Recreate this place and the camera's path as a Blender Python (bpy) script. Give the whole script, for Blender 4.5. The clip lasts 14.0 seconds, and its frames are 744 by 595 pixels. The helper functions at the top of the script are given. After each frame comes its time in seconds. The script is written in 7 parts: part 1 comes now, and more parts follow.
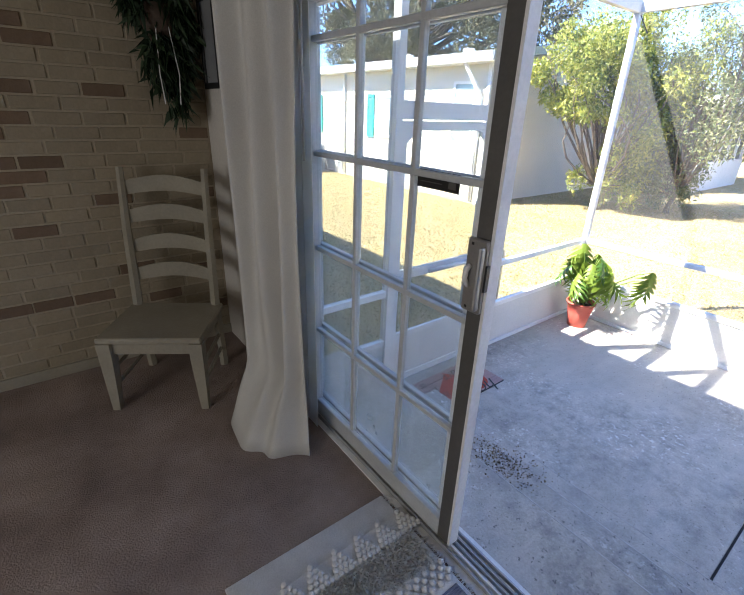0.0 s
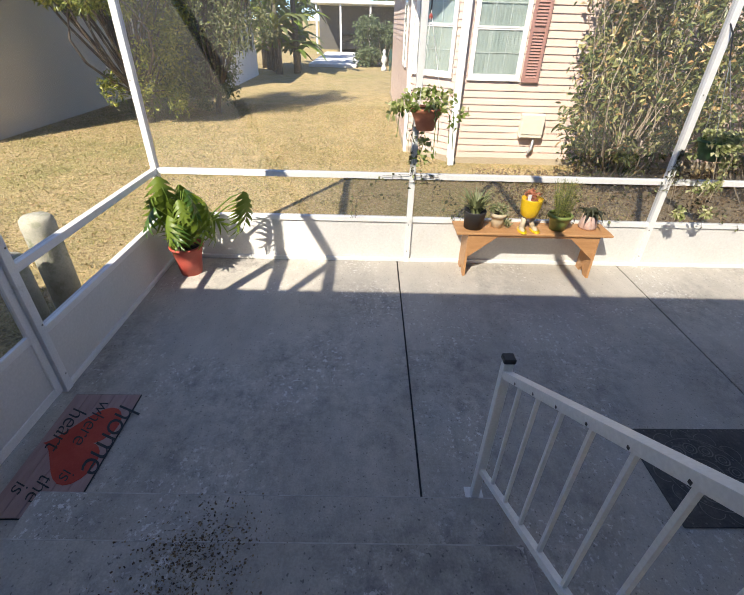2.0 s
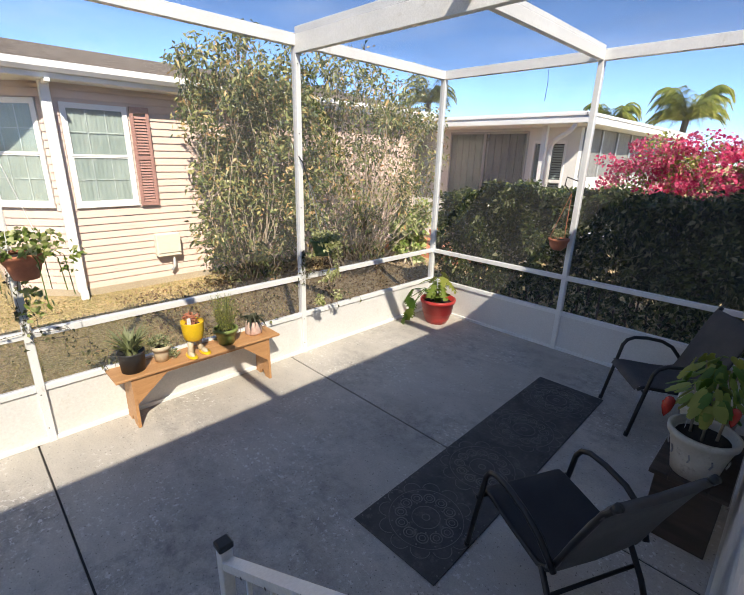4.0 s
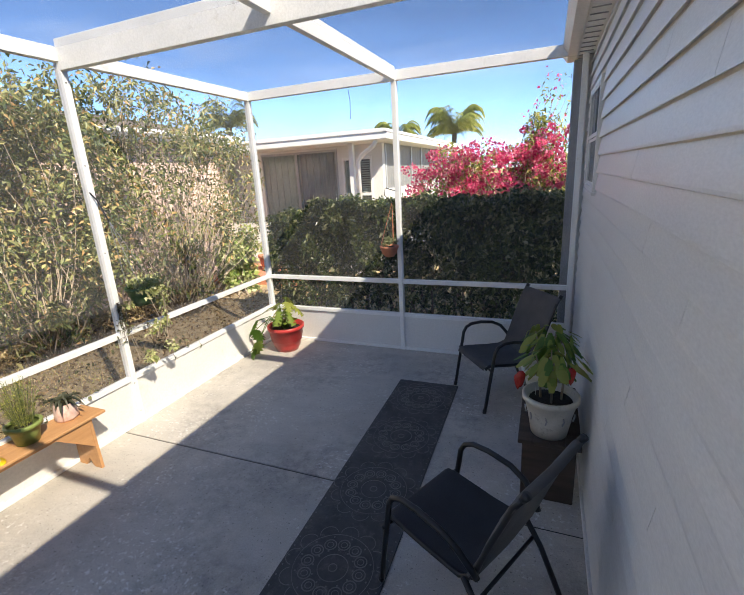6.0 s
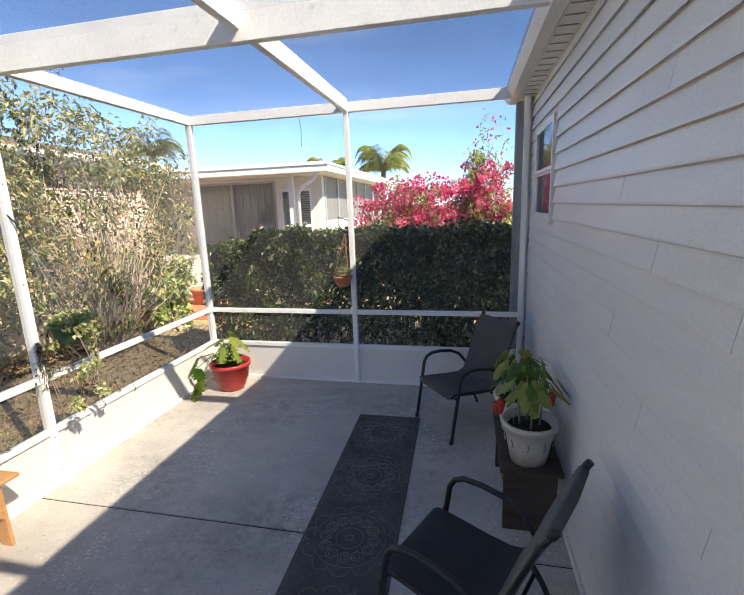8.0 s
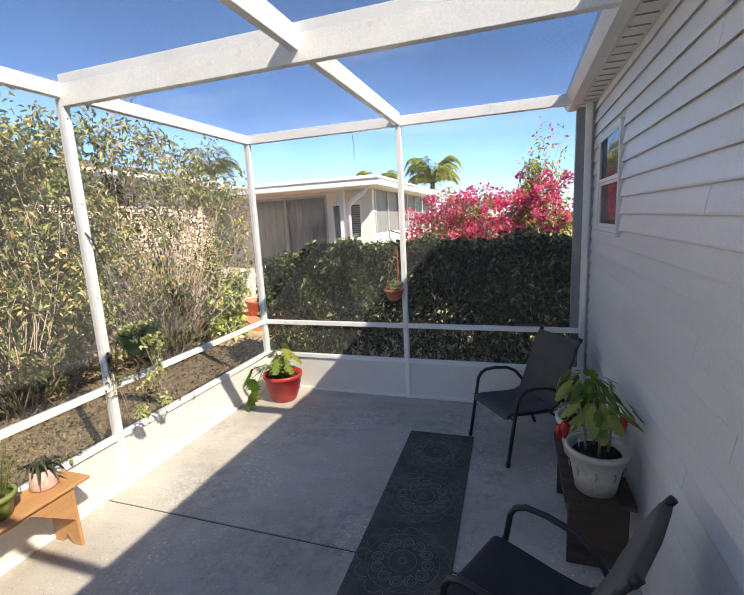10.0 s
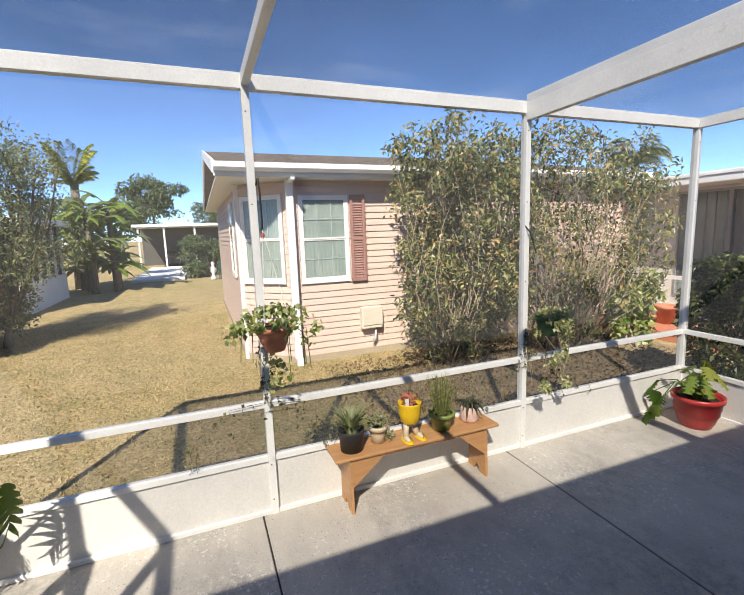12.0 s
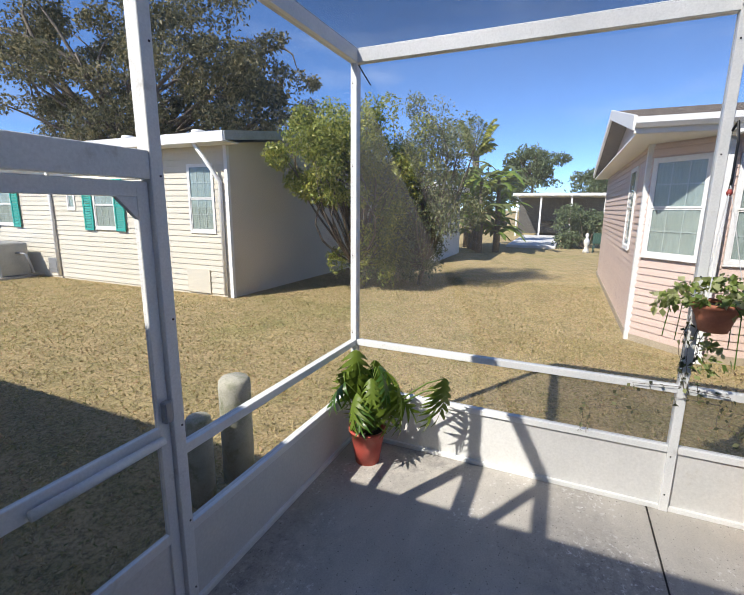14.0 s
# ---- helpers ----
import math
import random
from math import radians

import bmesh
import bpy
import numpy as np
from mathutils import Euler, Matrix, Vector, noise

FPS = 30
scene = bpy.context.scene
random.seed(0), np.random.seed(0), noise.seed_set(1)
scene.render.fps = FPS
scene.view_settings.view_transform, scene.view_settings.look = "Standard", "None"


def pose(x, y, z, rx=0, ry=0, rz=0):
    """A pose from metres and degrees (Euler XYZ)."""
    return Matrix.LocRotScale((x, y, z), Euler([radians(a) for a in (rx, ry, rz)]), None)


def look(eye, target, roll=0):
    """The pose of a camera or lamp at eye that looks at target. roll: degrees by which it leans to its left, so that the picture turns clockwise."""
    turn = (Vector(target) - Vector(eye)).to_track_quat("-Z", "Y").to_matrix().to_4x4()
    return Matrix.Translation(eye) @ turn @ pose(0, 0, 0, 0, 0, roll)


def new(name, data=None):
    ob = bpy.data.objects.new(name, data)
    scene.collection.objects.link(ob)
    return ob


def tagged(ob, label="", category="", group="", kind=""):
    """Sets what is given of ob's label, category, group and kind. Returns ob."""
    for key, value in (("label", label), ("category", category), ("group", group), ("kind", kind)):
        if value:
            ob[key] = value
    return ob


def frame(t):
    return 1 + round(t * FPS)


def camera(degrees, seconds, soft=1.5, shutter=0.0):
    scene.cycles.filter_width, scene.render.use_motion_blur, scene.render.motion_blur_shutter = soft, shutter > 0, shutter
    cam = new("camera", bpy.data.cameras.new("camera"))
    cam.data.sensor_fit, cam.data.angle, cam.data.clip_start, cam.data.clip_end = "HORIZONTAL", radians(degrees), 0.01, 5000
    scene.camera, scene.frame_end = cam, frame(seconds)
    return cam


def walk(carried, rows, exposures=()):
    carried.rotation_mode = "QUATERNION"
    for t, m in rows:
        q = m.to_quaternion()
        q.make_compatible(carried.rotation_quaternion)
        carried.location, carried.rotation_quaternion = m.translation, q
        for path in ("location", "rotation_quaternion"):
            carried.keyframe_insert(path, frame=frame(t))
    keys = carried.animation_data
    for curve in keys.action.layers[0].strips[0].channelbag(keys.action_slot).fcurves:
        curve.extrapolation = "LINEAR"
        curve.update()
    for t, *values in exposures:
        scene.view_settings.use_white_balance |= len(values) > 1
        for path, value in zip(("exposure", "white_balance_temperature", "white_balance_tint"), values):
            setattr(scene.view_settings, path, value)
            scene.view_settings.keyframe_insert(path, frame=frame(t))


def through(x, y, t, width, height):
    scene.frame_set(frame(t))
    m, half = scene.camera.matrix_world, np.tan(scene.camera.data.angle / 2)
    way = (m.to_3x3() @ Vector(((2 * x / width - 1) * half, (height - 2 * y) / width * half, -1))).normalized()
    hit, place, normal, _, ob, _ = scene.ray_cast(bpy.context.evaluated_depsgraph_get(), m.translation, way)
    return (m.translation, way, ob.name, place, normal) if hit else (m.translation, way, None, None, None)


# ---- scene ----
cam = camera(81.7, 14.0, soft=1.1)
EXPOSURES = [(0, 3.05, 6400, 10), (0.35, 2.65, 6600, 10), (0.6, 2.2, 6900, 10), (1.2, 1.7, 7000, 10), (1.6, 1.5, 7050, 10), (4.2, 1.5, 7250, 10), (7, 1.8, 7450, 10), (10, 1.72, 7450, 10), (12, 1.2, 7050, 10), (12.7, 1.05, 6850, 10), (14, 1.0, 6500, 10)]
PATH = [
    (0, (1.165, 1.756, 2.131), (2.287, 3.208, 1.336), 2.0),
    (0.5, (1.472, 1.996, 2.094), (3.002, 3.015, 1.307), 1.4),
    (0.6, (1.519, 2.014, 2.1), (3.115, 2.924, 1.31), 0.9),
    (1, (1.746, 2.095, 2.083), (3.502, 2.556, 1.245), 1.1),
    (1.5, (1.951, 2.111, 2.061), (3.713, 2.269, 1.127), 2.0),
    (2, (2.073, 2.131, 2.054), (3.755, 2.106, 0.972), 1.6),
    (2.5, (2.143, 2.191, 2.046), (3.782, 1.847, 0.952), 5.8),
    (3, (2.169, 2.194, 2.08), (3.732, 1.471, 1.063), 8.5),
    (3.5, (2.261, 2.071, 2.057), (3.752, 0.979, 1.292), 5.7),
    (4, (2.315, 1.983, 2.13), (3.658, 0.641, 1.5), 1.5),
    (4.2, (2.338, 1.945, 2.151), (3.609, 0.534, 1.523), -1.1),
    (6.3, (2.572, 1.862, 2.094), (3.225, 0.046, 1.569), -2.5),
    (6.5, (2.606, 1.85, 2.072), (3.203, 0.009, 1.57), -2.3),
    (7, (2.705, 1.849, 2.068), (3.168, -0.039, 1.598), -3.3),
    (7.5, (2.799, 1.847, 2.065), (3.222, -0.057, 1.626), -2.2),
    (10, (2.895, 1.808, 2.082), (3.533, -0.055, 1.728), -3.0),
    (10.5, (2.922, 1.87, 2.055), (3.938, 0.181, 1.717), -2.9),
    (11, (2.969, 1.943, 2.062), (4.314, 0.499, 1.733), -3.8),
    (11.5, (2.923, 2.022, 2.092), (4.575, 0.942, 1.771), -4.4),
    (12, (2.877, 2.107, 2.089), (4.715, 1.379, 1.789), -2.0),
    (12.5, (2.87, 2.178, 2.071), (4.795, 1.737, 1.755), 1.2),
    (13, (2.872, 2.226, 2.054), (4.834, 2.075, 1.7), 2.2),
    (13.5, (2.836, 2.358, 2.026), (4.781, 2.598, 1.628), 3.0),
    (14, (2.806, 2.512, 1.987), (4.597, 3.304, 1.579), 0.6),
]
walk(cam, [(t, look(eye, target, roll)) for t, eye, target, roll in PATH], EXPOSURES)

# ---- world, sun ----
SUN_WAY = Vector((0.905, -0.51, -1.0)).normalized()
world = bpy.data.worlds.new("sky")
scene.world = world
world.use_nodes = True
wn = world.node_tree
wn.nodes.clear()
sky = wn.nodes.new("ShaderNodeTexSky")
sky.sky_type, sky.sun_disc = "NISHITA", False
sky.sun_elevation = math.asin(-SUN_WAY.z)
sky.sun_rotation = math.atan2(-SUN_WAY.x, -SUN_WAY.y)
sky.altitude, sky.air_density, sky.dust_density, sky.ozone_density = 3000.0, 0.75, 0.0, 4.5
bg = wn.nodes.new("ShaderNodeBackground")
bg.inputs["Strength"].default_value = 0.132
wo = wn.nodes.new("ShaderNodeOutputWorld")
# thin high cirrus streaks over the whole sky
wtc = wn.nodes.new("ShaderNodeTexCoord")
wmp = wn.nodes.new("ShaderNodeMapping")
wmp.inputs["Rotation"].default_value, wmp.inputs["Scale"].default_value = (0.15, 0.1, 0.5), (0.9, 2.2, 9.0)
wns = wn.nodes.new("ShaderNodeTexNoise")
wns.inputs["Scale"].default_value, wns.inputs["Detail"].default_value, wns.inputs["Roughness"].default_value = 1.6, 5.0, 0.55
wrp = wn.nodes.new("ShaderNodeMapRange")
wrp.inputs["From Min"].default_value, wrp.inputs["From Max"].default_value, wrp.inputs["To Max"].default_value = 0.52, 0.80, 0.22
wmx = wn.nodes.new("ShaderNodeMix")
wmx.data_type = "RGBA"
wmx.inputs[7].default_value = (4.2, 4.6, 5.0, 1)
wn.links.new(wtc.outputs["Generated"], wmp.inputs["Vector"])
wn.links.new(wmp.outputs[0], wns.inputs["Vector"])
wn.links.new(wns.outputs[0], wrp.inputs["Value"])
wn.links.new(wrp.outputs[0], wmx.inputs[0])
clear = wn.nodes.new("ShaderNodeMix")
clear.data_type, clear.blend_type = "RGBA", "MULTIPLY"
clear.inputs[0].default_value = 1.0
clear.inputs[7].default_value = (0.80, 0.90, 1.0, 1)
wn.links.new(sky.outputs[0], clear.inputs[6])
wn.links.new(clear.outputs[2], wmx.inputs[6])
wn.links.new(wmx.outputs[2], bg.inputs["Color"])
wn.links.new(bg.outputs[0], wo.inputs["Surface"])
sun_data = bpy.data.lights.new("sun", "SUN")
sun_data.energy, sun_data.angle, sun_data.color = 3.9, radians(0.53), (1.0, 0.95, 0.86)
sun = new("sun", sun_data)
sun.matrix_world = look((-20, 12, 25), tuple(Vector((-20, 12, 25)) + SUN_WAY))

# daylight through the room's other window, behind the walker
lamp_data = bpy.data.lights.new("window_daylight", "AREA")
lamp_data.shape, lamp_data.size, lamp_data.size_y, lamp_data.energy, lamp_data.color = "RECTANGLE", 1.8, 1.2, 6.0, (1.0, 0.98, 0.96)
lamp = new("window_daylight", lamp_data)
lamp.matrix_world = look((-2.47, 1.6, 1.85), (0.0, 1.7, 1.75))


# ---- materials ----
def nodes_of(name):
    m = bpy.data.materials.new(name)
    m.use_nodes = True
    t = m.node_tree
    return m, t, t.nodes["Principled BSDF"], t.nodes["Material Output"]


def noise_of(t, scale, detail=4.0, rough=0.6, coords="Object", stretch=(1, 1, 1)):
    tc = t.nodes.new("ShaderNodeTexCoord")
    mp = t.nodes.new("ShaderNodeMapping")
    mp.inputs["Scale"].default_value = stretch
    n = t.nodes.new("ShaderNodeTexNoise")
    n.inputs["Scale"].default_value, n.inputs["Detail"].default_value, n.inputs["Roughness"].default_value = scale, detail, rough
    t.links.new(tc.outputs[coords], mp.inputs["Vector"])
    t.links.new(mp.outputs[0], n.inputs["Vector"])
    return n


def ramp_of(t, src, stops):
    r = t.nodes.new("ShaderNodeValToRGB")
    els = r.color_ramp.elements
    while len(els) < len(stops):
        els.new(0.5)
    for e, (p, c) in zip(els, stops):
        e.position, e.color = p, (*c, 1) if len(c) == 3 else c
    t.links.new(src, r.inputs[0])
    return r


def mixed(t, fac, a, b, mode="MIX"):
    m = t.nodes.new("ShaderNodeMix")
    m.data_type, m.blend_type = "RGBA", mode
    for sock, v in ((m.inputs[0], fac), (m.inputs[6], a), (m.inputs[7], b)):
        if isinstance(v, bpy.types.NodeSocket):
            t.links.new(v, sock)
        elif isinstance(v, (int, float)):
            sock.default_value = v
        else:
            sock.default_value = (*v, 1)
    return m.outputs[2]


def surface(name, dark, light, scale=3.0, fine=60.0, rough=0.6, bump=0.15, metal=0.0, stretch=(1, 1, 1), vary=0.0, dirt=None, dirt_at=0.62, dirt_scale=1.3, spec=0.5, island=0.0):
    """A paint-like surface: broad tone changes, fine grain, and optional blotches of dirt."""
    m, t, p, o = nodes_of(name)
    broad = noise_of(t, scale, stretch=stretch)
    grain = noise_of(t, fine, 3.0, stretch=stretch)
    col = ramp_of(t, broad.outputs[0], [(0.3, dark), (0.7, light)]).outputs[0]
    g = ramp_of(t, grain.outputs[0], [(0.3, (0.82,) * 3), (0.7, (1.0,) * 3)]).outputs[0]
    col = mixed(t, 0.7, col, g, "MULTIPLY")
    if dirt:
        d = noise_of(t, dirt_scale, 7.0, 0.72)
        f = ramp_of(t, d.outputs[0], [(dirt_at - 0.06, (0, 0, 0)), (dirt_at + 0.1, (1, 1, 1))]).outputs[0]
        col = mixed(t, f, col, dirt)
    if vary:
        info = t.nodes.new("ShaderNodeObjectInfo")
        r = ramp_of(t, info.outputs["Random"], [(0.0, (1 - vary,) * 3), (1.0, (1.0,) * 3)]).outputs[0]
        col = mixed(t, 1.0, col, r, "MULTIPLY")
    if island:
        geo = t.nodes.new("ShaderNodeNewGeometry")
        r = ramp_of(t, geo.outputs["Random Per Island"], [(0.0, (1 - island,) * 3), (1.0, (1.0,) * 3)]).outputs[0]
        col = mixed(t, 1.0, col, r, "MULTIPLY")
    t.links.new(col, p.inputs["Base Color"])
    p.inputs["Roughness"].default_value, p.inputs["Metallic"].default_value = rough, metal
    p.inputs["Specular IOR Level"].default_value = spec
    if bump:
        b = t.nodes.new("ShaderNodeBump")
        b.inputs["Strength"].default_value, b.inputs["Distance"].default_value = bump, 0.01
        t.links.new(grain.outputs[0], b.inputs["Height"])
        t.links.new(b.outputs[0], p.inputs["Normal"])
    return m


def leaf_material(name, stops, rough=0.45, through=0.3):
    """Leaves: a colour for each leaf, with some light passing through."""
    m, t, p, o = nodes_of(name)
    geo = t.nodes.new("ShaderNodeNewGeometry")
    col = ramp_of(t, geo.outputs["Random Per Island"], stops).outputs[0]
    big = noise_of(t, 1.6, 3.0)
    tone = ramp_of(t, big.outputs[0], [(0.3, (0.7, 0.72, 0.7)), (0.7, (1, 1, 1))]).outputs[0]
    col = mixed(t, 1.0, col, tone, "MULTIPLY")
    t.links.new(col, p.inputs["Base Color"])
    p.inputs["Roughness"].default_value = rough
    tr = t.nodes.new("ShaderNodeBsdfTranslucent")
    t.links.new(col, tr.inputs["Color"])
    mx = t.nodes.new("ShaderNodeMixShader")
    mx.inputs[0].default_value = through
    t.links.new(p.outputs[0], mx.inputs[1])
    t.links.new(tr.outputs[0], mx.inputs[2])
    t.links.new(mx.outputs[0], o.inputs["Surface"])
    return m


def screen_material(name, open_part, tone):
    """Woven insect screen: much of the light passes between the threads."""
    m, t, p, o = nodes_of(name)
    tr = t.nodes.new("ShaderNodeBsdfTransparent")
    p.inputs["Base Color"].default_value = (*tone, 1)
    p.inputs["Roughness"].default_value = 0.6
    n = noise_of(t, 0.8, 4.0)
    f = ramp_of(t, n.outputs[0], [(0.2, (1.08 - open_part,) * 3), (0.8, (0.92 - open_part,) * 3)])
    mx = t.nodes.new("ShaderNodeMixShader")
    t.links.new(f.outputs[0], mx.inputs[0])
    t.links.new(tr.outputs[0], mx.inputs[1])
    t.links.new(p.outputs[0], mx.inputs[2])
    t.links.new(mx.outputs[0], o.inputs["Surface"])
    return m


def glass_material(name, haze, tone=(0.6, 0.68, 0.72), gloss=1.0):
    """Clear pane whose pale film holds both dust and painted bluish reflection."""
    m, t, p, o = nodes_of(name)
    tr = t.nodes.new("ShaderNodeBsdfTransparent")
    tr.inputs[0].default_value = (0.93, 0.96, 0.96, 1)
    p.inputs["Base Color"].default_value = (*tone, 1)
    n = noise_of(t, 2.5, 5.0)
    f = ramp_of(t, n.outputs[0], [(0.3, (haze * 0.5,) * 3), (0.75, (haze * 1.5,) * 3)])
    mx = t.nodes.new("ShaderNodeMixShader")
    t.links.new(f.outputs[0], mx.inputs[0])
    t.links.new(tr.outputs[0], mx.inputs[1])
    t.links.new(p.outputs[0], mx.inputs[2])
    gl = t.nodes.new("ShaderNodeBsdfGlossy")
    gl.inputs["Roughness"].default_value = 0.02
    lw = t.nodes.new("ShaderNodeLayerWeight")
    lw.inputs["Blend"].default_value = 0.5
    pw = t.nodes.new("ShaderNodeMath")
    pw.operation, pw.inputs[1].default_value = "POWER", 4.0
    t.links.new(lw.outputs["Facing"], pw.inputs[0])
    fr = t.nodes.new("ShaderNodeMath")
    fr.operation, fr.inputs[1].default_value, fr.inputs[2].default_value = "MULTIPLY_ADD", 0.6, 0.05 * gloss
    t.links.new(pw.outputs[0], fr.inputs[0])
    m2 = t.nodes.new("ShaderNodeMixShader")
    t.links.new(fr.outputs[0], m2.inputs[0])
    t.links.new(mx.outputs[0], m2.inputs[1])
    t.links.new(gl.outputs[0], m2.inputs[2])
    t.links.new(m2.outputs[0], o.inputs["Surface"])
    return m


def concrete_material():
    m, t, p, o = nodes_of("weathered_concrete")
    a, b, c = noise_of(t, 0.55, 5.0, 0.6), noise_of(t, 9.0, 10.0, 0.80), noise_of(t, 95.0, 3.0)
    col = ramp_of(t, a.outputs[0], [(0.3, (0.50, 0.465, 0.415)), (0.72, (0.63, 0.59, 0.53))]).outputs[0]
    # trowel marks: long faint bands of tone
    w = noise_of(t, 2.6, 6.0, 0.65, stretch=(0.45, 1.0, 1.0))
    col = mixed(t, 0.8, col, ramp_of(t, w.outputs[0], [(0.34, (0.74, 0.74, 0.745)), (0.64, (1.0, 1.0, 1.0))]).outputs[0], "MULTIPLY")
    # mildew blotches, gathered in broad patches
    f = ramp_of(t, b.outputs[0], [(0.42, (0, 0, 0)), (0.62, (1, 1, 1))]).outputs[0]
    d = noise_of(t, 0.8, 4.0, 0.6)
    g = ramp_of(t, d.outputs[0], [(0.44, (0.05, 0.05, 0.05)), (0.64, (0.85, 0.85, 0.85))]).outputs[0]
    # more stains round the foot of the steps; falloff also paints shaded paving darker
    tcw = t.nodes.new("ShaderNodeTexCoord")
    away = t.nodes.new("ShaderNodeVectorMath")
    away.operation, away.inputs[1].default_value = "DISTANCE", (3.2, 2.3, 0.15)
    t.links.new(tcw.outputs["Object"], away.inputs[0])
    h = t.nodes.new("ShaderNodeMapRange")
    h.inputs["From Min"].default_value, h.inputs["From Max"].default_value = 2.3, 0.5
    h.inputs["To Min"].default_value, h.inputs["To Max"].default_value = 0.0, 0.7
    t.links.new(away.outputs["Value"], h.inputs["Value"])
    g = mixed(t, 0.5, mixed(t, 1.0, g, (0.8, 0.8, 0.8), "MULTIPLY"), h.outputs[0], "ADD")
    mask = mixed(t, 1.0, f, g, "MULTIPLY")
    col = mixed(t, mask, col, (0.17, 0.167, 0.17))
    # worn paint flecks: small ragged chips in loose drifts
    e = noise_of(t, 1.1, 5.0, 0.7)
    drift = ramp_of(t, e.outputs[0], [(0.47, (0, 0, 0)), (0.60, (1.0, 1.0, 1.0))]).outputs[0]
    k = noise_of(t, 30.0, 4.0, 0.7)
    chip = ramp_of(t, k.outputs[0], [(0.575, (0, 0, 0)), (0.61, (1, 1, 1))]).outputs[0]
    col = mixed(t, mixed(t, 1.0, chip, drift, "MULTIPLY"), col, (0.74, 0.73, 0.71))
    # dark pits
    q = noise_of(t, 60.0, 2.0, 0.5)
    pit = ramp_of(t, q.outputs[0], [(0.30, (0.7, 0.7, 0.7)), (0.335, (0, 0, 0))]).outputs[0]
    col = mixed(t, pit, col, (0.10, 0.10, 0.10))
    gr = ramp_of(t, c.outputs[0], [(0.3, (0.78,) * 3), (0.7, (1.0,) * 3)]).outputs[0]
    col = mixed(t, 0.8, col, gr, "MULTIPLY")
    t.links.new(col, p.inputs["Base Color"])
    p.inputs["Roughness"].default_value = 0.72
    bp = t.nodes.new("ShaderNodeBump")
    bp.inputs["Strength"].default_value, bp.inputs["Distance"].default_value = 0.25, 0.006
    t.links.new(c.outputs[0], bp.inputs["Height"])
    t.links.new(bp.outputs[0], p.inputs["Normal"])
    return m


def lawn_material():
    m, t, p, o = nodes_of("dry_lawn")
    a, b, c = noise_of(t, 0.22, 5.0, 0.6), noise_of(t, 2.2, 6.0, 0.7), noise_of(t, 28.0, 5.0, 0.75)
    col = ramp_of(t, a.outputs[0], [(0.36, (0.41, 0.32, 0.17)), (0.52, (0.46, 0.35, 0.19)), (0.68, (0.31, 0.29, 0.11))]).outputs[0]
    col2 = ramp_of(t, b.outputs[0], [(0.35, (0.22, 0.22, 0.085)), (0.6, (0.52, 0.40, 0.22))]).outputs[0]
    col = mixed(t, 0.45, col, col2)
    g = ramp_of(t, c.outputs[0], [(0.32, (0.35,) * 3), (0.60, (1.2,) * 3)]).outputs[0]
    col = mixed(t, 0.9, col, g, "MULTIPLY")
    t.links.new(col, p.inputs["Base Color"])
    p.inputs["Roughness"].default_value, p.inputs["Specular IOR Level"].default_value = 0.95, 0.1
    bp = t.nodes.new("ShaderNodeBump")
    bp.inputs["Strength"].default_value, bp.inputs["Distance"].default_value = 0.9, 0.03
    t.links.new(c.outputs[0], bp.inputs["Height"])
    t.links.new(bp.outputs[0], p.inputs["Normal"])
    return m


WHITE = surface("white_enamelled_aluminium", (0.79, 0.80, 0.79), (0.87, 0.87, 0.86), 4, 90, 0.38, 0.04, dirt=(0.5, 0.48, 0.43), dirt_at=0.68, dirt_scale=5)
KICK = surface("white_kick_panel", (0.68, 0.68, 0.66), (0.76, 0.75, 0.73), 1.5, 60, 0.5, 0.05, dirt=(0.5, 0.47, 0.40), dirt_at=0.66, dirt_scale=2.2)
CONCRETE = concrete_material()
NOSE = surface("pale_worn_edge", (0.34, 0.33, 0.31), (0.62, 0.60, 0.57), 14, 40, 0.9, 0.2)
JOINT = surface("dark_joint", (0.02, 0.02, 0.02), (0.05, 0.045, 0.04), 6, 80, 0.9, 0.3)
LAWN = lawn_material()
MULCH = surface("brown_leaf_mulch", (0.16, 0.12, 0.07), (0.36, 0.28, 0.17), 9, 50, 0.95, 0.9)
SIDING = surface("white_vinyl_siding", (0.74, 0.74, 0.72), (0.80, 0.80, 0.78), 1.2, 45, 0.42, 0.05, stretch=(1, 0.2, 3), vary=0.05, dirt=(0.42, 0.42, 0.42), dirt_at=0.70, dirt_scale=1.6)
PINK = surface("pale_pink_vinyl_siding", (0.62, 0.47, 0.405), (0.69, 0.535, 0.465), 1.2, 45, 0.5, 0.05, vary=0.05)
CREAM = surface("cream_vinyl_siding", (0.64, 0.60, 0.50), (0.70, 0.66, 0.56), 1.0, 40, 0.55, 0.05, vary=0.05)
CREAM_WALL = surface("cream_stucco", (0.60, 0.56, 0.46), (0.68, 0.63, 0.52), 0.8, 70, 0.85, 0.2)
SHINGLE = surface("brown_grey_shingles", (0.10, 0.085, 0.075), (0.20, 0.17, 0.15), 6, 30, 0.95, 0.8, stretch=(1, 1, 1))
TRIM = surface("white_painted_trim", (0.76, 0.76, 0.75), (0.83, 0.83, 0.82), 3, 60, 0.45, 0.04)
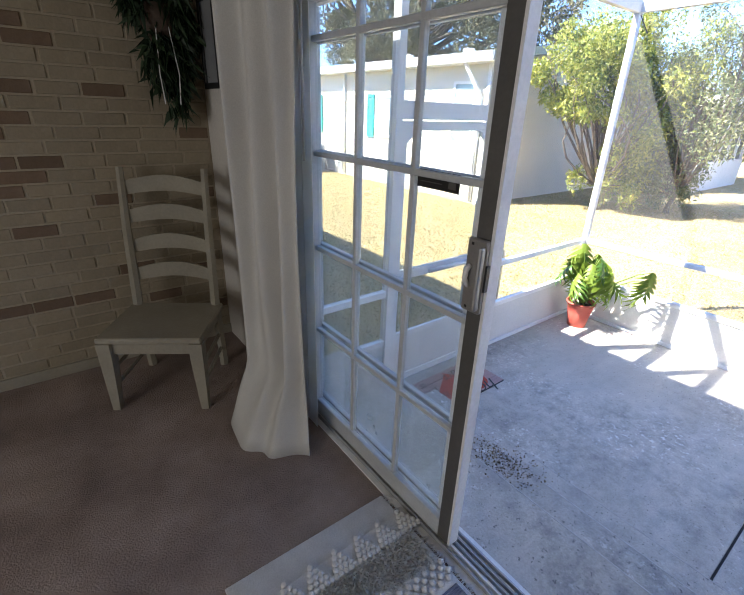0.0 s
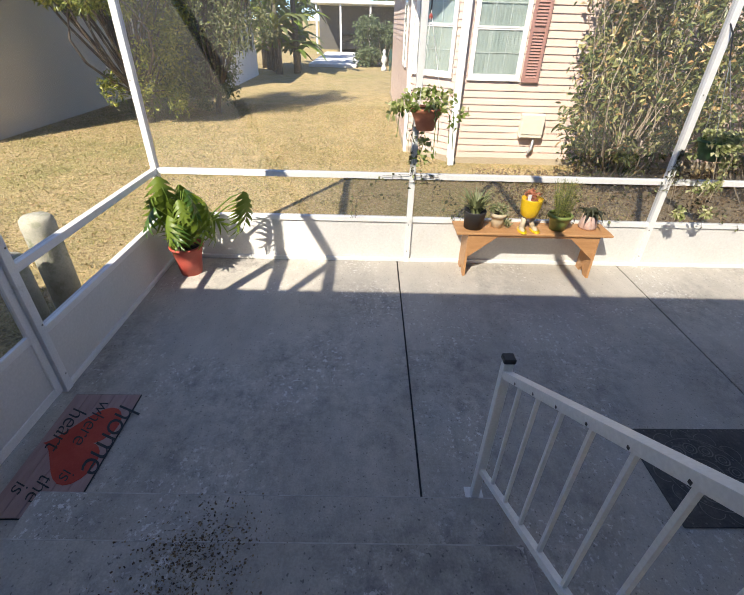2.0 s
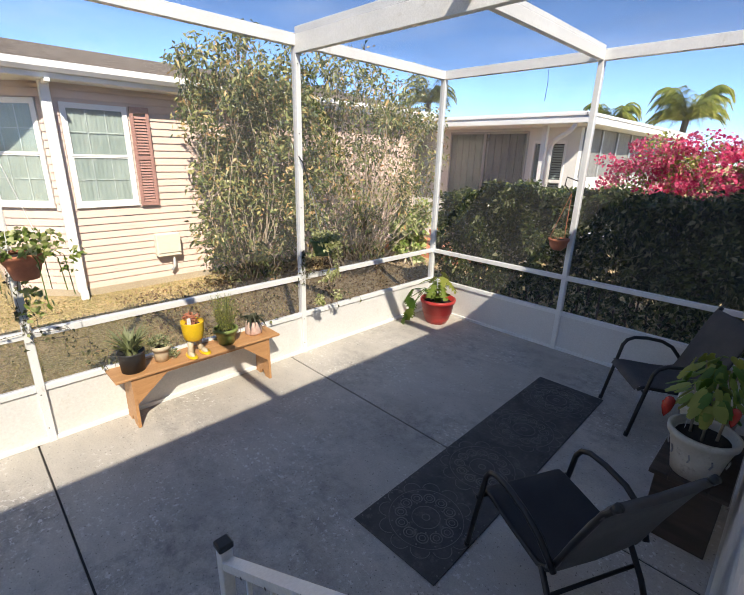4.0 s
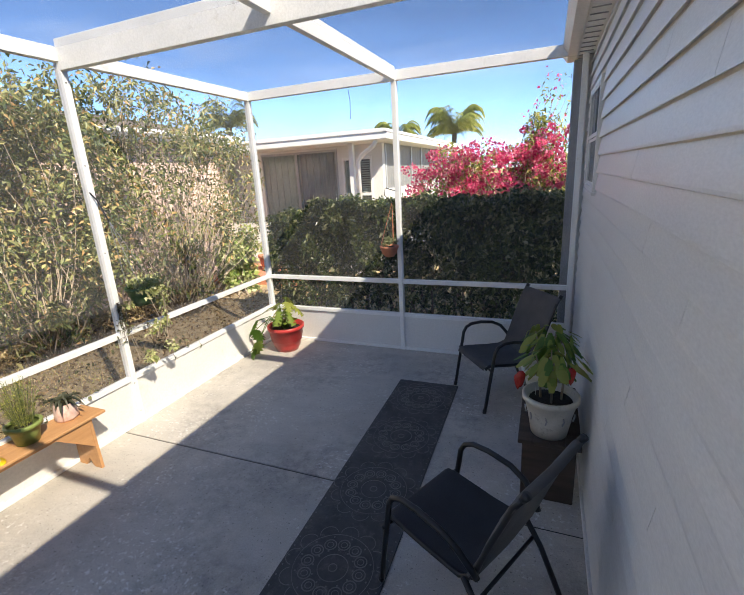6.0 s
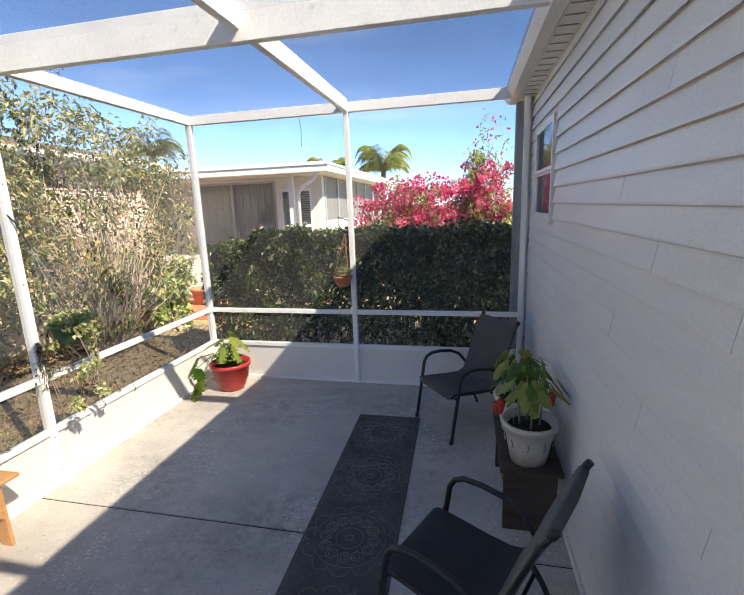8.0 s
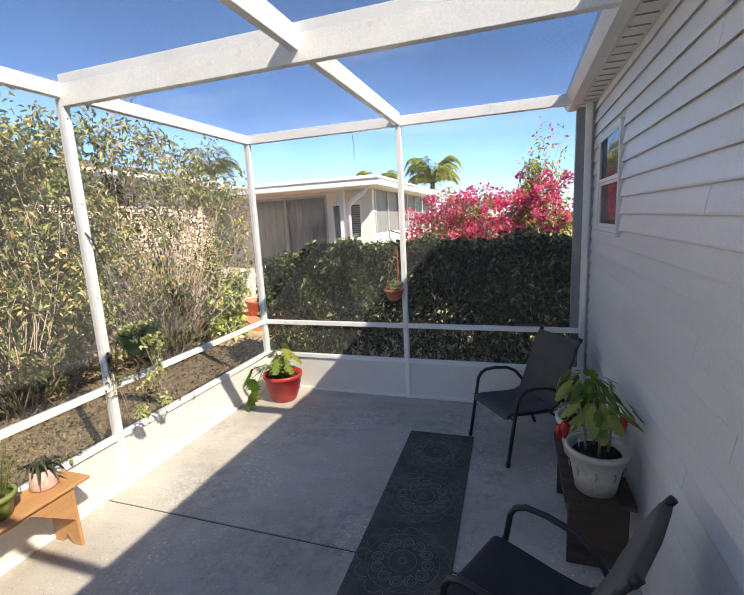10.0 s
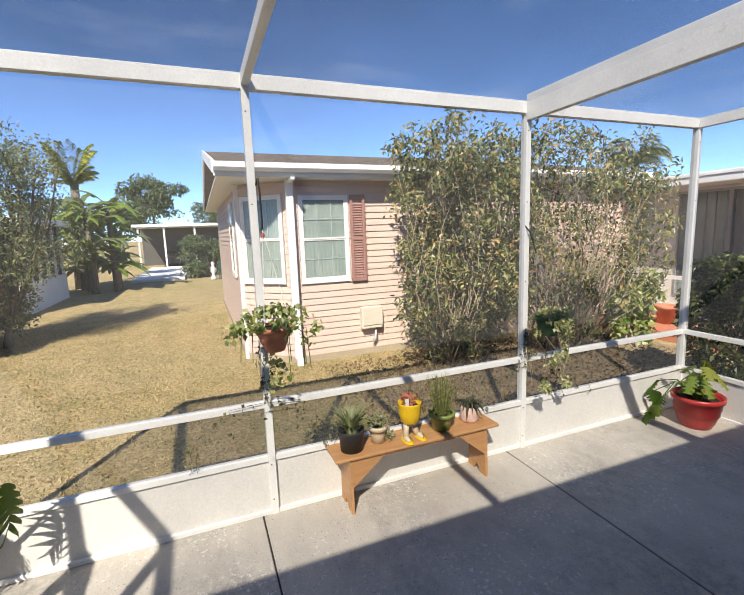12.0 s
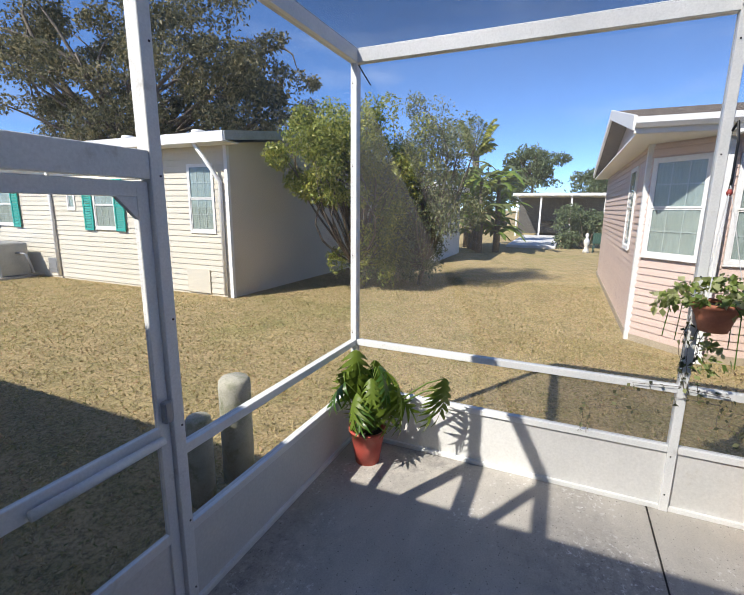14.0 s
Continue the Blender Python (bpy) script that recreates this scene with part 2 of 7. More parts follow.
GREY_METAL = surface("grey_aluminium", (0.32, 0.33, 0.34), (0.40, 0.41, 0.42), 5, 80, 0.4, 0.05, metal=0.3)
# low albedo holds the shade on the stile's room side and under the carport
SHADE_PRINT_GREY = surface("shade_and_print_grey", (0.085, 0.082, 0.078), (0.12, 0.115, 0.108), 4, 80, 0.45, 0.05)
HANDLE_GREY = surface("brushed_grey_handle", (0.30, 0.29, 0.28), (0.38, 0.37, 0.355), 4, 90, 0.35, 0.05, metal=0.5)
BLACK = surface("black_painted_metal", (0.012, 0.012, 0.013), (0.025, 0.025, 0.026), 8, 90, 0.4, 0.06)
SLING = surface("black_sling_mesh", (0.016, 0.017, 0.02), (0.03, 0.031, 0.036), 5, 220, 0.75, 0.3)
SLING_PALE = surface("sun_bleached_sling_mesh", (0.10, 0.10, 0.10), (0.15, 0.148, 0.145), 5, 220, 0.8, 0.3)
SLING_GREY = surface("faded_grey_sling_mesh", (0.06, 0.058, 0.06), (0.10, 0.095, 0.095), 5, 220, 0.75, 0.3)
TERRACOTTA = surface("terracotta", (0.46, 0.16, 0.09), (0.58, 0.24, 0.14), 5, 60, 0.7, 0.15, dirt=(0.6, 0.5, 0.42), dirt_at=0.7, dirt_scale=9)
RED = surface("glossy_red_plastic", (0.42, 0.03, 0.03), (0.52, 0.06, 0.05), 4, 70, 0.32, 0.05)
RED_DULL = surface("dull_red_plastic", (0.46, 0.08, 0.06), (0.55, 0.12, 0.09), 4, 70, 0.5, 0.08)
SOIL = surface("dark_potting_soil", (0.018, 0.013, 0.009), (0.05, 0.035, 0.025), 14, 70, 0.95, 0.9)
WOOD = surface("orange_stained_wood", (0.47, 0.235, 0.10), (0.58, 0.32, 0.145), 3, 30, 0.5, 0.15, stretch=(9, 1, 9))
DARK_WOOD = surface("dark_weathered_wood", (0.05, 0.033, 0.022), (0.10, 0.07, 0.05), 3, 40, 0.75, 0.3, stretch=(1, 6, 6))
CARPET = surface("brown_carpet", (0.24, 0.185, 0.16), (0.42, 0.335, 0.29), 3.2, 120, 1.0, 1.0, spec=0.1)
BRICK = surface("whitewashed_brick", (0.30, 0.25, 0.17), (0.40, 0.34, 0.245), 3.5, 70, 0.9, 0.3, vary=0.2)
BRICK_BARE = surface("bare_brown_brick", (0.17, 0.115, 0.075), (0.24, 0.165, 0.11), 4, 70, 0.9, 0.3, vary=0.25)
MORTAR = surface("cream_mortar", (0.36, 0.30, 0.215), (0.42, 0.355, 0.26), 3, 90, 0.95, 0.3)
PLASTER = surface("white_plaster", (0.66, 0.63, 0.57), (0.74, 0.70, 0.64), 1.5, 60, 0.9, 0.1)
CURTAIN = surface("off_white_cotton", (0.54, 0.53, 0.50), (0.62, 0.61, 0.575), 2, 200, 0.95, 0.15, spec=0.2)
CHAIR_PAINT = surface("chalky_cream_paint", (0.27, 0.245, 0.19), (0.34, 0.31, 0.24), 4, 70, 0.7, 0.1, dirt=(0.3, 0.24, 0.17), dirt_at=0.72, dirt_scale=8)
RUG_CREAM = surface("cream_woven_cotton", (0.74, 0.73, 0.71), (0.86, 0.85, 0.83), 12, 160, 1.0, 0.8)
RUG_BLUE = surface("blue_white_yarn", (0.07, 0.09, 0.20), (0.50, 0.51, 0.55), 9, 90, 1.0, 0.9, stretch=(2, 14, 1))
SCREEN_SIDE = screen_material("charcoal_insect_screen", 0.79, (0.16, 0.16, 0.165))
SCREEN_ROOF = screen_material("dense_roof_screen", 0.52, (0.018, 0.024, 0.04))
GLASS = glass_material("hazed_clear_glass", 0.09)
GLASS_LOW = glass_material("hazed_low_glass", 0.30)
WINDOW_GLASS = glass_material("window_glass", 0.10, (0.35, 0.42, 0.42), 1.3)
BLIND = surface("grey_green_curtain", (0.20, 0.26, 0.24), (0.32, 0.38, 0.355), 3, 40, 0.9, 0.1, stretch=(1, 8, 1))
MUNTIN = surface("grey_green_muntin", (0.42, 0.48, 0.46), (0.50, 0.56, 0.54), 3, 50, 0.5, 0.03)
# near-black stands in for the shade of unlit rooms and the far porch
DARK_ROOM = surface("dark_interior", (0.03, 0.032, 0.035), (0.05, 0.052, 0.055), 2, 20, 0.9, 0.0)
TEAL = surface("teal_painted_shutter", (0.02, 0.33, 0.28), (0.04, 0.42, 0.36), 3, 50, 0.5, 0.05)
SHUTTER = surface("dusty_rose_shutter", (0.30, 0.155, 0.13), (0.37, 0.20, 0.17), 3, 50, 0.55, 0.05)
BARK = surface("grey_brown_bark", (0.10, 0.08, 0.06), (0.23, 0.19, 0.15), 5, 40, 0.95, 0.8, stretch=(3, 3, 0.6))
TWIG = surface("pale_twigs", (0.26, 0.205, 0.15), (0.46, 0.38, 0.28), 5, 40, 0.9, 0.3)
GREEN_DRY = [(0.0, (0.05, 0.08, 0.03)), (0.45, (0.18, 0.21, 0.075)), (0.85, (0.46, 0.44, 0.19)), (1.0, (0.62, 0.36, 0.16))]
LEAF_BUSH = leaf_material("bush_leaves", GREEN_DRY, 0.40, 0.30)
LEAF_VINE = leaf_material("pale_variegated_vine", [(0.0, (0.22, 0.27, 0.08)), (0.5, (0.48, 0.50, 0.22)), (1.0, (0.74, 0.70, 0.42))], 0.5, 0.3)
LEAF_TREE = leaf_material("yellow_green_leaves", [(0.0, (0.11, 0.15, 0.03)), (0.5, (0.33, 0.37, 0.07)), (1.0, (0.60, 0.57, 0.13))])
LEAF_TREE_GREY = leaf_material("grey_green_leaves", [(0.0, (0.09, 0.12, 0.05)), (0.5, (0.22, 0.26, 0.11)), (1.0, (0.42, 0.42, 0.21))])
# palest end of the ramp paints glints of sun on single leaves
LEAF_HEDGE = leaf_material("dark_hedge_leaves", [(0.0, (0.02, 0.045, 0.015)), (0.55, (0.09, 0.13, 0.035)), (0.85, (0.22, 0.25, 0.08)), (1.0, (0.58, 0.58, 0.34))], 0.28, 0.3)
LEAF_OAK = leaf_material("oak_leaves", [(0.0, (0.065, 0.07, 0.035)), (0.6, (0.17, 0.16, 0.08)), (1.0, (0.34, 0.28, 0.14))], 0.6, 0.3)
LEAF_FAR = leaf_material("far_leaves", [(0.0, (0.07, 0.11, 0.055)), (1.0, (0.26, 0.32, 0.16))], 0.7, 0.35)
LEAF_BIG = leaf_material("split_leaf_green", [(0.0, (0.14, 0.21, 0.025)), (0.6, (0.24, 0.33, 0.04)), (1.0, (0.42, 0.46, 0.07))], 0.45, 0.35)
LEAF_POT = leaf_material("glossy_houseplant_leaves", [(0.0, (0.05, 0.12, 0.02)), (0.6, (0.12, 0.24, 0.035)), (1.0, (0.30, 0.40, 0.06))], 0.35, 0.35)
LEAF_BRIGHT = leaf_material("bright_yellow_green_leaves", [(0.0, (0.13, 0.24, 0.04)), (0.6, (0.28, 0.38, 0.07)), (1.0, (0.45, 0.46, 0.11))], 0.4, 0.4)
LEAF_IVY = leaf_material("variegated_ivy_leaves", [(0.0, (0.14, 0.23, 0.04)), (0.5, (0.34, 0.41, 0.11)), (1.0, (0.66, 0.65, 0.36))], 0.5, 0.3)
LEAF_ALOE = leaf_material("grey_green_succulent", [(0.0, (0.16, 0.20, 0.09)), (0.6, (0.33, 0.35, 0.18)), (1.0, (0.55, 0.50, 0.30))], 0.5, 0.1)
LEAF_FERN = leaf_material("dark_artificial_leaves", [(0.0, (0.015, 0.035, 0.018)), (1.0, (0.05, 0.09, 0.04))], 0.5, 0.1)
LEAF_PALM = leaf_material("sunlit_palm_leaflets", [(0.0, (0.20, 0.27, 0.06)), (0.6, (0.40, 0.45, 0.12)), (1.0, (0.62, 0.58, 0.20))], 0.5, 0.5)
PETAL = leaf_material("magenta_bracts", [(0.0, (0.68, 0.03, 0.15)), (0.6, (0.88, 0.10, 0.27)), (1.0, (0.94, 0.38, 0.46))], 0.6, 0.5)


# ---- building helpers ----
def quad_box(bm, a, b):
    """A box between two corners."""
    (x0, y0, z0), (x1, y1, z1) = a, b
    v = [bm.verts.new(c) for c in ((x0, y0, z0), (x1, y0, z0), (x1, y1, z0), (x0, y1, z0), (x0, y0, z1), (x1, y0, z1), (x1, y1, z1), (x0, y1, z1))]
    for f in ((3, 2, 1, 0), (4, 5, 6, 7), (0, 1, 5, 4), (1, 2, 6, 5), (2, 3, 7, 6), (3, 0, 4, 7)):
        bm.faces.new([v[i] for i in f])
    return v


def boxes(*pairs, bevel=0.0, seg=1):
    bm = bmesh.new()
    for a, b in pairs:
        lo = [min(p, q) for p, q in zip(a, b)]
        hi = [max(p, q) for p, q in zip(a, b)]
        quad_box(bm, lo, hi)
    if bevel:
        bmesh.ops.bevel(bm, geom=bm.edges[:], offset=bevel, segments=seg, affect="EDGES", profile=0.5, clamp_overlap=True)
    return bm


def sheet_of(a, b):
    """A thin pane or screen between two corners that share one coordinate's middle."""
    bm = bmesh.new()
    k = min(range(3), key=lambda i: abs(b[i] - a[i]))
    m = (a[k] + b[k]) / 2
    i, j = [q for q in range(3) if q != k]
    for u, v in ((a[i], a[j]), (b[i], a[j]), (b[i], b[j]), (a[i], b[j])):
        c = [0.0, 0.0, 0.0]
        c[i], c[j], c[k] = u, v, m
        bm.verts.new(c)
    bm.faces.new(bm.verts[:])
    return bm


def tube(pts, radius, sides=8, bm=None, flat=1.0):
    """A round bar along points; radius may be one number or one for each point."""
    bm = bm or bmesh.new()
    pts = [Vector(p) for p in pts]
    rs = radius if isinstance(radius, (list, tuple)) else [radius] * len(pts)
    rings = []
    side = None
    for i, p in enumerate(pts):
        d = (pts[min(i + 1, len(pts) - 1)] - pts[max(i - 1, 0)]).normalized()
        if side is None:
            side = d.orthogonal().normalized()
        side = (side - d * side.dot(d)).normalized()
        up = d.cross(side)
        rings.append([bm.verts.new(p + (side * math.cos(k) + up * math.sin(k) * flat) * rs[i]) for k in (2 * math.pi * j / sides for j in range(sides))])
    for a, b in zip(rings, rings[1:]):
        for j in range(sides):
            bm.faces.new((a[j], a[(j + 1) % sides], b[(j + 1) % sides], b[j]))
    bm.faces.new(rings[0][::-1])
    bm.faces.new(rings[-1])
    return bm


def lathe(profile, sides=28, squash=1.0):
    """A turned body from (radius, height) pairs."""
    bm = bmesh.new()
    rings = []
    for r, z in profile:
        if r < 1e-5:
            rings.append([bm.verts.new((0, 0, z))])
        else:
            rings.append([bm.verts.new((r * math.cos(k), r * squash * math.sin(k), z)) for k in (2 * math.pi * j / sides for j in range(sides))])
    for a, b in zip(rings, rings[1:]):
        if len(a) == 1 and len(b) == 1:
            continue
        for j in range(sides):
            k = (j + 1) % sides
            if len(a) == 1:
                bm.faces.new((a[0], b[k], b[j]))
            elif len(b) == 1:
                bm.faces.new((a[j], a[k], b[0]))
            else:
                bm.faces.new((a[j], a[k], b[k], b[j]))
    return bm


def prism(outline, y0, y1, axis="y"):
    """An outline in two axes drawn out along the third."""
    bm = bmesh.new()
    put = {"y": lambda a, b, c: (a, c, b), "x": lambda a, b, c: (c, a, b), "z": lambda a, b, c: (a, b, c)}[axis]
    lo = [bm.verts.new(put(a, b, y0)) for a, b in outline]
    hi = [bm.verts.new(put(a, b, y1)) for a, b in outline]
    n = len(outline)
    bm.faces.new(lo)
    bm.faces.new(hi[::-1])
    for i in range(n):
        bm.faces.new((lo[i], hi[i], hi[(i + 1) % n], lo[(i + 1) % n]))
    bmesh.ops.recalc_face_normals(bm, faces=bm.faces[:])
    return bm


def mesh_of(name, bm, material, smooth=False):
    me = bpy.data.meshes.new(name)
    bmesh.ops.recalc_face_normals(bm, faces=bm.faces[:])
    bm.to_mesh(me)
    bm.free()
    me.materials.append(material)
    if smooth:
        me.polygons.foreach_set("use_smooth", [True] * len(me.polygons))
    return me


def part(name, bm, material, parent, label="", smooth=False, m=None):
    """Links a bmesh as one mesh object under a thing or a part."""
    me = bm if isinstance(bm, bpy.types.Mesh) else mesh_of(name, bm, material, smooth)
    ob = new(name, me)
    ob.parent = parent
    if m is not None:
        ob.matrix_basis = m
    return tagged(ob, label)


def thing(name, label, category, at=(0, 0, 0), turn=0.0, group="", kind=""):
    ob = new(name)
    ob.empty_display_size = 0.1
    ob.matrix_basis = pose(*at, 0, 0, turn)
    return tagged(ob, label, category, group, kind)


def solo(name, bm, material, label, category, at=(0, 0, 0), turn=0.0, group="", kind="", smooth=False):
    ob = new(name, mesh_of(name, bm, material, smooth))
    ob.matrix_basis = pose(*at, 0, 0, turn)
    return tagged(ob, label, category, group, kind)


def setting(name, bm, material, label="", category="", smooth=False):
    return solo(name, bm, material, label, category, kind="structure", smooth=smooth)


def leaves_mesh(name, points, sizes, material, rng, droop=0.25, aim=None, spread=1.0, slim=0.42):
    """Many small folded leaves at given points."""
    n = len(points)
    p = np.asarray(points, dtype=float)
    d = rng.normal(size=(n, 3)) * spread
    if aim is not None:
        d = d + np.asarray(aim)
    d /= np.linalg.norm(d, axis=1)[:, None] + 1e-9
    s = np.cross(d, rng.normal(size=(n, 3)))
    s /= np.linalg.norm(s, axis=1)[:, None] + 1e-9
    nn = np.cross(d, s)
    ln = np.asarray(sizes, dtype=float).reshape(-1, 1) * np.ones((n, 1))
    tip = p + d * ln - np.array([0, 0, 1.0]) * ln * droop
    mid = p + d * ln * 0.45
    lift = nn * ln * 0.10
    co = np.stack([p, mid + s * ln * slim * 0.5 + lift, tip, mid - s * ln * slim * 0.5 + lift], axis=1).reshape(-1, 3)
    idx = np.arange(n * 4).reshape(n, 4)
    f = np.concatenate([idx[:, [0, 1, 2]], idx[:, [0, 2, 3]]])
    me = bpy.data.meshes.new(name)
    me.from_pydata(co.tolist(), [], f.tolist())
    me.materials.append(material)
    return me


def blob_points(rng, n, centre, radii, hollow=0.35, lumps=12, lump=0.35):
    """Points in an uneven crown: a swarm of lumps inside an ellipsoid, with gaps."""
    c = np.asarray(centre, float)
    r = np.asarray(radii, float)
    u = rng.normal(size=(lumps, 3))
    u /= np.linalg.norm(u, axis=1)[:, None]
    mids = u * (rng.random((lumps, 1)) ** 0.36) * (1.08 - lump * 0.6)
    pick = rng.integers(0, lumps, n)
    v = rng.normal(size=(n, 3))
    v /= np.linalg.norm(v, axis=1)[:, None]
    v *= (hollow + (1 - hollow) * rng.random((n, 1))) ** 0.6 * lump * (0.7 + 0.8 * rng.random((lumps, 1))[pick])
    return c + (mids[pick] + v) * r


def branches(rng, base, top_points, r0, material, name, parent, bend=0.25, steps=6, sides=6):
    """Limbs that part from a base and taper to their ends."""
    bm = bmesh.new()
    b = Vector(base)
    for q in top_points:
        q = Vector(q)
        k = Vector(rng.normal(size=3)) * bend * (q - b).length * 0.4
        pts, rs = [], []
        for i in range(steps + 1):
            f = i / steps
            pts.append(b.lerp(q, f) + k * math.sin(math.pi * f) + Vector((0, 0, 0.12 * (q - b).length * math.sin(math.pi * f))))
            rs.append(r0 * (1 - 0.85 * f))
        tube(pts, rs, sides, bm)
    return part(name, bm, material, parent, smooth=True)


def boards(owner, name, material, origin, along, length, z0, z1, course, holes=(), proud=0.019, lap=0.003, seams=()):
    """Horizontal lap siding: one plank for each course, cut at openings (s0, s1, z0, z1) and at seams."""
    ax = Vector(along).normalized()
    z, row = z0, 0
    ang = math.atan2(ax.y, ax.x)
    meshes = {}
    while z < z1 - 0.01:
        h = min(course, z1 - z)
        spans = [(0.0, length)]
        for s0, s1, h0, h1 in holes:
            if z + h * 0.5 > h0 and z + h * 0.5 < h1:
                spans = [q for a, b in spans for q in ((a, min(b, s0)), (max(a, s1), b)) if q[1] - q[0] > 0.02]
        if seams:
            cut = seams[row % len(seams)]
            spans = [q for a, b in spans for q in (((a, cut - 0.0015), (cut + 0.0015, b)) if a < cut < b else ((a, b),))]
        for a, b in spans:
            key = (round(b - a, 3), round(h, 3))
            if key not in meshes:
                bm = prism([(0.0, 0.015), (-proud + 0.003, 0.015), (-proud + 0.003, 0.006), (-proud, 0.006), (-proud, 0.016), (-lap, h + 0.001), (0.0, h + 0.001)], 0.0, b - a, axis="x")
                me = mesh_of(name, bm, material)
                meshes[key] = me
            q = Vector(origin) + ax * a
            m = Matrix.Translation((q.x, q.y, z)) @ Matrix.Rotation(ang, 4, "Z")
            # prism: depth runs along x, outline in (y, z); outline's -y is outward
            part(name, meshes[key], material, owner, m=m)
        z += course
        row += 1


def sash_window(name, at, facing, width, height, frame_mat, back_mat, cols=3, rows=2, label="", frame_w=0.05, category="window"):
    """A double-hung window: frame, sill, two sashes with muntins and panes, curtain behind. It looks along local -y; at is the lower middle of its outer face."""
    w = thing(name, label, category, at, facing, kind="structure")
    hw = width / 2
    fw = frame_w
    part("window_frame", boxes(((-hw, -0.012, 0), (-hw + fw, 0.05, height)), ((hw - fw, -0.012, 0), (hw, 0.05, height)), ((-hw + fw, -0.011, height - fw), (hw - fw, 0.05, height)), ((-hw + fw, -0.011, 0), (hw - fw, 0.05, fw))), frame_mat, w)
    part("window_sill", boxes(((-hw - 0.008, -0.024, -0.022), (hw + 0.008, 0.03, -0.002)), bevel=0.003), frame_mat, w)
    iw, mid = hw - frame_w, height / 2
    for i, (z0, z1, y) in enumerate(((frame_w, mid - 0.001, 0.014), (mid + 0.001, height - frame_w, -0.006))):
        s = part("sash", boxes(((-iw + 0.022, y + 0.001, z0), (iw - 0.022, y + 0.02, z0 + 0.026)), ((-iw + 0.022, y + 0.001, z1 - 0.022), (iw - 0.022, y + 0.02, z1)), ((-iw, y, z0), (-iw + 0.022, y + 0.02, z1)), ((iw - 0.022, y, z0), (iw, y + 0.02, z1))), frame_mat, w)
        bars = []
        for c in range(1, cols):
            x = -iw + 2 * iw * c / cols
            bars.append(((x - 0.006, y + 0.010, z0 + 0.03), (x + 0.006, y + 0.018, z1 - 0.03)))
        for r in range(1, rows):
            z = z0 + (z1 - z0) * r / rows
            bars.append(((-iw + 0.025, y + 0.010, z - 0.006), (iw - 0.025, y + 0.018, z + 0.006)))
        part("muntin", boxes(*bars) if bars else boxes(((-iw + 0.022, y + 0.012, z0 + 0.026), (-iw + 0.028, y + 0.018, z1 - 0.022))), MUNTIN, s)
        pane = part("pane", sheet_of((-iw + 0.012, y + 0.008, z0 + 0.012), (iw - 0.012, y + 0.011, z1 - 0.012)), WINDOW_GLASS, s)
        pane.visible_shadow = False
    w.scale = (1.0, 0.5, 1.0)
    # folded curtain behind the panes
    bm = bmesh.new()
    n = 40
    cols_v = []
    for i in range(n + 1):
        x = -iw + 2 * iw * i / n
        y = 0.046 + 0.007 * math.sin(i * 1.9) + 0.004 * math.sin(i * 0.7)
        cols_v.append((bm.verts.new((x, y, 0.01)), bm.verts.new((x, y, height - 0.01))))
    for a, b in zip(cols_v, cols_v[1:]):
        bm.faces.new((a[0], b[0], b[1], a[1]))
    part("curtain", bm, back_mat, w, smooth=True)
    return w


# ---- ground and patio ----
XW, XS = 2.22, 5.98          # house wall, long screen wall
YN, YF = 4.07, -2.87         # door end, hedge end
GZ = -0.05
bm = bmesh.new()
rings = [0, 6, 14, 30, 60, 120, 300, 900]
prev = None
for r in rings:
    if r == 0:
        cur = [bm.verts.new((6, 1, GZ))]
    else:
        cur = [bm.verts.new((6 + r * math.cos(k), 1 + r * math.sin(k), GZ)) for k in (2 * math.pi * j / 48 for j in range(48))]
    if prev:
        for j in range(48):
            if len(prev) == 1:
                bm.faces.new((prev[0], cur[j], cur[(j + 1) % 48]))
            else:
                bm.faces.new((prev[j], cur[j], cur[(j + 1) % 48], prev[(j + 1) % 48]))
    prev = cur
setting("ground", bm, LAWN, "dry tan lawn with greener patches", "lawn")
# patio slab in four pours, parted by dark joints
J1, J2 = 1.828, -0.425
for y0, y1 in ((J1 + 0.006, YN + 0.08), (J2 + 0.006, J1 - 0.006), (YF - 0.08, J2 - 0.006)):
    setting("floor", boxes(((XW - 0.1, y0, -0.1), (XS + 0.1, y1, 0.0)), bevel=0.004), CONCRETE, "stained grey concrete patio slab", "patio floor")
setting("trim", boxes(((XW, YF, -0.09), (XS, YN, -0.008))), JOINT, "dark joint filler between slabs", "joint")

# three wide concrete steps below the sliding door
steps = thing("stairs", "three grey concrete steps below the sliding door", "steps", kind="structure")
STEP_Y0 = 1.50
for x1, z0, z1, y1 in ((3.27, 0.0, 0.18, 3.64), (2.96, 0.18, 0.36, 3.80), (2.65, 0.36, 0.53, YN - 0.03)):
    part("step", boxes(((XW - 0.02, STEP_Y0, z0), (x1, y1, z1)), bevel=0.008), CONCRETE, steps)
    part("nosing_line", boxes(((x1 - 0.010, STEP_Y0 + 0.02, z1 - 0.003), (x1 - 0.005, y1 - 0.02, z1 + 0.001))), NOSE, steps, "pale worn edge line")

# ---- screen enclosure ----
TOP, KICK_H, RAIL_H = 3.115, 0.45, 0.868
cage = thing("screen_enclosure", "white aluminium screen enclosure around the patio", "screen enclosure", kind="structure")
PW = 0.026


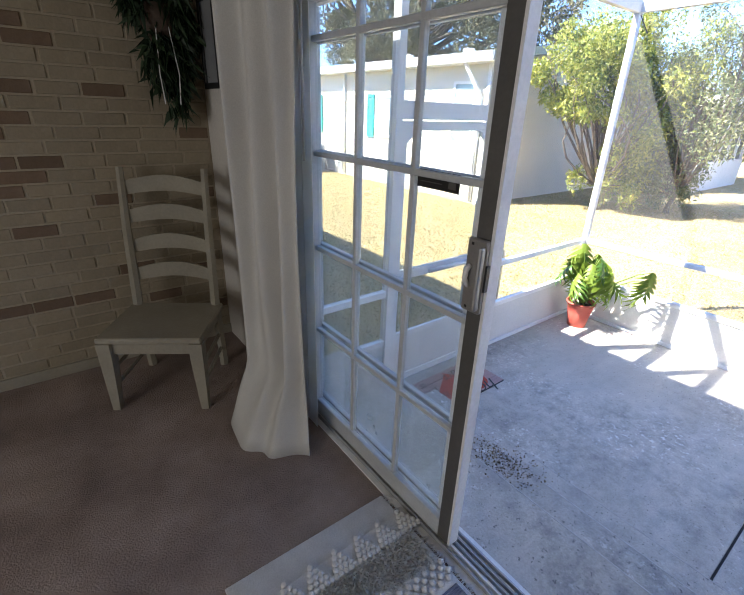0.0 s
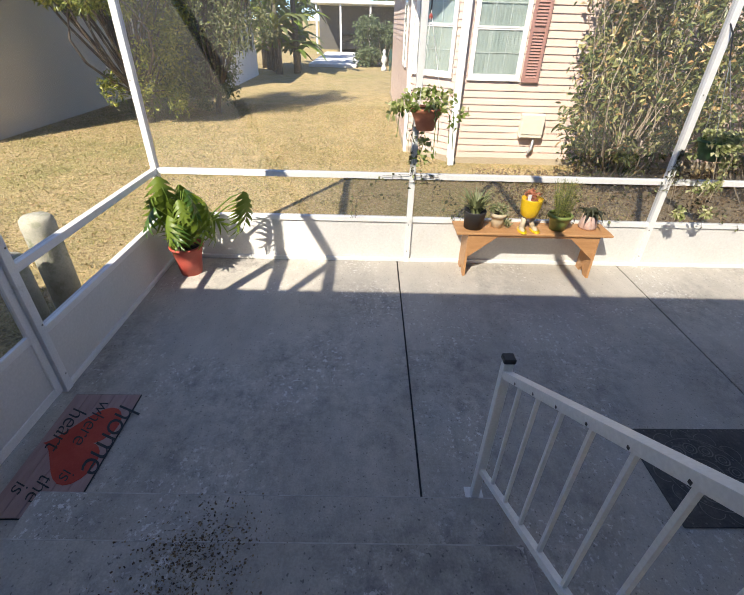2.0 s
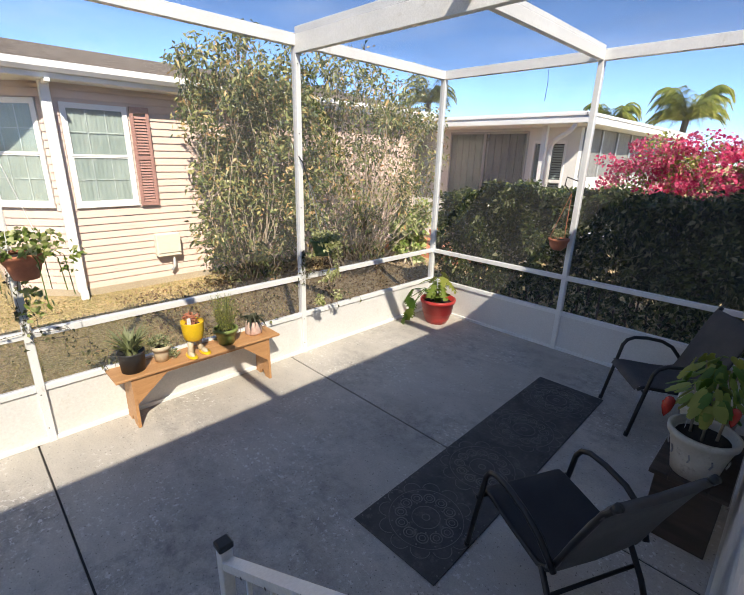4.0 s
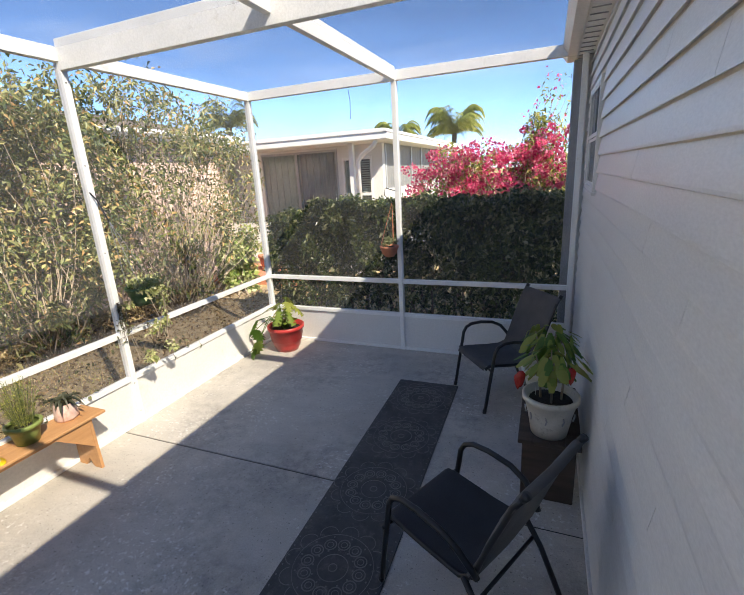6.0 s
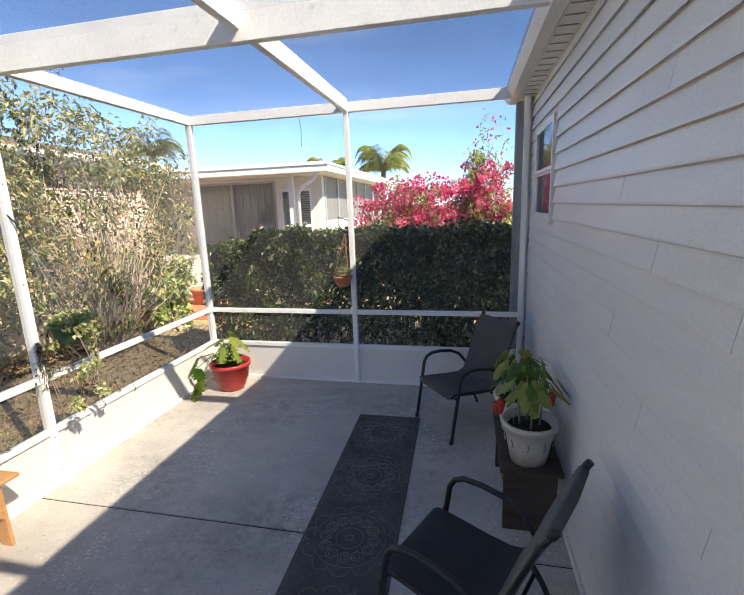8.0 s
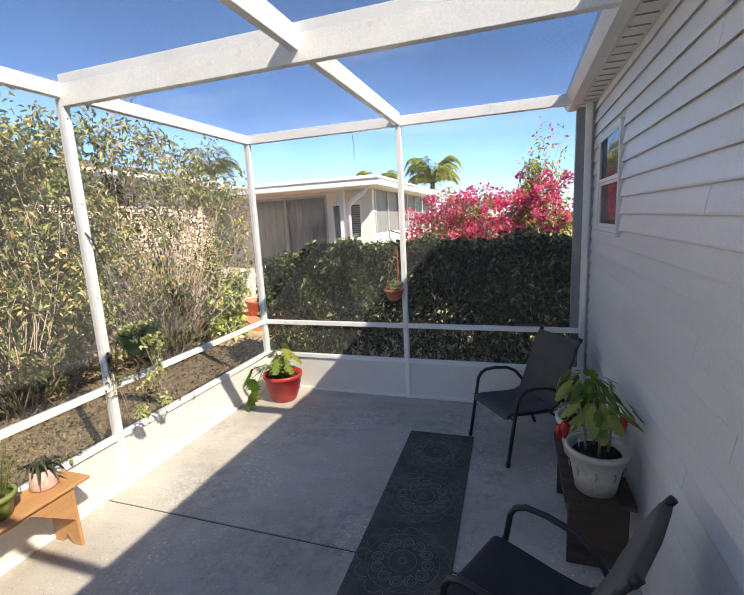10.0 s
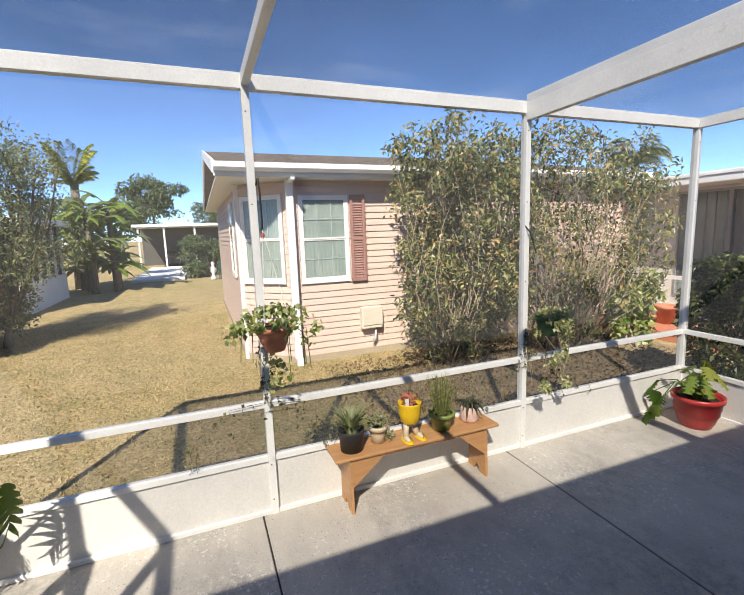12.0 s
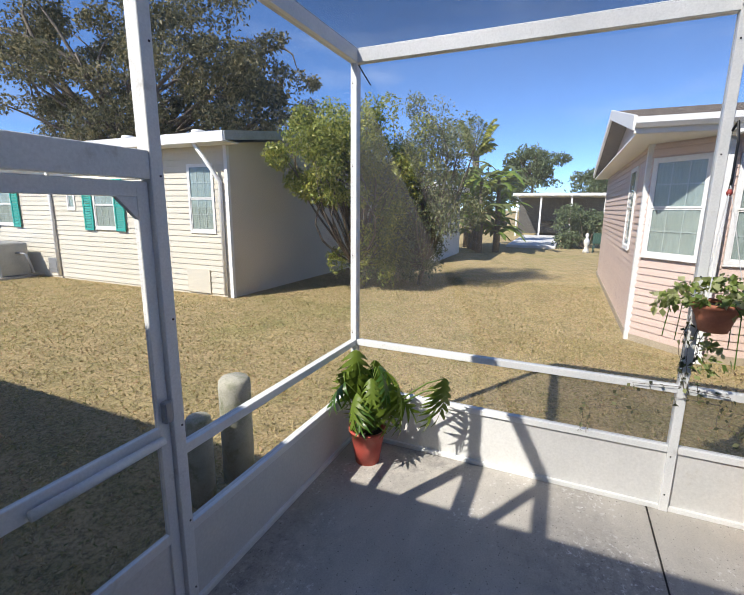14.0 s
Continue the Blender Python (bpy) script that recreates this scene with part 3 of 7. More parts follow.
def member(name, a, b, mat=WHITE, bevel=0.003, label=""):
    return part(name, boxes((a, b), bevel=bevel), mat, cage, label)


long_posts = [YN, 1.735, -0.61, YF]
for y in long_posts:
    member("post", (XS - 0.035, y - PW, 0), (XS + 0.035, y + PW, TOP))
    for z in (0.12, 0.4, 0.95, 1.6, 2.3, 2.9):
        part("screw", boxes(((XS - 0.038, y + 0.004, z), (XS - 0.034, y + 0.012, z + 0.008))), BLACK, cage)
for y0, y1 in zip(long_posts[1:], long_posts):
    a, b = y0 + PW, y1 - PW
    member("kick_panel", (XS - 0.006, a, 0.03), (XS + 0.006, b, KICK_H - 0.02), KICK, 0.0)
    member("kick_rail", (XS - 0.025, a, KICK_H - 0.025), (XS + 0.025, b, KICK_H + 0.022))
    member("chair_rail", (XS - 0.025, a, RAIL_H - 0.025), (XS + 0.025, b, RAIL_H + 0.025))
    member("base_channel", (XS - 0.028, a, 0.0), (XS + 0.028, b, 0.035))
    for z0, z1 in ((KICK_H + 0.022, RAIL_H - 0.025), (RAIL_H + 0.025, TOP - 0.07)):
        part("screen_panel", sheet_of((XS - 0.001, a, z0), (XS + 0.001, b, z1)), SCREEN_SIDE, cage)
member("top_rail", (XS - 0.03, YF - PW, TOP - 0.07), (XS + 0.03, YN + PW, TOP + 0.03))
# hedge end
end_posts = [XS, 4.10, XW + 0.05]
for x in end_posts[1:]:
    member("post", (x - PW, YF - 0.035, 0), (x + PW, YF + 0.035, TOP))
for x0, x1 in zip(end_posts[1:], end_posts):
    a, b = x0 + PW, x1 - PW - (0.009 if x1 == XS else 0)
    member("kick_panel", (a, YF - 0.006, 0.03), (b, YF + 0.006, KICK_H - 0.02), KICK, 0.0)
    member("kick_rail", (a, YF - 0.025, KICK_H - 0.025), (b, YF + 0.025, KICK_H + 0.022))
    member("chair_rail", (a, YF - 0.025, RAIL_H - 0.025), (b, YF + 0.025, RAIL_H + 0.025))
    member("base_channel", (a, YF - 0.028, 0.0), (b, YF + 0.028, 0.035))
    for z0, z1 in ((KICK_H + 0.022, RAIL_H - 0.025), (RAIL_H + 0.025, TOP - 0.07)):
        part("screen_panel", sheet_of((a, YF - 0.001, z0), (b, YF + 0.001, z1)), SCREEN_SIDE, cage)
member("top_rail", (XW + 0.2, YF - 0.03, TOP - 0.07), (XS - 0.03, YF + 0.03, TOP + 0.03))
# door end
XG, XH = 4.10, 3.10
for x in (XG, XH):
    member("post", (x - 0.03, YN - 0.035, 0), (x + 0.03, YN + 0.035, TOP))
member("post", (XW + 0.02, YN - 0.03, 0.54), (XW + 0.07, YN + 0.03, TOP))
for z in (0.12, 0.5, 1.0, 1.5, 2.1, 2.6):
    part("screw", boxes(((XG + 0.008, YN - 0.038, z), (XG + 0.016, YN - 0.034, z + 0.008))), BLACK, cage)
for a, b in ((XG + 0.03, XS - 0.035), (XW + 0.07, XH - 0.03)):
    member("kick_panel", (a, YN - 0.006, 0.03), (b, YN + 0.006, KICK_H - 0.02), KICK, 0.0)
    member("kick_rail", (a, YN - 0.025, KICK_H - 0.025), (b, YN + 0.025, KICK_H + 0.022))
    member("chair_rail", (a, YN - 0.025, RAIL_H - 0.025), (b, YN + 0.025, RAIL_H + 0.025))
    member("base_channel", (a, YN - 0.028, 0.0), (b, YN + 0.028, 0.035))
    for z0, z1 in ((KICK_H + 0.022, RAIL_H - 0.025), (RAIL_H + 0.025, TOP - 0.07)):
        part("screen_panel", sheet_of((a, YN - 0.001, z0), (b, YN + 0.001, z1)), SCREEN_SIDE, cage)
member("door_header", (XH + 0.03, YN - 0.03, 2.09), (XG - 0.03, YN + 0.03, 2.20))
part("screen_panel", sheet_of((XH + 0.03, YN - 0.001, 2.20), (XG - 0.03, YN + 0.001, TOP - 0.07)), SCREEN_SIDE, cage)
member("top_rail", (XW + 0.2, YN - 0.03, TOP - 0.07), (XS - 0.03, YN + 0.03, TOP + 0.03))
# roof beams and screens
member("main_beam", (XW + 0.24, -0.61 - 0.028, TOP - 0.13), (XS - 0.03, -0.61 + 0.028, TOP + 0.08))
member("roof_beam", (XW + 0.24, 1.735 - 0.025, TOP - 0.05), (XS - 0.03, 1.735 + 0.025, TOP + 0.03))
XP = 4.10
for y0, y1 in ((YF + 0.03, -0.638), (-0.582, 1.71), (1.76, YN - 0.03)):
    member("purlin", (XP - 0.025, y0, TOP - 0.07), (XP + 0.025, y1, TOP + 0.06))
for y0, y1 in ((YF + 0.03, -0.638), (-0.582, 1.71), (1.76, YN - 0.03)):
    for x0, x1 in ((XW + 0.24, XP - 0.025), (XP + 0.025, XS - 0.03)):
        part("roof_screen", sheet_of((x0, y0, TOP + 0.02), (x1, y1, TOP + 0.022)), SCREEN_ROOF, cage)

# screen door in the end wall
door = thing("door_2", "white aluminium screen door with kick panel", "screen door", (0, 0, 0), kind="structure")
dx0, dx1, dz1 = XH + 0.04, XG - 0.035, 2.08
part("door_frame", boxes(((dx0, YN - 0.015, 0.02), (dx0 + 0.055, YN + 0.015, dz1)), ((dx1 - 0.055, YN - 0.015, 0.02), (dx1, YN + 0.015, dz1)), ((dx0, YN - 0.014, dz1 - 0.06), (dx1, YN + 0.014, dz1 - 0.001)), ((dx0, YN - 0.014, 0.021), (dx1, YN + 0.014, 0.08)), ((dx0, YN - 0.014, 0.95), (dx1, YN + 0.014, 1.03)), ((dx0, YN - 0.014, 0.44), (dx1, YN + 0.014, 0.49)), bevel=0.003), WHITE, door)
part("kick_panel", boxes(((dx0 + 0.05, YN - 0.005, 0.08), (dx1 - 0.05, YN + 0.005, 0.445))), KICK, door)
for z0, z1 in ((0.49, 0.95), (1.03, dz1 - 0.06)):
    part("screen_panel", sheet_of((dx0 + 0.05, YN - 0.001, z0), (dx1 - 0.05, YN + 0.001, z1)), SCREEN_SIDE, door)
for x in (dx1 - 0.05, dx0 + 0.05):
    bm = prism([(0, 0), (0.09 if x < 3.6 else -0.09, 0), (0, -0.09)], YN - 0.012, YN + 0.012)
    part("corner_gusset", bm, WHITE, door, m=Matrix.Translation((x, 0, dz1 - 0.06)))
part("closer", tube([(XG - 0.10, YN - 0.045, 0.985), (XH + 0.38, YN - 0.045, 0.985)], 0.02, 10), WHITE, door, "white tubular door closer", True)
part("latch", boxes(((dx1 - 0.045, YN - 0.05, 1.05), (dx1 - 0.005, YN - 0.015, 1.15)), bevel=0.006), GREY_METAL, door, "grey latch")

# ---- home: outer wall, eave, gutter ----
home = thing("wall_west", "white vinyl sided wall of the home", "wall", kind="structure")
DY0, DY1, DZ0, DZ1 = 1.50, 3.60, 0.55, 2.62     # doorway
XI = 2.10
part("wall", boxes(((XI, -2.95, -0.05), (XW - 0.02, DY0, 3.05)), ((XI, DY1, -0.05), (XW - 0.02, 15.0, 3.05)), ((XI, DY0, DZ1), (XW - 0.02, DY1, 3.05)), ((XI, DY0, -0.05), (XW - 0.02, DY1, DZ0 - 0.02))), PLASTER, home)
part("corner_trim", boxes(((XW - 0.03, -2.97, 0.0), (XW + 0.025, -2.90, 3.05)), bevel=0.003), TRIM, home)
part("base_trim", boxes(((XW - 0.02, -2.88, 0.0), (XW + 0.012, 1.49, 0.05))), TRIM, home)
setting("roof_overhang", boxes(((0.3, -3.3, 3.16), (2.40, 15.6, 3.24))), SHINGLE, "shingled roof edge of the home", "roof")
bm = prism([(2.42, 3.25), (2.42, 3.20), (-2.0, 4.9), (-6.4, 3.2), (-6.4, 3.25), (-2.0, 4.97)], -3.3, 15.6)
setting("roof", bm, SHINGLE, "low gabled shingle roof of the home", "roof")
soffit = setting("ceiling_soffit", boxes(((XW - 0.05, -3.25, 3.05), (2.34, 15.5, 3.075))), TRIM, "white ribbed vinyl soffit", "soffit")
for i in range(64):
    y = -3.2 + i * 0.15
    part("soffit_rib", boxes(((XW, y, 3.043), (2.33, y + 0.006, 3.05))), GREY_METAL, soffit)
gut = setting("gutter", prism([(2.345, 3.06), (2.42, 3.06), (2.465, 3.12), (2.465, 3.19), (2.455, 3.19), (2.455, 3.125), (2.415, 3.07), (2.345, 3.07)], -3.25, 15.5), TRIM, "white aluminium gutter along the eave", "gutter")
part("fascia", boxes(((2.335, -3.25, 3.05), (2.345, 15.5, 3.24))), TRIM, gut)
pipe = thing("downpipe", "grey downpipe at the corner of the home", "downpipe", (2.33, -3.0, 0), kind="structure")
part("pipe", boxes(((-0.045, -0.035, 0.0), (0.035, 0.035, 3.03)), bevel=0.008), GREY_METAL, pipe)
for z in (0.7, 1.9):
    part("strap", boxes(((-0.05, -0.04, z), (0.04, 0.04, z + 0.03))), GREY_METAL, pipe)
# the rest of the home, closed
setting("wall_north_outer", boxes(((-6.2, 15.0, -0.05), (XW - 0.02, 15.1, 3.1))), PLASTER, "plain outer wall", "wall")
setting("wall_south_outer", boxes(((-6.2, -3.05, -0.05), (XW - 0.02, -2.95, 3.1))), PLASTER, "plain outer wall", "wall")
setting("wall_west_outer", boxes(((-6.3, -3.05, -0.05), (-6.2, 15.1, 3.1))), PLASTER, "plain outer wall", "wall")
# here the curtain sheet is near-black, painted as the unlit room behind
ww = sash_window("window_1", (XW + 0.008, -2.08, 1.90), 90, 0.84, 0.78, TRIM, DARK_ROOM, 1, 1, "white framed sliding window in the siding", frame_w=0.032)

# ---- room inside the door ----
FZ, YB = 0.55, 4.72
setting("floor_room", boxes(((-2.5, -1.5, FZ - 0.06), (XI, YB, FZ))), CARPET, "worn brown carpet", "carpet")
setting("ceiling", boxes(((-2.5, -1.5, 2.96), (XI, YB, 3.02))), PLASTER, "white ceiling", "ceiling")
setting("wall_room_south", boxes(((-2.5, -1.6, FZ), (XI, -1.5, 2.96))), PLASTER, "plain wall", "wall")
setting("wall_room_west", boxes(((-2.6, -1.6, FZ), (-2.5, 0.7, 2.96)), ((-2.6, 2.5, FZ), (-2.5, YB, 2.96)), ((-2.6, 0.7, FZ), (-2.5, 2.5, 1.25)), ((-2.6, 0.7, 2.45), (-2.5, 2.5, 2.96))), PLASTER, "plain wall with a window opening", "wall")
brick_wall = setting("wall_brick", boxes(((-2.5, YB, FZ), (XI, YB + 0.1, 2.96))), MORTAR, "whitewashed brick wall with bare bricks", "wall")
setting("baseboard", boxes(((-2.5, YB - 0.022, FZ), (XI, YB - 0.004, FZ + 0.07)), bevel=0.004), CHAIR_PAINT, "cream painted baseboard", "baseboard")

# sliding glass door: one leaf pushed open in front of the fixed one
DOOR_GREY = surface("pale_grey_aluminium", (0.50, 0.52, 0.53), (0.58, 0.60, 0.61), 5, 80, 0.4, 0.05, metal=0.1)
def glazed_leaf(owner, x, y0, y1, tag):
    z0, z1 = DZ0 + 0.03, DZ1 - 0.04
    st = 0.055
    part("stile", boxes(((x - 0.02, y0, z0), (x + 0.02, y0 + st, z1)), bevel=0.003), SHADE_PRINT_GREY if tag else TRIM, owner)
    part("stile", boxes(((x - 0.02, y1 - st, z0), (x + 0.02, y1, z1)), bevel=0.003), DOOR_GREY, owner)
    part("bottom_rail", boxes(((x - 0.019, y0 + st, z0), (x + 0.019, y1 - st, z0 + 0.085)), bevel=0.003), DOOR_GREY, owner)
    part("top_rail", boxes(((x - 0.019, y0 + st, z1 - 0.07), (x + 0.019, y1 - st, z1)), bevel=0.003), DOOR_GREY, owner)
    a, b, c, d = y0 + st, y1 - st, z0 + 0.085, z1 - 0.07
    cols = [a, y0 + 0.353, y0 + 0.678, b]
    for i in (1, 2):
        y = cols[i]
        part("muntin", boxes(((x - 0.012, y - 0.010, c), (x + 0.012, y + 0.010, d)), bevel=0.003), DOOR_GREY, owner)
    zs = [c, 1.095, 1.53, 1.955, 2.385, d]
    for z in zs[1:-1]:
        part("muntin", boxes(((x - 0.0125, a, z - 0.011), (x + 0.0125, b, z + 0.011)), bevel=0.003), DOOR_GREY, owner)
    for z2, z3 in zip(zs, zs[1:]):
        for i in range(3):
            p0, p1 = cols[i], cols[i + 1]
            pane = part("pane", sheet_of((x - 0.002, p0 + 0.008, z2 + 0.008), (x + 0.002, p1 - 0.008, z3 - 0.008)), GLASS_LOW if z3 < 1.2 else GLASS, owner)
            pane.visible_shadow = False


slider = thing("door_1", "white sliding glass door with muntins, pushed open", "sliding door", kind="structure")
glazed_leaf(slider, 2.155, 2.478, 3.53, True)
fixed = thing("door_3", "fixed glazed panel behind the sliding door", "glass door", kind="structure")
glazed_leaf(fixed, 2.200, 2.53, 3.585, False)
part("weather_strip", boxes(((2.134, 2.466, 0.59), (2.18, 2.477, 2.57))), TRIM, slider, "white edge strip")
handle = part("handle_plate", boxes(((2.116, 2.474, 1.585), (2.135, 2.545, 1.81)), bevel=0.005), HANDLE_GREY, slider, "brushed grey metal handle plate")
part("grip", boxes(((2.092, 2.474, 1.60), (2.117, 2.488, 1.795)), bevel=0.007, seg=2), HANDLE_GREY, handle, "grey pull bar")
part("thumb_latch", tube([(2.116, 2.525, 1.665), (2.100, 2.527, 1.69), (2.102, 2.526, 1.715), (2.116, 2.525, 1.73)], 0.008, 8), TRIM, handle, "small white thumb latch", smooth=True)
part("strike_slot", boxes(((2.120, 2.4665, 1.66), (2.133, 2.4735, 1.74))), BLACK, handle)
for z in (1.60, 1.795):
    part("screw", boxes(((2.1145, 2.52, z - 0.004), (2.1165, 2.528, z + 0.004))), BLACK, handle)
part("sticker", boxes(((2.150, 2.63, 1.912), (2.1525, 2.81, 1.967))), BLACK, slider, "dark lettered warning sticker on glass")
for i in range(2):
    part("sticker_line", boxes(((2.1485, 2.70, 1.930 + i * 0.016), (2.1498, 2.795 - 0.02 * (i % 2), 1.933 + i * 0.016))), SHADE_PRINT_GREY, slider)
part("sticker_emblem", boxes(((2.1485, 2.642, 1.922), (2.1498, 2.672, 1.957))), SHADE_PRINT_GREY, slider)
frame_d = thing("door_frame_1", "white aluminium frame and track of the sliding door", "door frame", kind="structure")
part("jamb", boxes(((XI - 0.01, DY0 - 0.04, DZ0), (XW + 0.015, DY0, DZ1 + 0.04)), bevel=0.003), TRIM, frame_d)
part("jamb", boxes(((XI - 0.01, DY1, DZ0), (XW + 0.015, DY1 + 0.04, DZ1 + 0.04)), bevel=0.003), TRIM, frame_d)
part("head", boxes(((XI - 0.01, DY0, DZ1 - 0.03), (XW + 0.015, DY1, DZ1 + 0.04)), bevel=0.003), TRIM, frame_d)
part("sill", boxes(((XI - 0.0, DY0, DZ0 - 0.02), (XW + 0.04, DY1, DZ0 + 0.005)), bevel=0.002), TRIM, frame_d)
for x in (2.13, 2.155, 2.178, 2.20, 2.225):
    part("track", boxes(((x - 0.003, DY0, DZ0 + 0.005), (x + 0.003, DY1, DZ0 + 0.026))), GREY_METAL if x != 2.155 else TRIM, frame_d)


# ---- neighbour's pink house ----
rng = np.random.default_rng(7)
PX, PY0 = 9.85, 0.66                 # front wall, its corner with the bay facet
FX, FY = 10.62, 1.46                 # other end of the facet
pink = thing("house", "pale pink sided house with brown shingle roof", "house", (0, 0, 0))
part("wall", prism([(PX + 0.02, -7.0), (PX + 0.02, PY0), (FX, FY - 0.02), (18.4, FY - 0.02), (18.4, -7.0)], GZ, 2.98, axis="z"), PINK, pink)
part("foundation", prism([(PX - 0.01, -7.05), (PX - 0.01, PY0 + 0.01), (FX - 0.01, FY + 0.015), (18.45, FY + 0.015), (18.45, -7.05)], GZ, 0.06, axis="z"), MORTAR, pink)
roof_p = part("roof", prism([(9.55, 3.15), (13.9, 4.06), (18.9, 3.15), (18.9, 3.09), (13.9, 3.99), (9.55, 3.09)], -7.2, 1.80), SHINGLE, pink)
for i in range(22):
    f = i / 22
    x, z = 9.55 + (13.9 - 9.55) * f, 3.15 + 0.91 * f
    part("shingle_course", boxes(((x, -7.2, z - 0.01), (x + 0.015, 1.80, z + 0.014))), SHINGLE, roof_p)
part("fascia", boxes(((9.51, -7.2, 2.96), (9.55, 1.82, 3.16))), TRIM, pink)
part("gutter", prism([(9.51, 3.02), (9.45, 3.02), (9.41, 3.07), (9.41, 3.13), (9.43, 3.13), (9.43, 3.08), (9.46, 3.04), (9.51, 3.04)], -7.2, 1.82), TRIM, pink)
part("soffit", boxes(((9.53, -7.2, 2.95), (18.8, 1.79, 2.98))), TRIM, pink)
part("rake_board", prism([(9.52, 3.18), (13.9, 4.09), (18.9, 3.18), (18.9, 3.0), (13.9, 3.90), (9.52, 3.0)], 1.80, 1.84), TRIM, pink)
part("gable", prism([(9.9, 2.985), (13.9, 3.93), (18.4, 2.985)], FY - 0.04, FY), PINK, pink)
part("downspout", boxes(((PX - 0.10, PY0 - 0.01, 0.05), (PX - 0.015, PY0 + 0.11, 2.955)), ((PX - 0.20, PY0 + 0.0, GZ), (PX - 0.10, PY0 + 0.10, 0.09)), bevel=0.01), TRIM, pink)
part("downspout_outlet", boxes(((9.44, PY0 + 0.02, 2.90), (PX - 0.10, PY0 + 0.08, 2.948)), bevel=0.008), TRIM, pink)
part("corner_post", boxes(((FX - 0.05, FY - 0.05, GZ), (FX + 0.05, FY + 0.03, 2.95))), TRIM, pink)
sash_window("window_2", (PX - 0.008, 0.15, 1.30), -90, 0.84, 1.41, TRIM, BLIND, 3, 2, "white double-hung window with grey-green curtain")
facet = Vector((FX - PX, FY - PY0, 0)).normalized()
fang = math.degrees(math.atan2(facet.y, facet.x)) + 180
fm = Vector((PX, PY0, 0)) + facet * 0.60 + Vector((-facet.y, facet.x, 0)) * 0.030
sash_window("window_3", (fm.x, fm.y, 1.31), fang, 0.82, 1.43, TRIM, BLIND, 3, 2, "white double-hung window in the angled bay")
sash_window("window_4", (12.1, FY + 0.008, 1.31), 180, 0.80, 1.43, TRIM, BLIND, 3, 2, "white double-hung window in the side wall")


def shutter(at, turn, w, h, mat, label, group):
    s = thing("shutter", label, "shutter", at, turn, group)
    part("frame", boxes(((-w / 2, -0.03, 0), (-w / 2 + 0.05, 0, h)), ((w / 2 - 0.05, -0.03, 0), (w / 2, 0, h)), ((-w / 2, -0.029, 0), (w / 2, 0, 0.06)), ((-w / 2, -0.029, h - 0.09), (w / 2, 0, h)), ((-w / 2, -0.029, h / 2 - 0.03), (w / 2, 0, h / 2 + 0.03)), bevel=0.004), mat, s)
    slat = mesh_of("slat", prism([(-0.022, 0.0), (-0.026, 0.004), (-0.004, 0.036), (0.0, 0.032)], -w / 2 + 0.05, w / 2 - 0.05, axis="x"), mat)
    z = 0.065
    while z < h - 0.13:
        if abs(z + 0.02 - h / 2) > 0.045:
            part("slat", slat, mat, s, m=Matrix.Translation((0, 0, z)))
        z += 0.042
    return s


shutter((PX - 0.018, -0.43, 1.27), -90, 0.27, 1.45, SHUTTER, "dusty rose louvred shutter beside the window", "shutters of the pink house")
meter = thing("meter_box", "beige electric meter box on the pink siding", "meter box", (PX - 0.018, -0.60, 0.43))
part("box", boxes(((-0.12, -0.19, 0.0), (0, 0.19, 0.38)), bevel=0.012), CREAM, meter)
part("lid", boxes(((-0.135, -0.185, 0.06), (-0.12, 0.185, 0.375)), bevel=0.006), CREAM, meter)
part("conduit", tube([(-0.05, -0.08, 0.0), (-0.05, -0.08, -0.2), (-0.06, -0.02, -0.26)], 0.025, 8), GREY_METAL, meter, smooth=True)

# ---- neighbour's cream house ----
CX, CY = 10.28, 9.24
cream = thing("house", "cream sided single-storey house with teal shutters", "house")
part("wall", boxes(((CX + 0.02, CY + 0.02, GZ), (19.5, 32.0, 3.35))), CREAM_WALL, cream)
part("side_wall", boxes(((CX + 0.02, CY, GZ), (19.5, CY + 0.018, 3.32))), CREAM_WALL, cream)
part("roof", prism([(9.85, 3.44), (14.9, 4.15), (19.9, 3.44), (19.9, 3.40), (14.9, 4.08), (9.85, 3.40)], 8.9, 32.3), TRIM, cream)
part("fascia", boxes(((9.80, 8.88, 3.26), (9.85, 32.3, 3.46))), TRIM, cream)
part("rake_board", prism([(9.82, 3.46), (14.9, 4.18), (19.9, 3.46), (19.9, 3.28), (14.9, 3.98), (9.82, 3.28)], 8.84, 8.9), GREY_METAL, cream)
part("soffit", boxes(((9.85, 8.9, 3.26), (CX + 0.02, 32.2, 3.29))), TRIM, cream)
part("gable", prism([(10.3, 3.3), (14.9, 3.98), (19.5, 3.3)], CY - 0.001, CY + 0.02), CREAM_WALL, cream)
part("corner_trim", boxes(((CX - 0.03, CY - 0.03, GZ), (CX + 0.05, CY + 0.06, 3.27))), TRIM, cream)
part("downspout", tube([(CX - 0.04, CY + 0.18, 0.0), (CX - 0.04, CY + 0.18, 2.5), (9.88, CY + 0.5, 3.28)], 0.045, 8), TRIM, cream, smooth=True)
part("downspout", tube([(CX - 0.04, 15.45, 0.0), (CX - 0.04, 15.45, 3.28)], 0.045, 8), TRIM, cream, smooth=True)
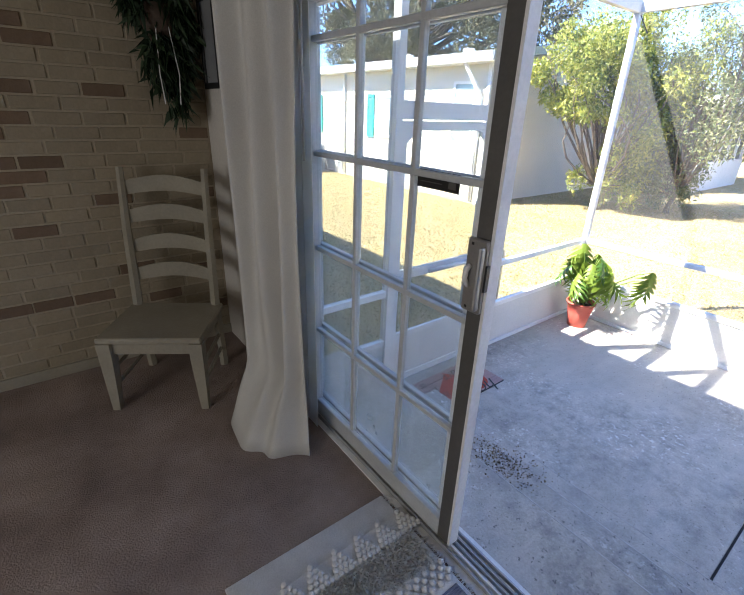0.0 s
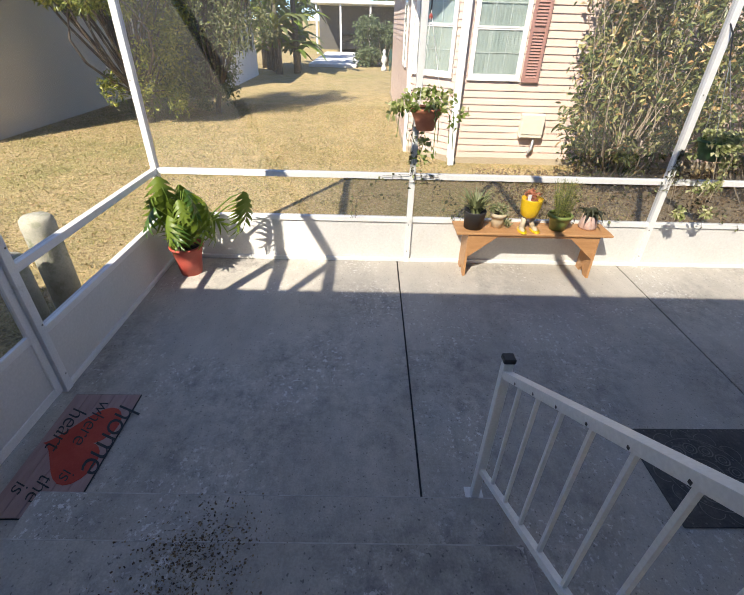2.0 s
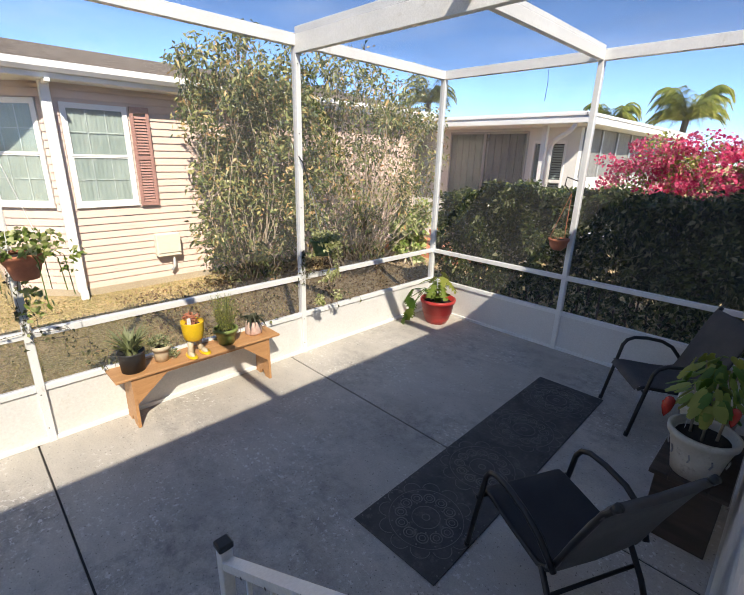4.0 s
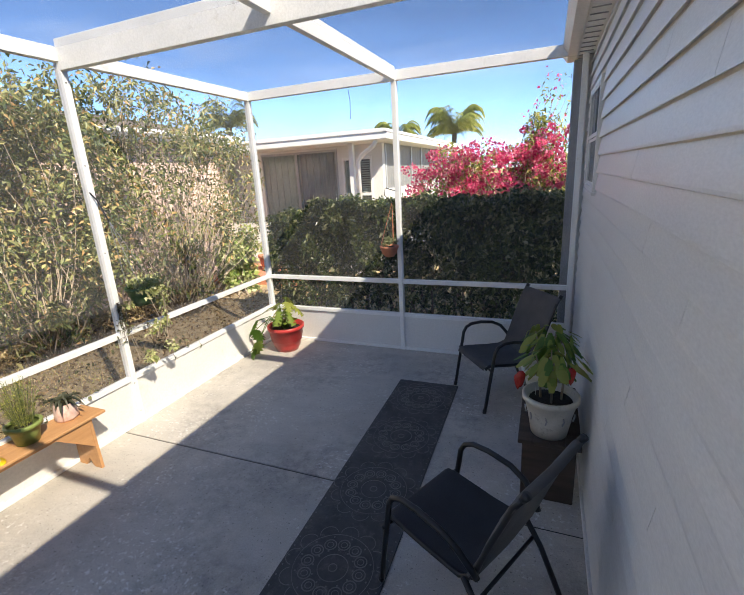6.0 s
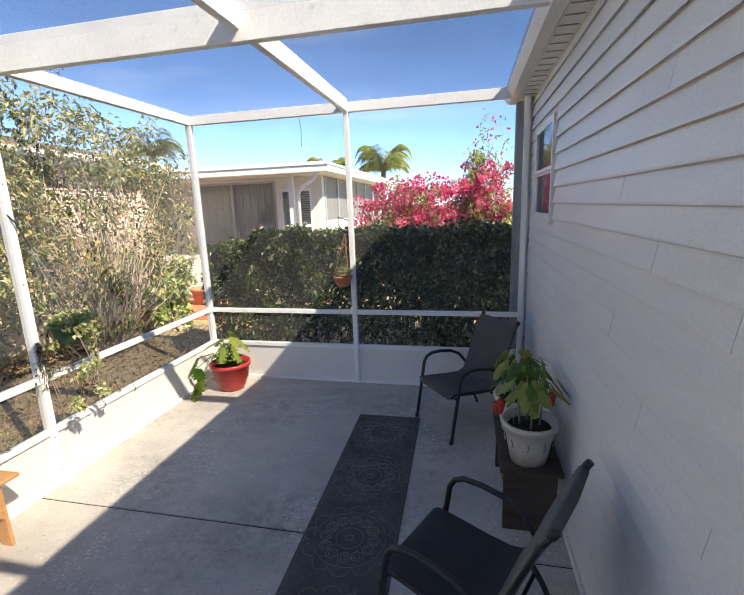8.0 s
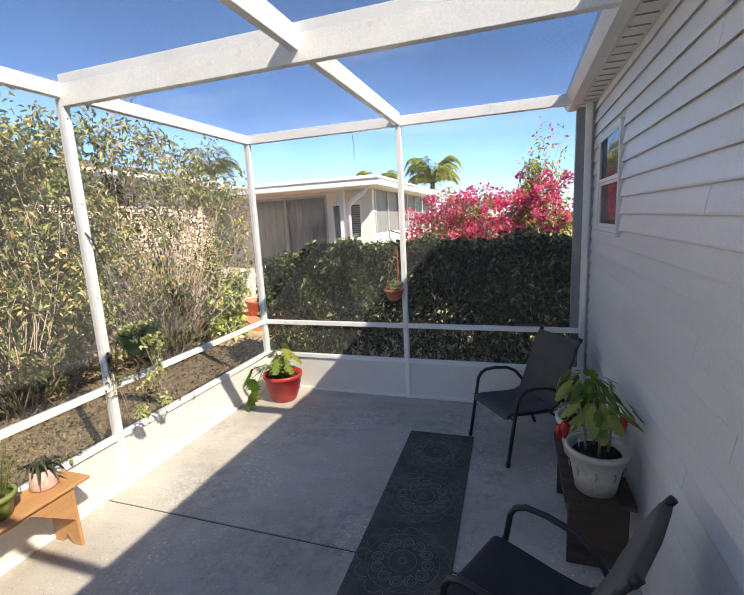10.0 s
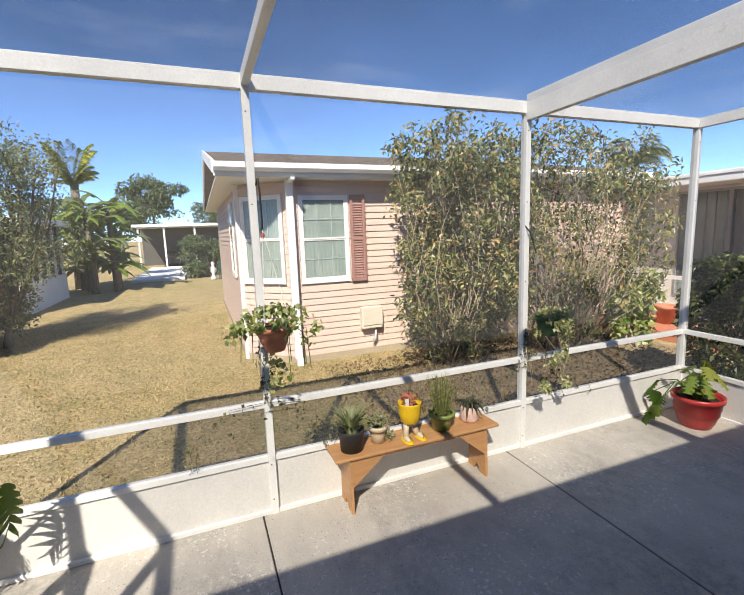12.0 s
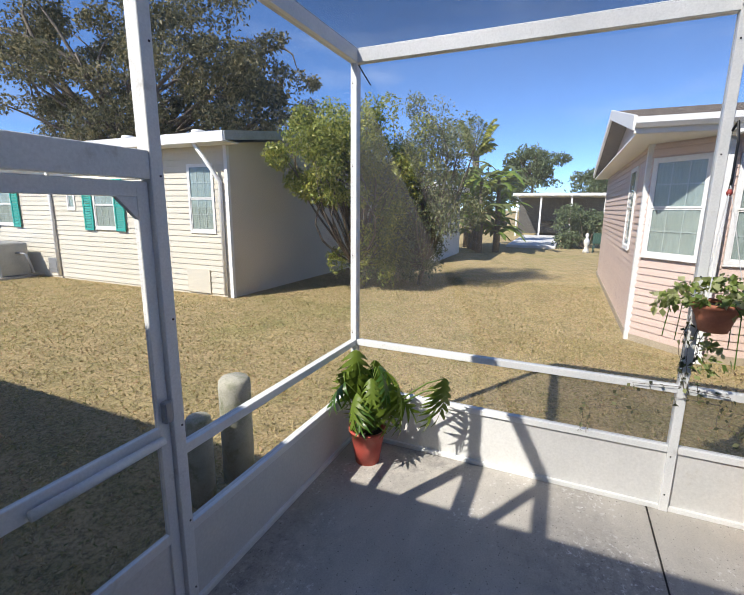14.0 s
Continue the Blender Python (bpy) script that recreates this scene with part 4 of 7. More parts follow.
for y in (10.3, 12.6, 18.0):
    part("roof_vent", lathe([(0.0, 0.20), (0.14, 0.18), (0.16, 0.11), (0.09, 0.1), (0.09, -0.2)], 14), TRIM, cream, m=Matrix.Translation((10.6, y, 3.48)), smooth=True)
part("skirt_hatch", boxes(((CX - 0.02, 9.9, 0.0), (CX, 10.6, 0.55))), CREAM, cream)
part("vent_grille", boxes(((CX - 0.02, 15.6, 0.1), (CX, 15.95, 0.5)), ((CX - 0.03, 15.58, 0.2), (CX, 15.97, 0.22)), ((CX - 0.03, 15.58, 0.34), (CX, 15.97, 0.36))), GREY_METAL, cream)
sash_window("window_5", (CX - 0.008, 10.02, 1.40), -90, 0.76, 1.5, TRIM, BLIND, 3, 2, "white double-hung window with a half-drawn pale shade")
sash_window("window_6", (CX - 0.008, 13.32, 1.38), -90, 0.82, 1.22, TRIM, BLIND, 3, 2, "white window between teal shutters")
sash_window("window_7", (CX - 0.008, 14.62, 1.86), -90, 0.32, 0.76, TRIM, BLIND, 1, 1, "small white window")
sash_window("window_8", (CX - 0.008, 17.75, 1.38), -90, 0.82, 1.22, TRIM, BLIND, 3, 2, "white window between teal shutters")
for y in (13.92, 12.72, 18.35, 17.15):
    shutter((CX - 0.018, y, 1.34), -90, 0.36, 1.28, TEAL, "teal panelled shutter beside a window", "teal shutters")
ac = thing("air_conditioner", "grey condenser unit with pipes beside the cream house", "air conditioner", (9.75, 17.0, GZ))
part("cabinet", boxes(((-0.45, -0.55, 0.06), (0.30, 0.75, 0.98)), bevel=0.03), GREY_METAL, ac)
for i in range(16):
    part("grille_slat", boxes(((-0.462, -0.5, 0.14 + i * 0.048), (-0.448, 0.7, 0.152 + i * 0.048))), WHITE, ac)
part("pad", boxes(((-0.55, -0.65, 0.0), (0.4, 0.85, 0.06))), CONCRETE, ac)
part("line_set", tube([(0.0, -0.55, 0.7), (0.1, -0.8, 0.68), (0.2, -0.85, 0.15), (0.45, -0.9, 0.1)], 0.035, 8), GREY_METAL, ac, smooth=True)

# ---- flat-roofed house behind the hedge ----
LANAI = surface("pale_grey_house_paint", (0.66, 0.66, 0.64), (0.74, 0.74, 0.72), 1.5, 50, 0.6, 0.05)
SHADE_PANE = surface("grey_drawn_shade", (0.17, 0.175, 0.17), (0.25, 0.255, 0.25), 2, 40, 0.7, 0.1, stretch=(6, 6, 0.6))
lan = thing("house", "low white house with screened porch behind the hedge", "house")
LX, LY = 5.93, -7.4                  # side wall and front wall
part("wall", boxes(((LX, LY - 0.16, GZ), (6.18, LY, 2.76)), ((6.90, LY - 0.16, GZ), (7.02, LY, 2.76)), ((9.08, LY - 0.16, GZ), (13.0, LY, 2.76)), ((6.18, LY - 0.16, GZ), (6.90, LY, 0.9)), ((6.18, LY - 0.16, 2.5), (6.90, LY, 2.76)), ((7.02, LY - 0.16, GZ), (9.08, LY, 0.5)), ((7.02, LY - 0.16, 2.7), (9.08, LY, 2.76))), LANAI, lan)
part("back_wall", boxes(((LX, -14.2, GZ), (13.0, -14.04, 2.76)), ((12.84, -14.04, GZ), (13.0, LY - 0.16, 2.76))), LANAI, lan)
part("roof", boxes(((5.55, -14.6, 2.90), (13.2, -6.57, 2.97))), TRIM, lan)
part("fascia", boxes(((5.53, -6.57, 2.77), (13.2, -6.53, 2.94)), ((5.53, -6.60, 2.895), (13.2, -6.51, 2.95)), bevel=0.005), TRIM, lan)
part("fascia", boxes(((5.50, -14.6, 2.77), (5.54, -6.53, 2.94)), ((5.48, -14.6, 2.895), (5.56, -6.51, 2.95)), bevel=0.005), TRIM, lan)
part("soffit", boxes(((5.54, -14.5, 2.765), (13.1, -6.57, 2.785))), TRIM, lan)
part("porch_post", boxes(((6.40, -6.98, GZ), (6.50, -6.88, 2.765)), bevel=0.005), TRIM, lan)
part("downspout", tube([(5.75, -6.62, 2.77), (5.84, -6.66, 2.66), (6.16, -6.80, 2.50), (6.27, -6.85, 2.38), (6.28, -6.86, 0.0)], 0.045, 8), TRIM, lan, smooth=True)
part("porch_rail", boxes(((7.6, -6.95, 0.92), (9.4, -6.90, 0.99)), ((8.2, -6.95, GZ), (8.26, -6.90, 0.92)), ((9.0, -6.95, GZ), (9.06, -6.90, 0.92))), TRIM, lan)
for x0, x1, mat in ((7.06, 8.06, SHADE_PANE), (8.12, 9.04, BLIND)):
    w = part("patio_door", boxes(((x0 - 0.04, LY - 0.03, 0.5), (x0, LY + 0.02, 2.70)), ((x1, LY - 0.03, 0.5), (x1 + 0.03, LY + 0.02, 2.70)), ((x0, LY - 0.03, 2.65), (x1, LY + 0.019, 2.70)), ((x0, LY - 0.03, 0.5), (x1, LY + 0.019, 0.56))), GREY_METAL, lan)
    part("pane", sheet_of((x0, LY - 0.012, 0.56), (x1, LY - 0.010, 2.65)), WINDOW_GLASS, w).visible_shadow = False
    part("vertical_blind", boxes(*[((x0 + 0.005 + i * 0.09, LY - 0.09, 0.56), (x0 + 0.088 + i * 0.09, LY - 0.084 + 0.012 * (i % 2), 2.66)) for i in range(11)]), mat, w)
for x0, x1 in ((6.22, 6.50), (6.58, 6.86)):
    w = part("porch_window", boxes(((x0 - 0.04, LY - 0.03, 0.9), (x0, LY + 0.02, 2.5)), ((x1, LY - 0.03, 0.9), (x1 + 0.04, LY + 0.02, 2.5)), ((x0, LY - 0.03, 2.44), (x1, LY + 0.019, 2.5)), ((x0, LY - 0.03, 1.66), (x1, LY + 0.019, 1.72)), ((x0, LY - 0.03, 0.9), (x1, LY + 0.019, 0.96))), TRIM, lan)
    part("slat_blind", boxes(*[((x0, LY - 0.07, 0.98 + i * 0.05), (x1, LY - 0.05, 1.012 + i * 0.05)) for i in range(29)]), BLIND, w)
    # thin near-black sheet in place of the room's own darkness
    part("room_shade", boxes(((x0, LY - 0.15, 0.9), (x1, LY - 0.13, 2.5))), DARK_ROOM, w)
# the porch's long side: boarded below, screened above
part("side_board_wall", boxes(((LX, -12.6, GZ), (LX + 0.06, LY - 0.16, 1.78))), LANAI, lan)
for i in range(14):
    y = LY - 0.30 - i * 0.37
    part("batten", boxes(((LX - 0.025, y - 0.03, GZ), (LX, y + 0.03, 1.78))), TRIM, lan)
for i in range(6):
    y = LY - 0.2 - i * 1.0
    part("porch_mullion", boxes(((LX - 0.02, y - 0.035, 1.78), (LX + 0.04, y + 0.035, 2.76))), GREY_METAL, lan)
    part("porch_shade", boxes(((LX + 0.02, y - 0.965, 1.78), (LX + 0.03, y - 0.035, 2.76))), SHADE_PANE, lan)
part("porch_end_post", boxes(((LX - 0.03, -12.72, GZ), (LX + 0.09, -12.6, 2.765))), TRIM, lan)
solo("flower_pot", lathe([(0.0, 0.0), (0.13, 0.0), (0.19, 0.30), (0.21, 0.30), (0.21, 0.36), (0.17, 0.36), (0.15, 0.30), (0.0, 0.29)], 20), TERRACOTTA, "terracotta pot on brick step of the low house", "flower pot", (8.45, -6.3, 0.12), smooth=True)
setting("pavement", boxes(((6.8, -6.9, GZ - 0.02), (9.5, -5.6, 0.12)), bevel=0.01), TERRACOTTA, "red brick stoop", "stoop")

# ---- planting outside ----
bm = bmesh.new()
ring = [bm.verts.new((7.5 + 1.5 * math.cos(k) * (1 + 0.1 * math.sin(3 * k)), -2.7 + 2.6 * math.sin(k) * (1 + 0.08 * math.cos(5 * k)), GZ + 0.006)) for k in (2 * math.pi * j / 40 for j in range(40))]
bm.faces.new(ring)
setting("ground_bed", bm, MULCH, "brown leaf mulch under the bushes", "mulch bed")


def shrub(name, label, category, at, crowns, leaf, stem_n, stem_mat, n, size, seed, slim=0.42, trunk_r=0.02, droop=0.25, aim=None, stem_bend=0.3, hollow=0.3, lump=0.33, lumps=14):
    r = np.random.default_rng(seed)
    s = thing(name, label, category, at)
    base = Vector(at)
    pts, tops = [], []
    for (c, rad, share) in crowns:
        k = int(n * share)
        q = blob_points(r, k, c, rad, hollow, lumps, lump)
        pts.append(q)
        idx = r.integers(0, k, max(1, int(stem_n * share)))
        tops += [Vector(q[i]) - base for i in idx]
    pts = np.concatenate(pts)
    pts = pts[pts[:, 2] > at[2] + 0.04] - np.array(at)
    me = leaves_mesh("foliage", pts, size * (0.6 + 0.7 * r.random(len(pts))), leaf, r, droop, aim, slim=slim)
    part("foliage", me, leaf, s)
    if stem_n:
        bm = bmesh.new()
        for q in tops:
            b = Vector((r.normal() * 0.12, r.normal() * 0.12, 0.0))
            k = Vector(r.normal(size=3)) * stem_bend * 0.25 * q.length
            f = [0, 0.25, 0.5, 0.75, 1.0]
            tube([b.lerp(q, u) + k * math.sin(math.pi * u) for u in f], [trunk_r * (1 - 0.8 * u) for u in f], 5, bm)
        part("stem_bundle", bm, stem_mat, s, smooth=True)
    return s


# tall bush against the pink house: several stems, thin crown
shrub("bush", "tall leggy bush with yellowing leaves", "bush", (8.6, -1.5, GZ), [((8.6, -1.55, 2.80), (0.85, 1.0, 1.05), 0.42), ((8.45, -1.45, 1.25), (0.75, 1.0, 1.15), 0.36), ((8.6, -2.2, 1.9), (0.8, 0.9, 1.5), 0.22)], LEAF_BUSH, 110, TWIG, 15500, 0.095, 11, trunk_r=0.010, stem_bend=0.4, lumps=60, lump=0.22, slim=0.40)
shrub("bush", "tall leggy bush with sparse leaves and pale twigs", "bush", (8.3, -3.5, GZ), [((8.35, -3.4, 2.95), (0.8, 1.3, 1.05), 0.42), ((8.2, -3.5, 1.3), (0.75, 1.3, 1.15), 0.28), ((8.1, -4.9, 2.2), (0.6, 0.95, 1.5), 0.30)], LEAF_BUSH, 170, TWIG, 10500, 0.09, 12, trunk_r=0.010, stem_bend=0.4, lumps=60, lump=0.22, slim=0.40)
shrub("bush", "small bright green leafy shrub", "bush", (8.1, -4.95, GZ), [((8.1, -4.95, 0.62), (0.5, 0.55, 0.72), 1.0)], LEAF_IVY, 14, TWIG, 2200, 0.12, 13, slim=0.7)


def hedge(at, x0, x1, y0, y1, top, n, size, seed):
    """A clipped hedge: leaves thick in its upper mass, thin and gappy near the ground, on many woody stems."""
    r = np.random.default_rng(seed)
    s = thing("hedge", "dense dark green clipped hedge", "hedge", at)
    u, v, w = r.random(n), r.random(n), r.random(n) ** 0.62
    face = r.random(n)
    v = np.where(face < 0.45, 0.06 * np.abs(r.normal(size=n)), np.where(face < 0.7, 1 - 0.06 * np.abs(r.normal(size=n)), v))
    w = np.where(face > 0.84, 1 - 0.03 * np.abs(r.normal(size=n)), w)
    px, py = x0 + (x1 - x0) * u, y1 + (y0 - y1) * v
    crest = top - 0.20 * np.clip((px - 5.55) / 0.8, 0, 1) + 0.035 * np.sin(px * 5.1) + 0.03 * np.sin(px * 11.7 + py * 7) + 0.03 * r.normal(size=n)
    pz = at[2] + (crest - at[2]) * w
    py = py + 0.07 * np.sin(px * 3.7 + pz * 4.1) + 0.05 * np.sin(px * 8.3 - pz * 6.7)
    cells = np.sin(px * 17.3 + 1.9 * np.sin(pz * 9.0)) * np.sin(pz * 21.0 + 2.1 * np.sin(px * 7.7))
    band = np.clip(1 - np.abs(pz - 0.55) / 0.55, 0, 1)
    gap = (cells > 0.80 - 0.42 * band) & (pz < 1.15)
    keep = (r.random(n) < np.clip(0.35 + pz / 0.9, 0, 1)) & ~(gap & (r.random(n) < 0.96))
    pts = np.stack([px, py, pz], 1)[keep] - np.array(at)
    part("foliage", leaves_mesh("foliage", pts, size * (0.6 + 0.7 * r.random(len(pts))), LEAF_HEDGE, r, 0.2, slim=0.55), LEAF_HEDGE, s)
    bm = bmesh.new()
    for k in range(46):
        x = x0 + 0.15 + (x1 - x0 - 0.3) * k / 45 - at[0]
        y = (y0 + y1) / 2 - at[1] + 0.12 * r.normal()
        tube([(x, y, 0), (x + 0.08 * r.normal(), y + 0.05 * r.normal(), 0.6), (x + 0.16 * r.normal(), y + 0.1 * r.normal(), 1.3)], [0.016, 0.012, 0.005], 5, bm)
    part("stem_bundle", bm, BARK, s, smooth=True)
    return s


hedge((4.2, -3.75, GZ), 2.15, 6.36, -4.05, -3.40, 1.74, 48000, 0.075, 14)
bq = np.random.default_rng(15)
boug = shrub("bougainvillea", "magenta bougainvillea rising behind the hedge", "flowering shrub", (3.2, -4.9, GZ), [((3.35, -4.75, 1.7), (1.0, 0.5, 0.9), 0.6), ((2.55, -4.7, 2.15), (0.55, 0.4, 0.6), 0.36), ((2.5, -4.7, 2.85), (0.30, 0.25, 0.45), 0.012)], LEAF_TREE, 70, TWIG, 9500, 0.06, 15, lumps=34, lump=0.26)
pts = np.concatenate([blob_points(bq, 11500, (0.28, 0.3, 1.88), (1.1, 0.5, 0.66), 0.4, 130, 0.13), blob_points(bq, 2300, (-0.6, 0.28, 2.25), (0.5, 0.45, 0.5), 0.4, 60, 0.13), blob_points(bq, 90, (-0.62, 0.2, 2.85), (0.34, 0.25, 0.5), 0.3, 26, 0.06)])
part("blossom", leaves_mesh("blossom", pts, 0.038 * (0.6 + 0.8 * bq.random(len(pts))), PETAL, bq, 0.1, slim=0.9), PETAL, boug, "magenta papery bracts")
bm = bmesh.new()
for k in range(10):
    e = Vector((-0.95 + 0.65 * bq.random(), 0.2 + 0.1 * bq.normal(), 2.6 + 0.6 * bq.random()))
    b0 = Vector((e.x * 0.6, 0.2, 2.1))
    tube([b0, b0.lerp(e, 0.5) + Vector((0.05 * bq.normal(), 0, 0.08)), e], [0.006, 0.004, 0.002], 4, bm)
part("spray", bm, TWIG, boug, "thin arching stems", True)


def tree(name, label, at, height, crowns, leaf, n, size, seed, trunk_r, limbs, slim=0.4, fork=0.35, trunk_mat=BARK, hollow=0.3, lump=0.3, lumps=22):
    r = np.random.default_rng(seed)
    s = thing(name, label, "tree", at)
    fork_p = Vector((r.normal() * 0.1, r.normal() * 0.1, height * fork))
    part("trunk", tube([(0, 0, -0.05), (0.02, 0.0, height * fork * 0.4), tuple(fork_p)], [trunk_r * 1.3, trunk_r, trunk_r * 0.85], 10), trunk_mat, s, smooth=True)
    pts, tops = [], []
    for c, rad, share in crowns:
        q = blob_points(r, int(n * share), c, rad, hollow, lumps, lump)
        pts.append(q)
        tops += [q[i] for i in r.integers(0, len(q), int(limbs * share) + 1)]
    pts = np.concatenate(pts)
    branches(r, tuple(fork_p), tops, trunk_r * 0.5, trunk_mat, "limbs", s, 0.35, 6, 5)
    part("crown", leaves_mesh("crown", pts, size * (0.6 + 0.7 * r.random(len(pts))), leaf, r, 0.2, slim=slim), leaf, s)
    return s


# the tree by the cream house: sunny yellow-green on one side, greyer on the other
tree("tree", "round yellow-green small tree by the cream house", (12.7, 7.2, GZ), 4.6, [((-0.9, 0.45, 3.15), (1.5, 1.25, 1.25), 0.58), ((0.2, -0.35, 1.4), (1.0, 0.8, 1.2), 0.14), ((0.5, -0.5, 3.2), (1.4, 1.3, 1.45), 0.28), ((-0.5, 0.45, 0.8), (0.3, 0.28, 0.42), 0.012)], LEAF_TREE, 34000, 0.095, 21, 0.07, 50, fork=0.12, lumps=44, lump=0.24)
tree("tree", "grey-green feathery small tree", (13.9, 6.0, GZ), 4.6, [((0, 0.0, 2.9), (1.4, 1.7, 1.9), 0.70), ((0.1, 0.5, 0.9), (0.9, 1.1, 1.0), 0.30)], LEAF_TREE_GREY, 26000, 0.085, 22, 0.06, 60, fork=0.1, lumps=44, lump=0.24)
tree("tree", "wide live oak behind the cream house", (24.0, 30.0, GZ), 15.0, [((0, 0.0, 10.6), (8.0, 12.0, 5.6), 0.75), ((3, -7.5, 8.6), (5.0, 6.0, 4.2), 0.25)], LEAF_OAK, 70000, 0.24, 23, 0.42, 60, fork=0.28, lumps=120, lump=0.125, slim=0.5)
for i, (x, y, z, sx, h) in enumerate(((60, 6.6, 7.6, 4.6, 10.0), (60, -0.5, 5.2, 3.2, 7.4), (66, 11.0, 5.2, 6.0, 8.0), (58, -5.5, 4.6, 5.0, 6.6), (70, 20.0, 6.0, 8.0, 9.0))):
    tree("tree", "distant pine with clumped crown", (x, y, GZ), h, [((0, 0, z), (2.5, sx * 0.8, 2.0), 0.8), ((0, 1.0, z - 2.2), (2, sx, 1.2), 0.2)], LEAF_FAR, 5200, 0.45, 30 + i, 0.16, 26, fork=0.5)


def palm(name, label, at, height, fronds, length, mat, seed, width=0.10, rise=0.5, trunk_r=0.14, leaflets=26, arch=0.72):
    """A trunk with a head of arching feather fronds."""
    r = np.random.default_rng(seed)
    s = thing(name, label, "palm tree", at)
    part("trunk", tube([(0, 0, 0), (0.1, 0.05, height * 0.5), (0, 0, height)], [trunk_r * 1.2, trunk_r, trunk_r * 0.9], 8), BARK, s, smooth=True)
    for k in range(fronds):
        a = 2 * math.pi * k / fronds + r.normal() * 0.15
        up = rise * (0.3 + 1.2 * r.random())
        way = Vector((math.cos(a), math.sin(a), 0))
        side = Vector((-way.y, way.x, 0))
        co, fc = [], []
        for i in range(leaflets):
            f = (i + 1) / leaflets
            c = way * (length * f * (1 - 0.15 * f)) + Vector((0, 0, length * (up * f - (up * arch + 0.38) * f * f)))
            ln = length * 0.30 * math.sin(math.pi * min(0.96, 0.12 + 0.85 * f)) + 0.03
            for sg in (-1, 1):
                tip = c + side * sg * ln * 0.8 + way * ln * 0.5 - Vector((0, 0, ln * (0.35 + 0.2 * r.random())))
                b = len(co)
                w = way * width * 0.5
                co += [tuple(c - w), tuple(c + w), tuple(tip)]
                fc.append((b, b + 1, b + 2))
        me = bpy.data.meshes.new("frond")
        me.from_pydata(co, [], fc)
        me.materials.append(mat)
        part("frond", me, mat, s, m=Matrix.Translation((0, 0, height)))
    return s


palm("palm", "feathery palm over the low roof", (7.7, -24.5, GZ), 4.2, 66, 2.0, LEAF_PALM, 41, 0.05, 1.7, 0.16, 60, 0.70)
palm("palm", "small feathery palm over the low roof", (11.0, -24.0, GZ), 3.8, 56, 1.7, LEAF_PALM, 42, 0.05, 1.7, 0.14, 50, 0.70)
palm("palm", "bushy palm behind the tall bush", (15.0, -13.8, GZ), 4.4, 44, 1.4, LEAF_TREE_GREY, 43, 0.03, 1.6, 0.14, 50)
palm("palm", "tall palm with shaggy head between the houses", (28.0, 7.4, GZ), 4.9, 30, 1.3, LEAF_TREE, 44, 0.14, 2.2, 0.2, 26, 0.4)


def banana(at, seed, label):
    r = np.random.default_rng(seed)
    s = thing("banana_plant", label, "banana plant", at)
    part("stalk", tube([(0, 0, 0), (0.05, 0, 1.6), (0, 0.05, 3.4)], [0.16, 0.13, 0.07], 8), BARK, s, smooth=True)
    for k in range(34):
        a, ln, h = r.random() * 6.28, 1.3 + 1.1 * r.random(), 0.7 + 3.1 * r.random()
        up = 0.5 + r.random() * 0.6
        way, side = Vector((math.cos(a), math.sin(a), 0)), Vector((-math.sin(a), math.cos(a), 0))
        bm = bmesh.new()
        rows = []
        for i in range(8):
            f = i / 7
            c = way * ln * 0.75 * f + Vector((0, 0, h + ln * (up * f - 0.75 * f * f)))
            w = 0.17 * math.sin(math.pi * min(0.98, 0.08 + 0.9 * f)) * (0.75 + 0.4 * r.random()) + 0.01
            rows.append([bm.verts.new(c + side * w - Vector((0, 0, w * 0.35))), bm.verts.new(c), bm.verts.new(c - side * w - Vector((0, 0, w * 0.35)))])
        for p, q in zip(rows, rows[1:]):
            bm.faces.new((p[0], p[1], q[1], q[0]))
            bm.faces.new((p[1], p[2], q[2], q[1]))
        part("leaf", bm, (LEAF_BRIGHT, LEAF_TREE_GREY, LEAF_TREE)[k % 3], s)


for i, (x, y) in enumerate(((23.6, 6.2), (24.2, 5.5), (24.8, 6.6), (25.6, 7.0), (25.9, 5.7), (26.4, 7.4))):
    banana((x, y, GZ), 50 + i, "broad-leaved banana plant between the houses")
far_porch = thing("house", "shaded porch of a further house", "house")
# near-black box paints the shaded depth of the porch
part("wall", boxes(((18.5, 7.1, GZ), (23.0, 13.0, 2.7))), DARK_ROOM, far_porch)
part("kick_wall", boxes(((18.4, 7.0, GZ), (23.0, 7.1, 0.9))), KICK, far_porch)
part("roof", boxes(((18.0, 6.7, 2.7), (23.3, 13.2, 2.9))), TRIM, far_porch)
for i in range(6):
    part("porch_post", boxes(((18.45 + i * 0.88, 7.02, 0.9), (18.53 + i * 0.88, 7.1, 2.7))), TRIM, far_porch)
carport = thing("carport", "white flat carport across the far street", "carport")
part("roof", boxes(((38, -1.0, 3.0), (44, 6.4, 3.2)), bevel=0.02), TRIM, carport)
# dark back wall stands in for the shade under the carport roof
part("back_wall", boxes(((43.5, -1.0, GZ), (44, 6.4, 3.0))), SHADE_PRINT_GREY, carport)
for y in (0.0, 2.2, 4.3, 6.0):
    part("post", boxes(((38.2, y, GZ), (38.35, y + 0.12, 3.0))), TRIM, carport)
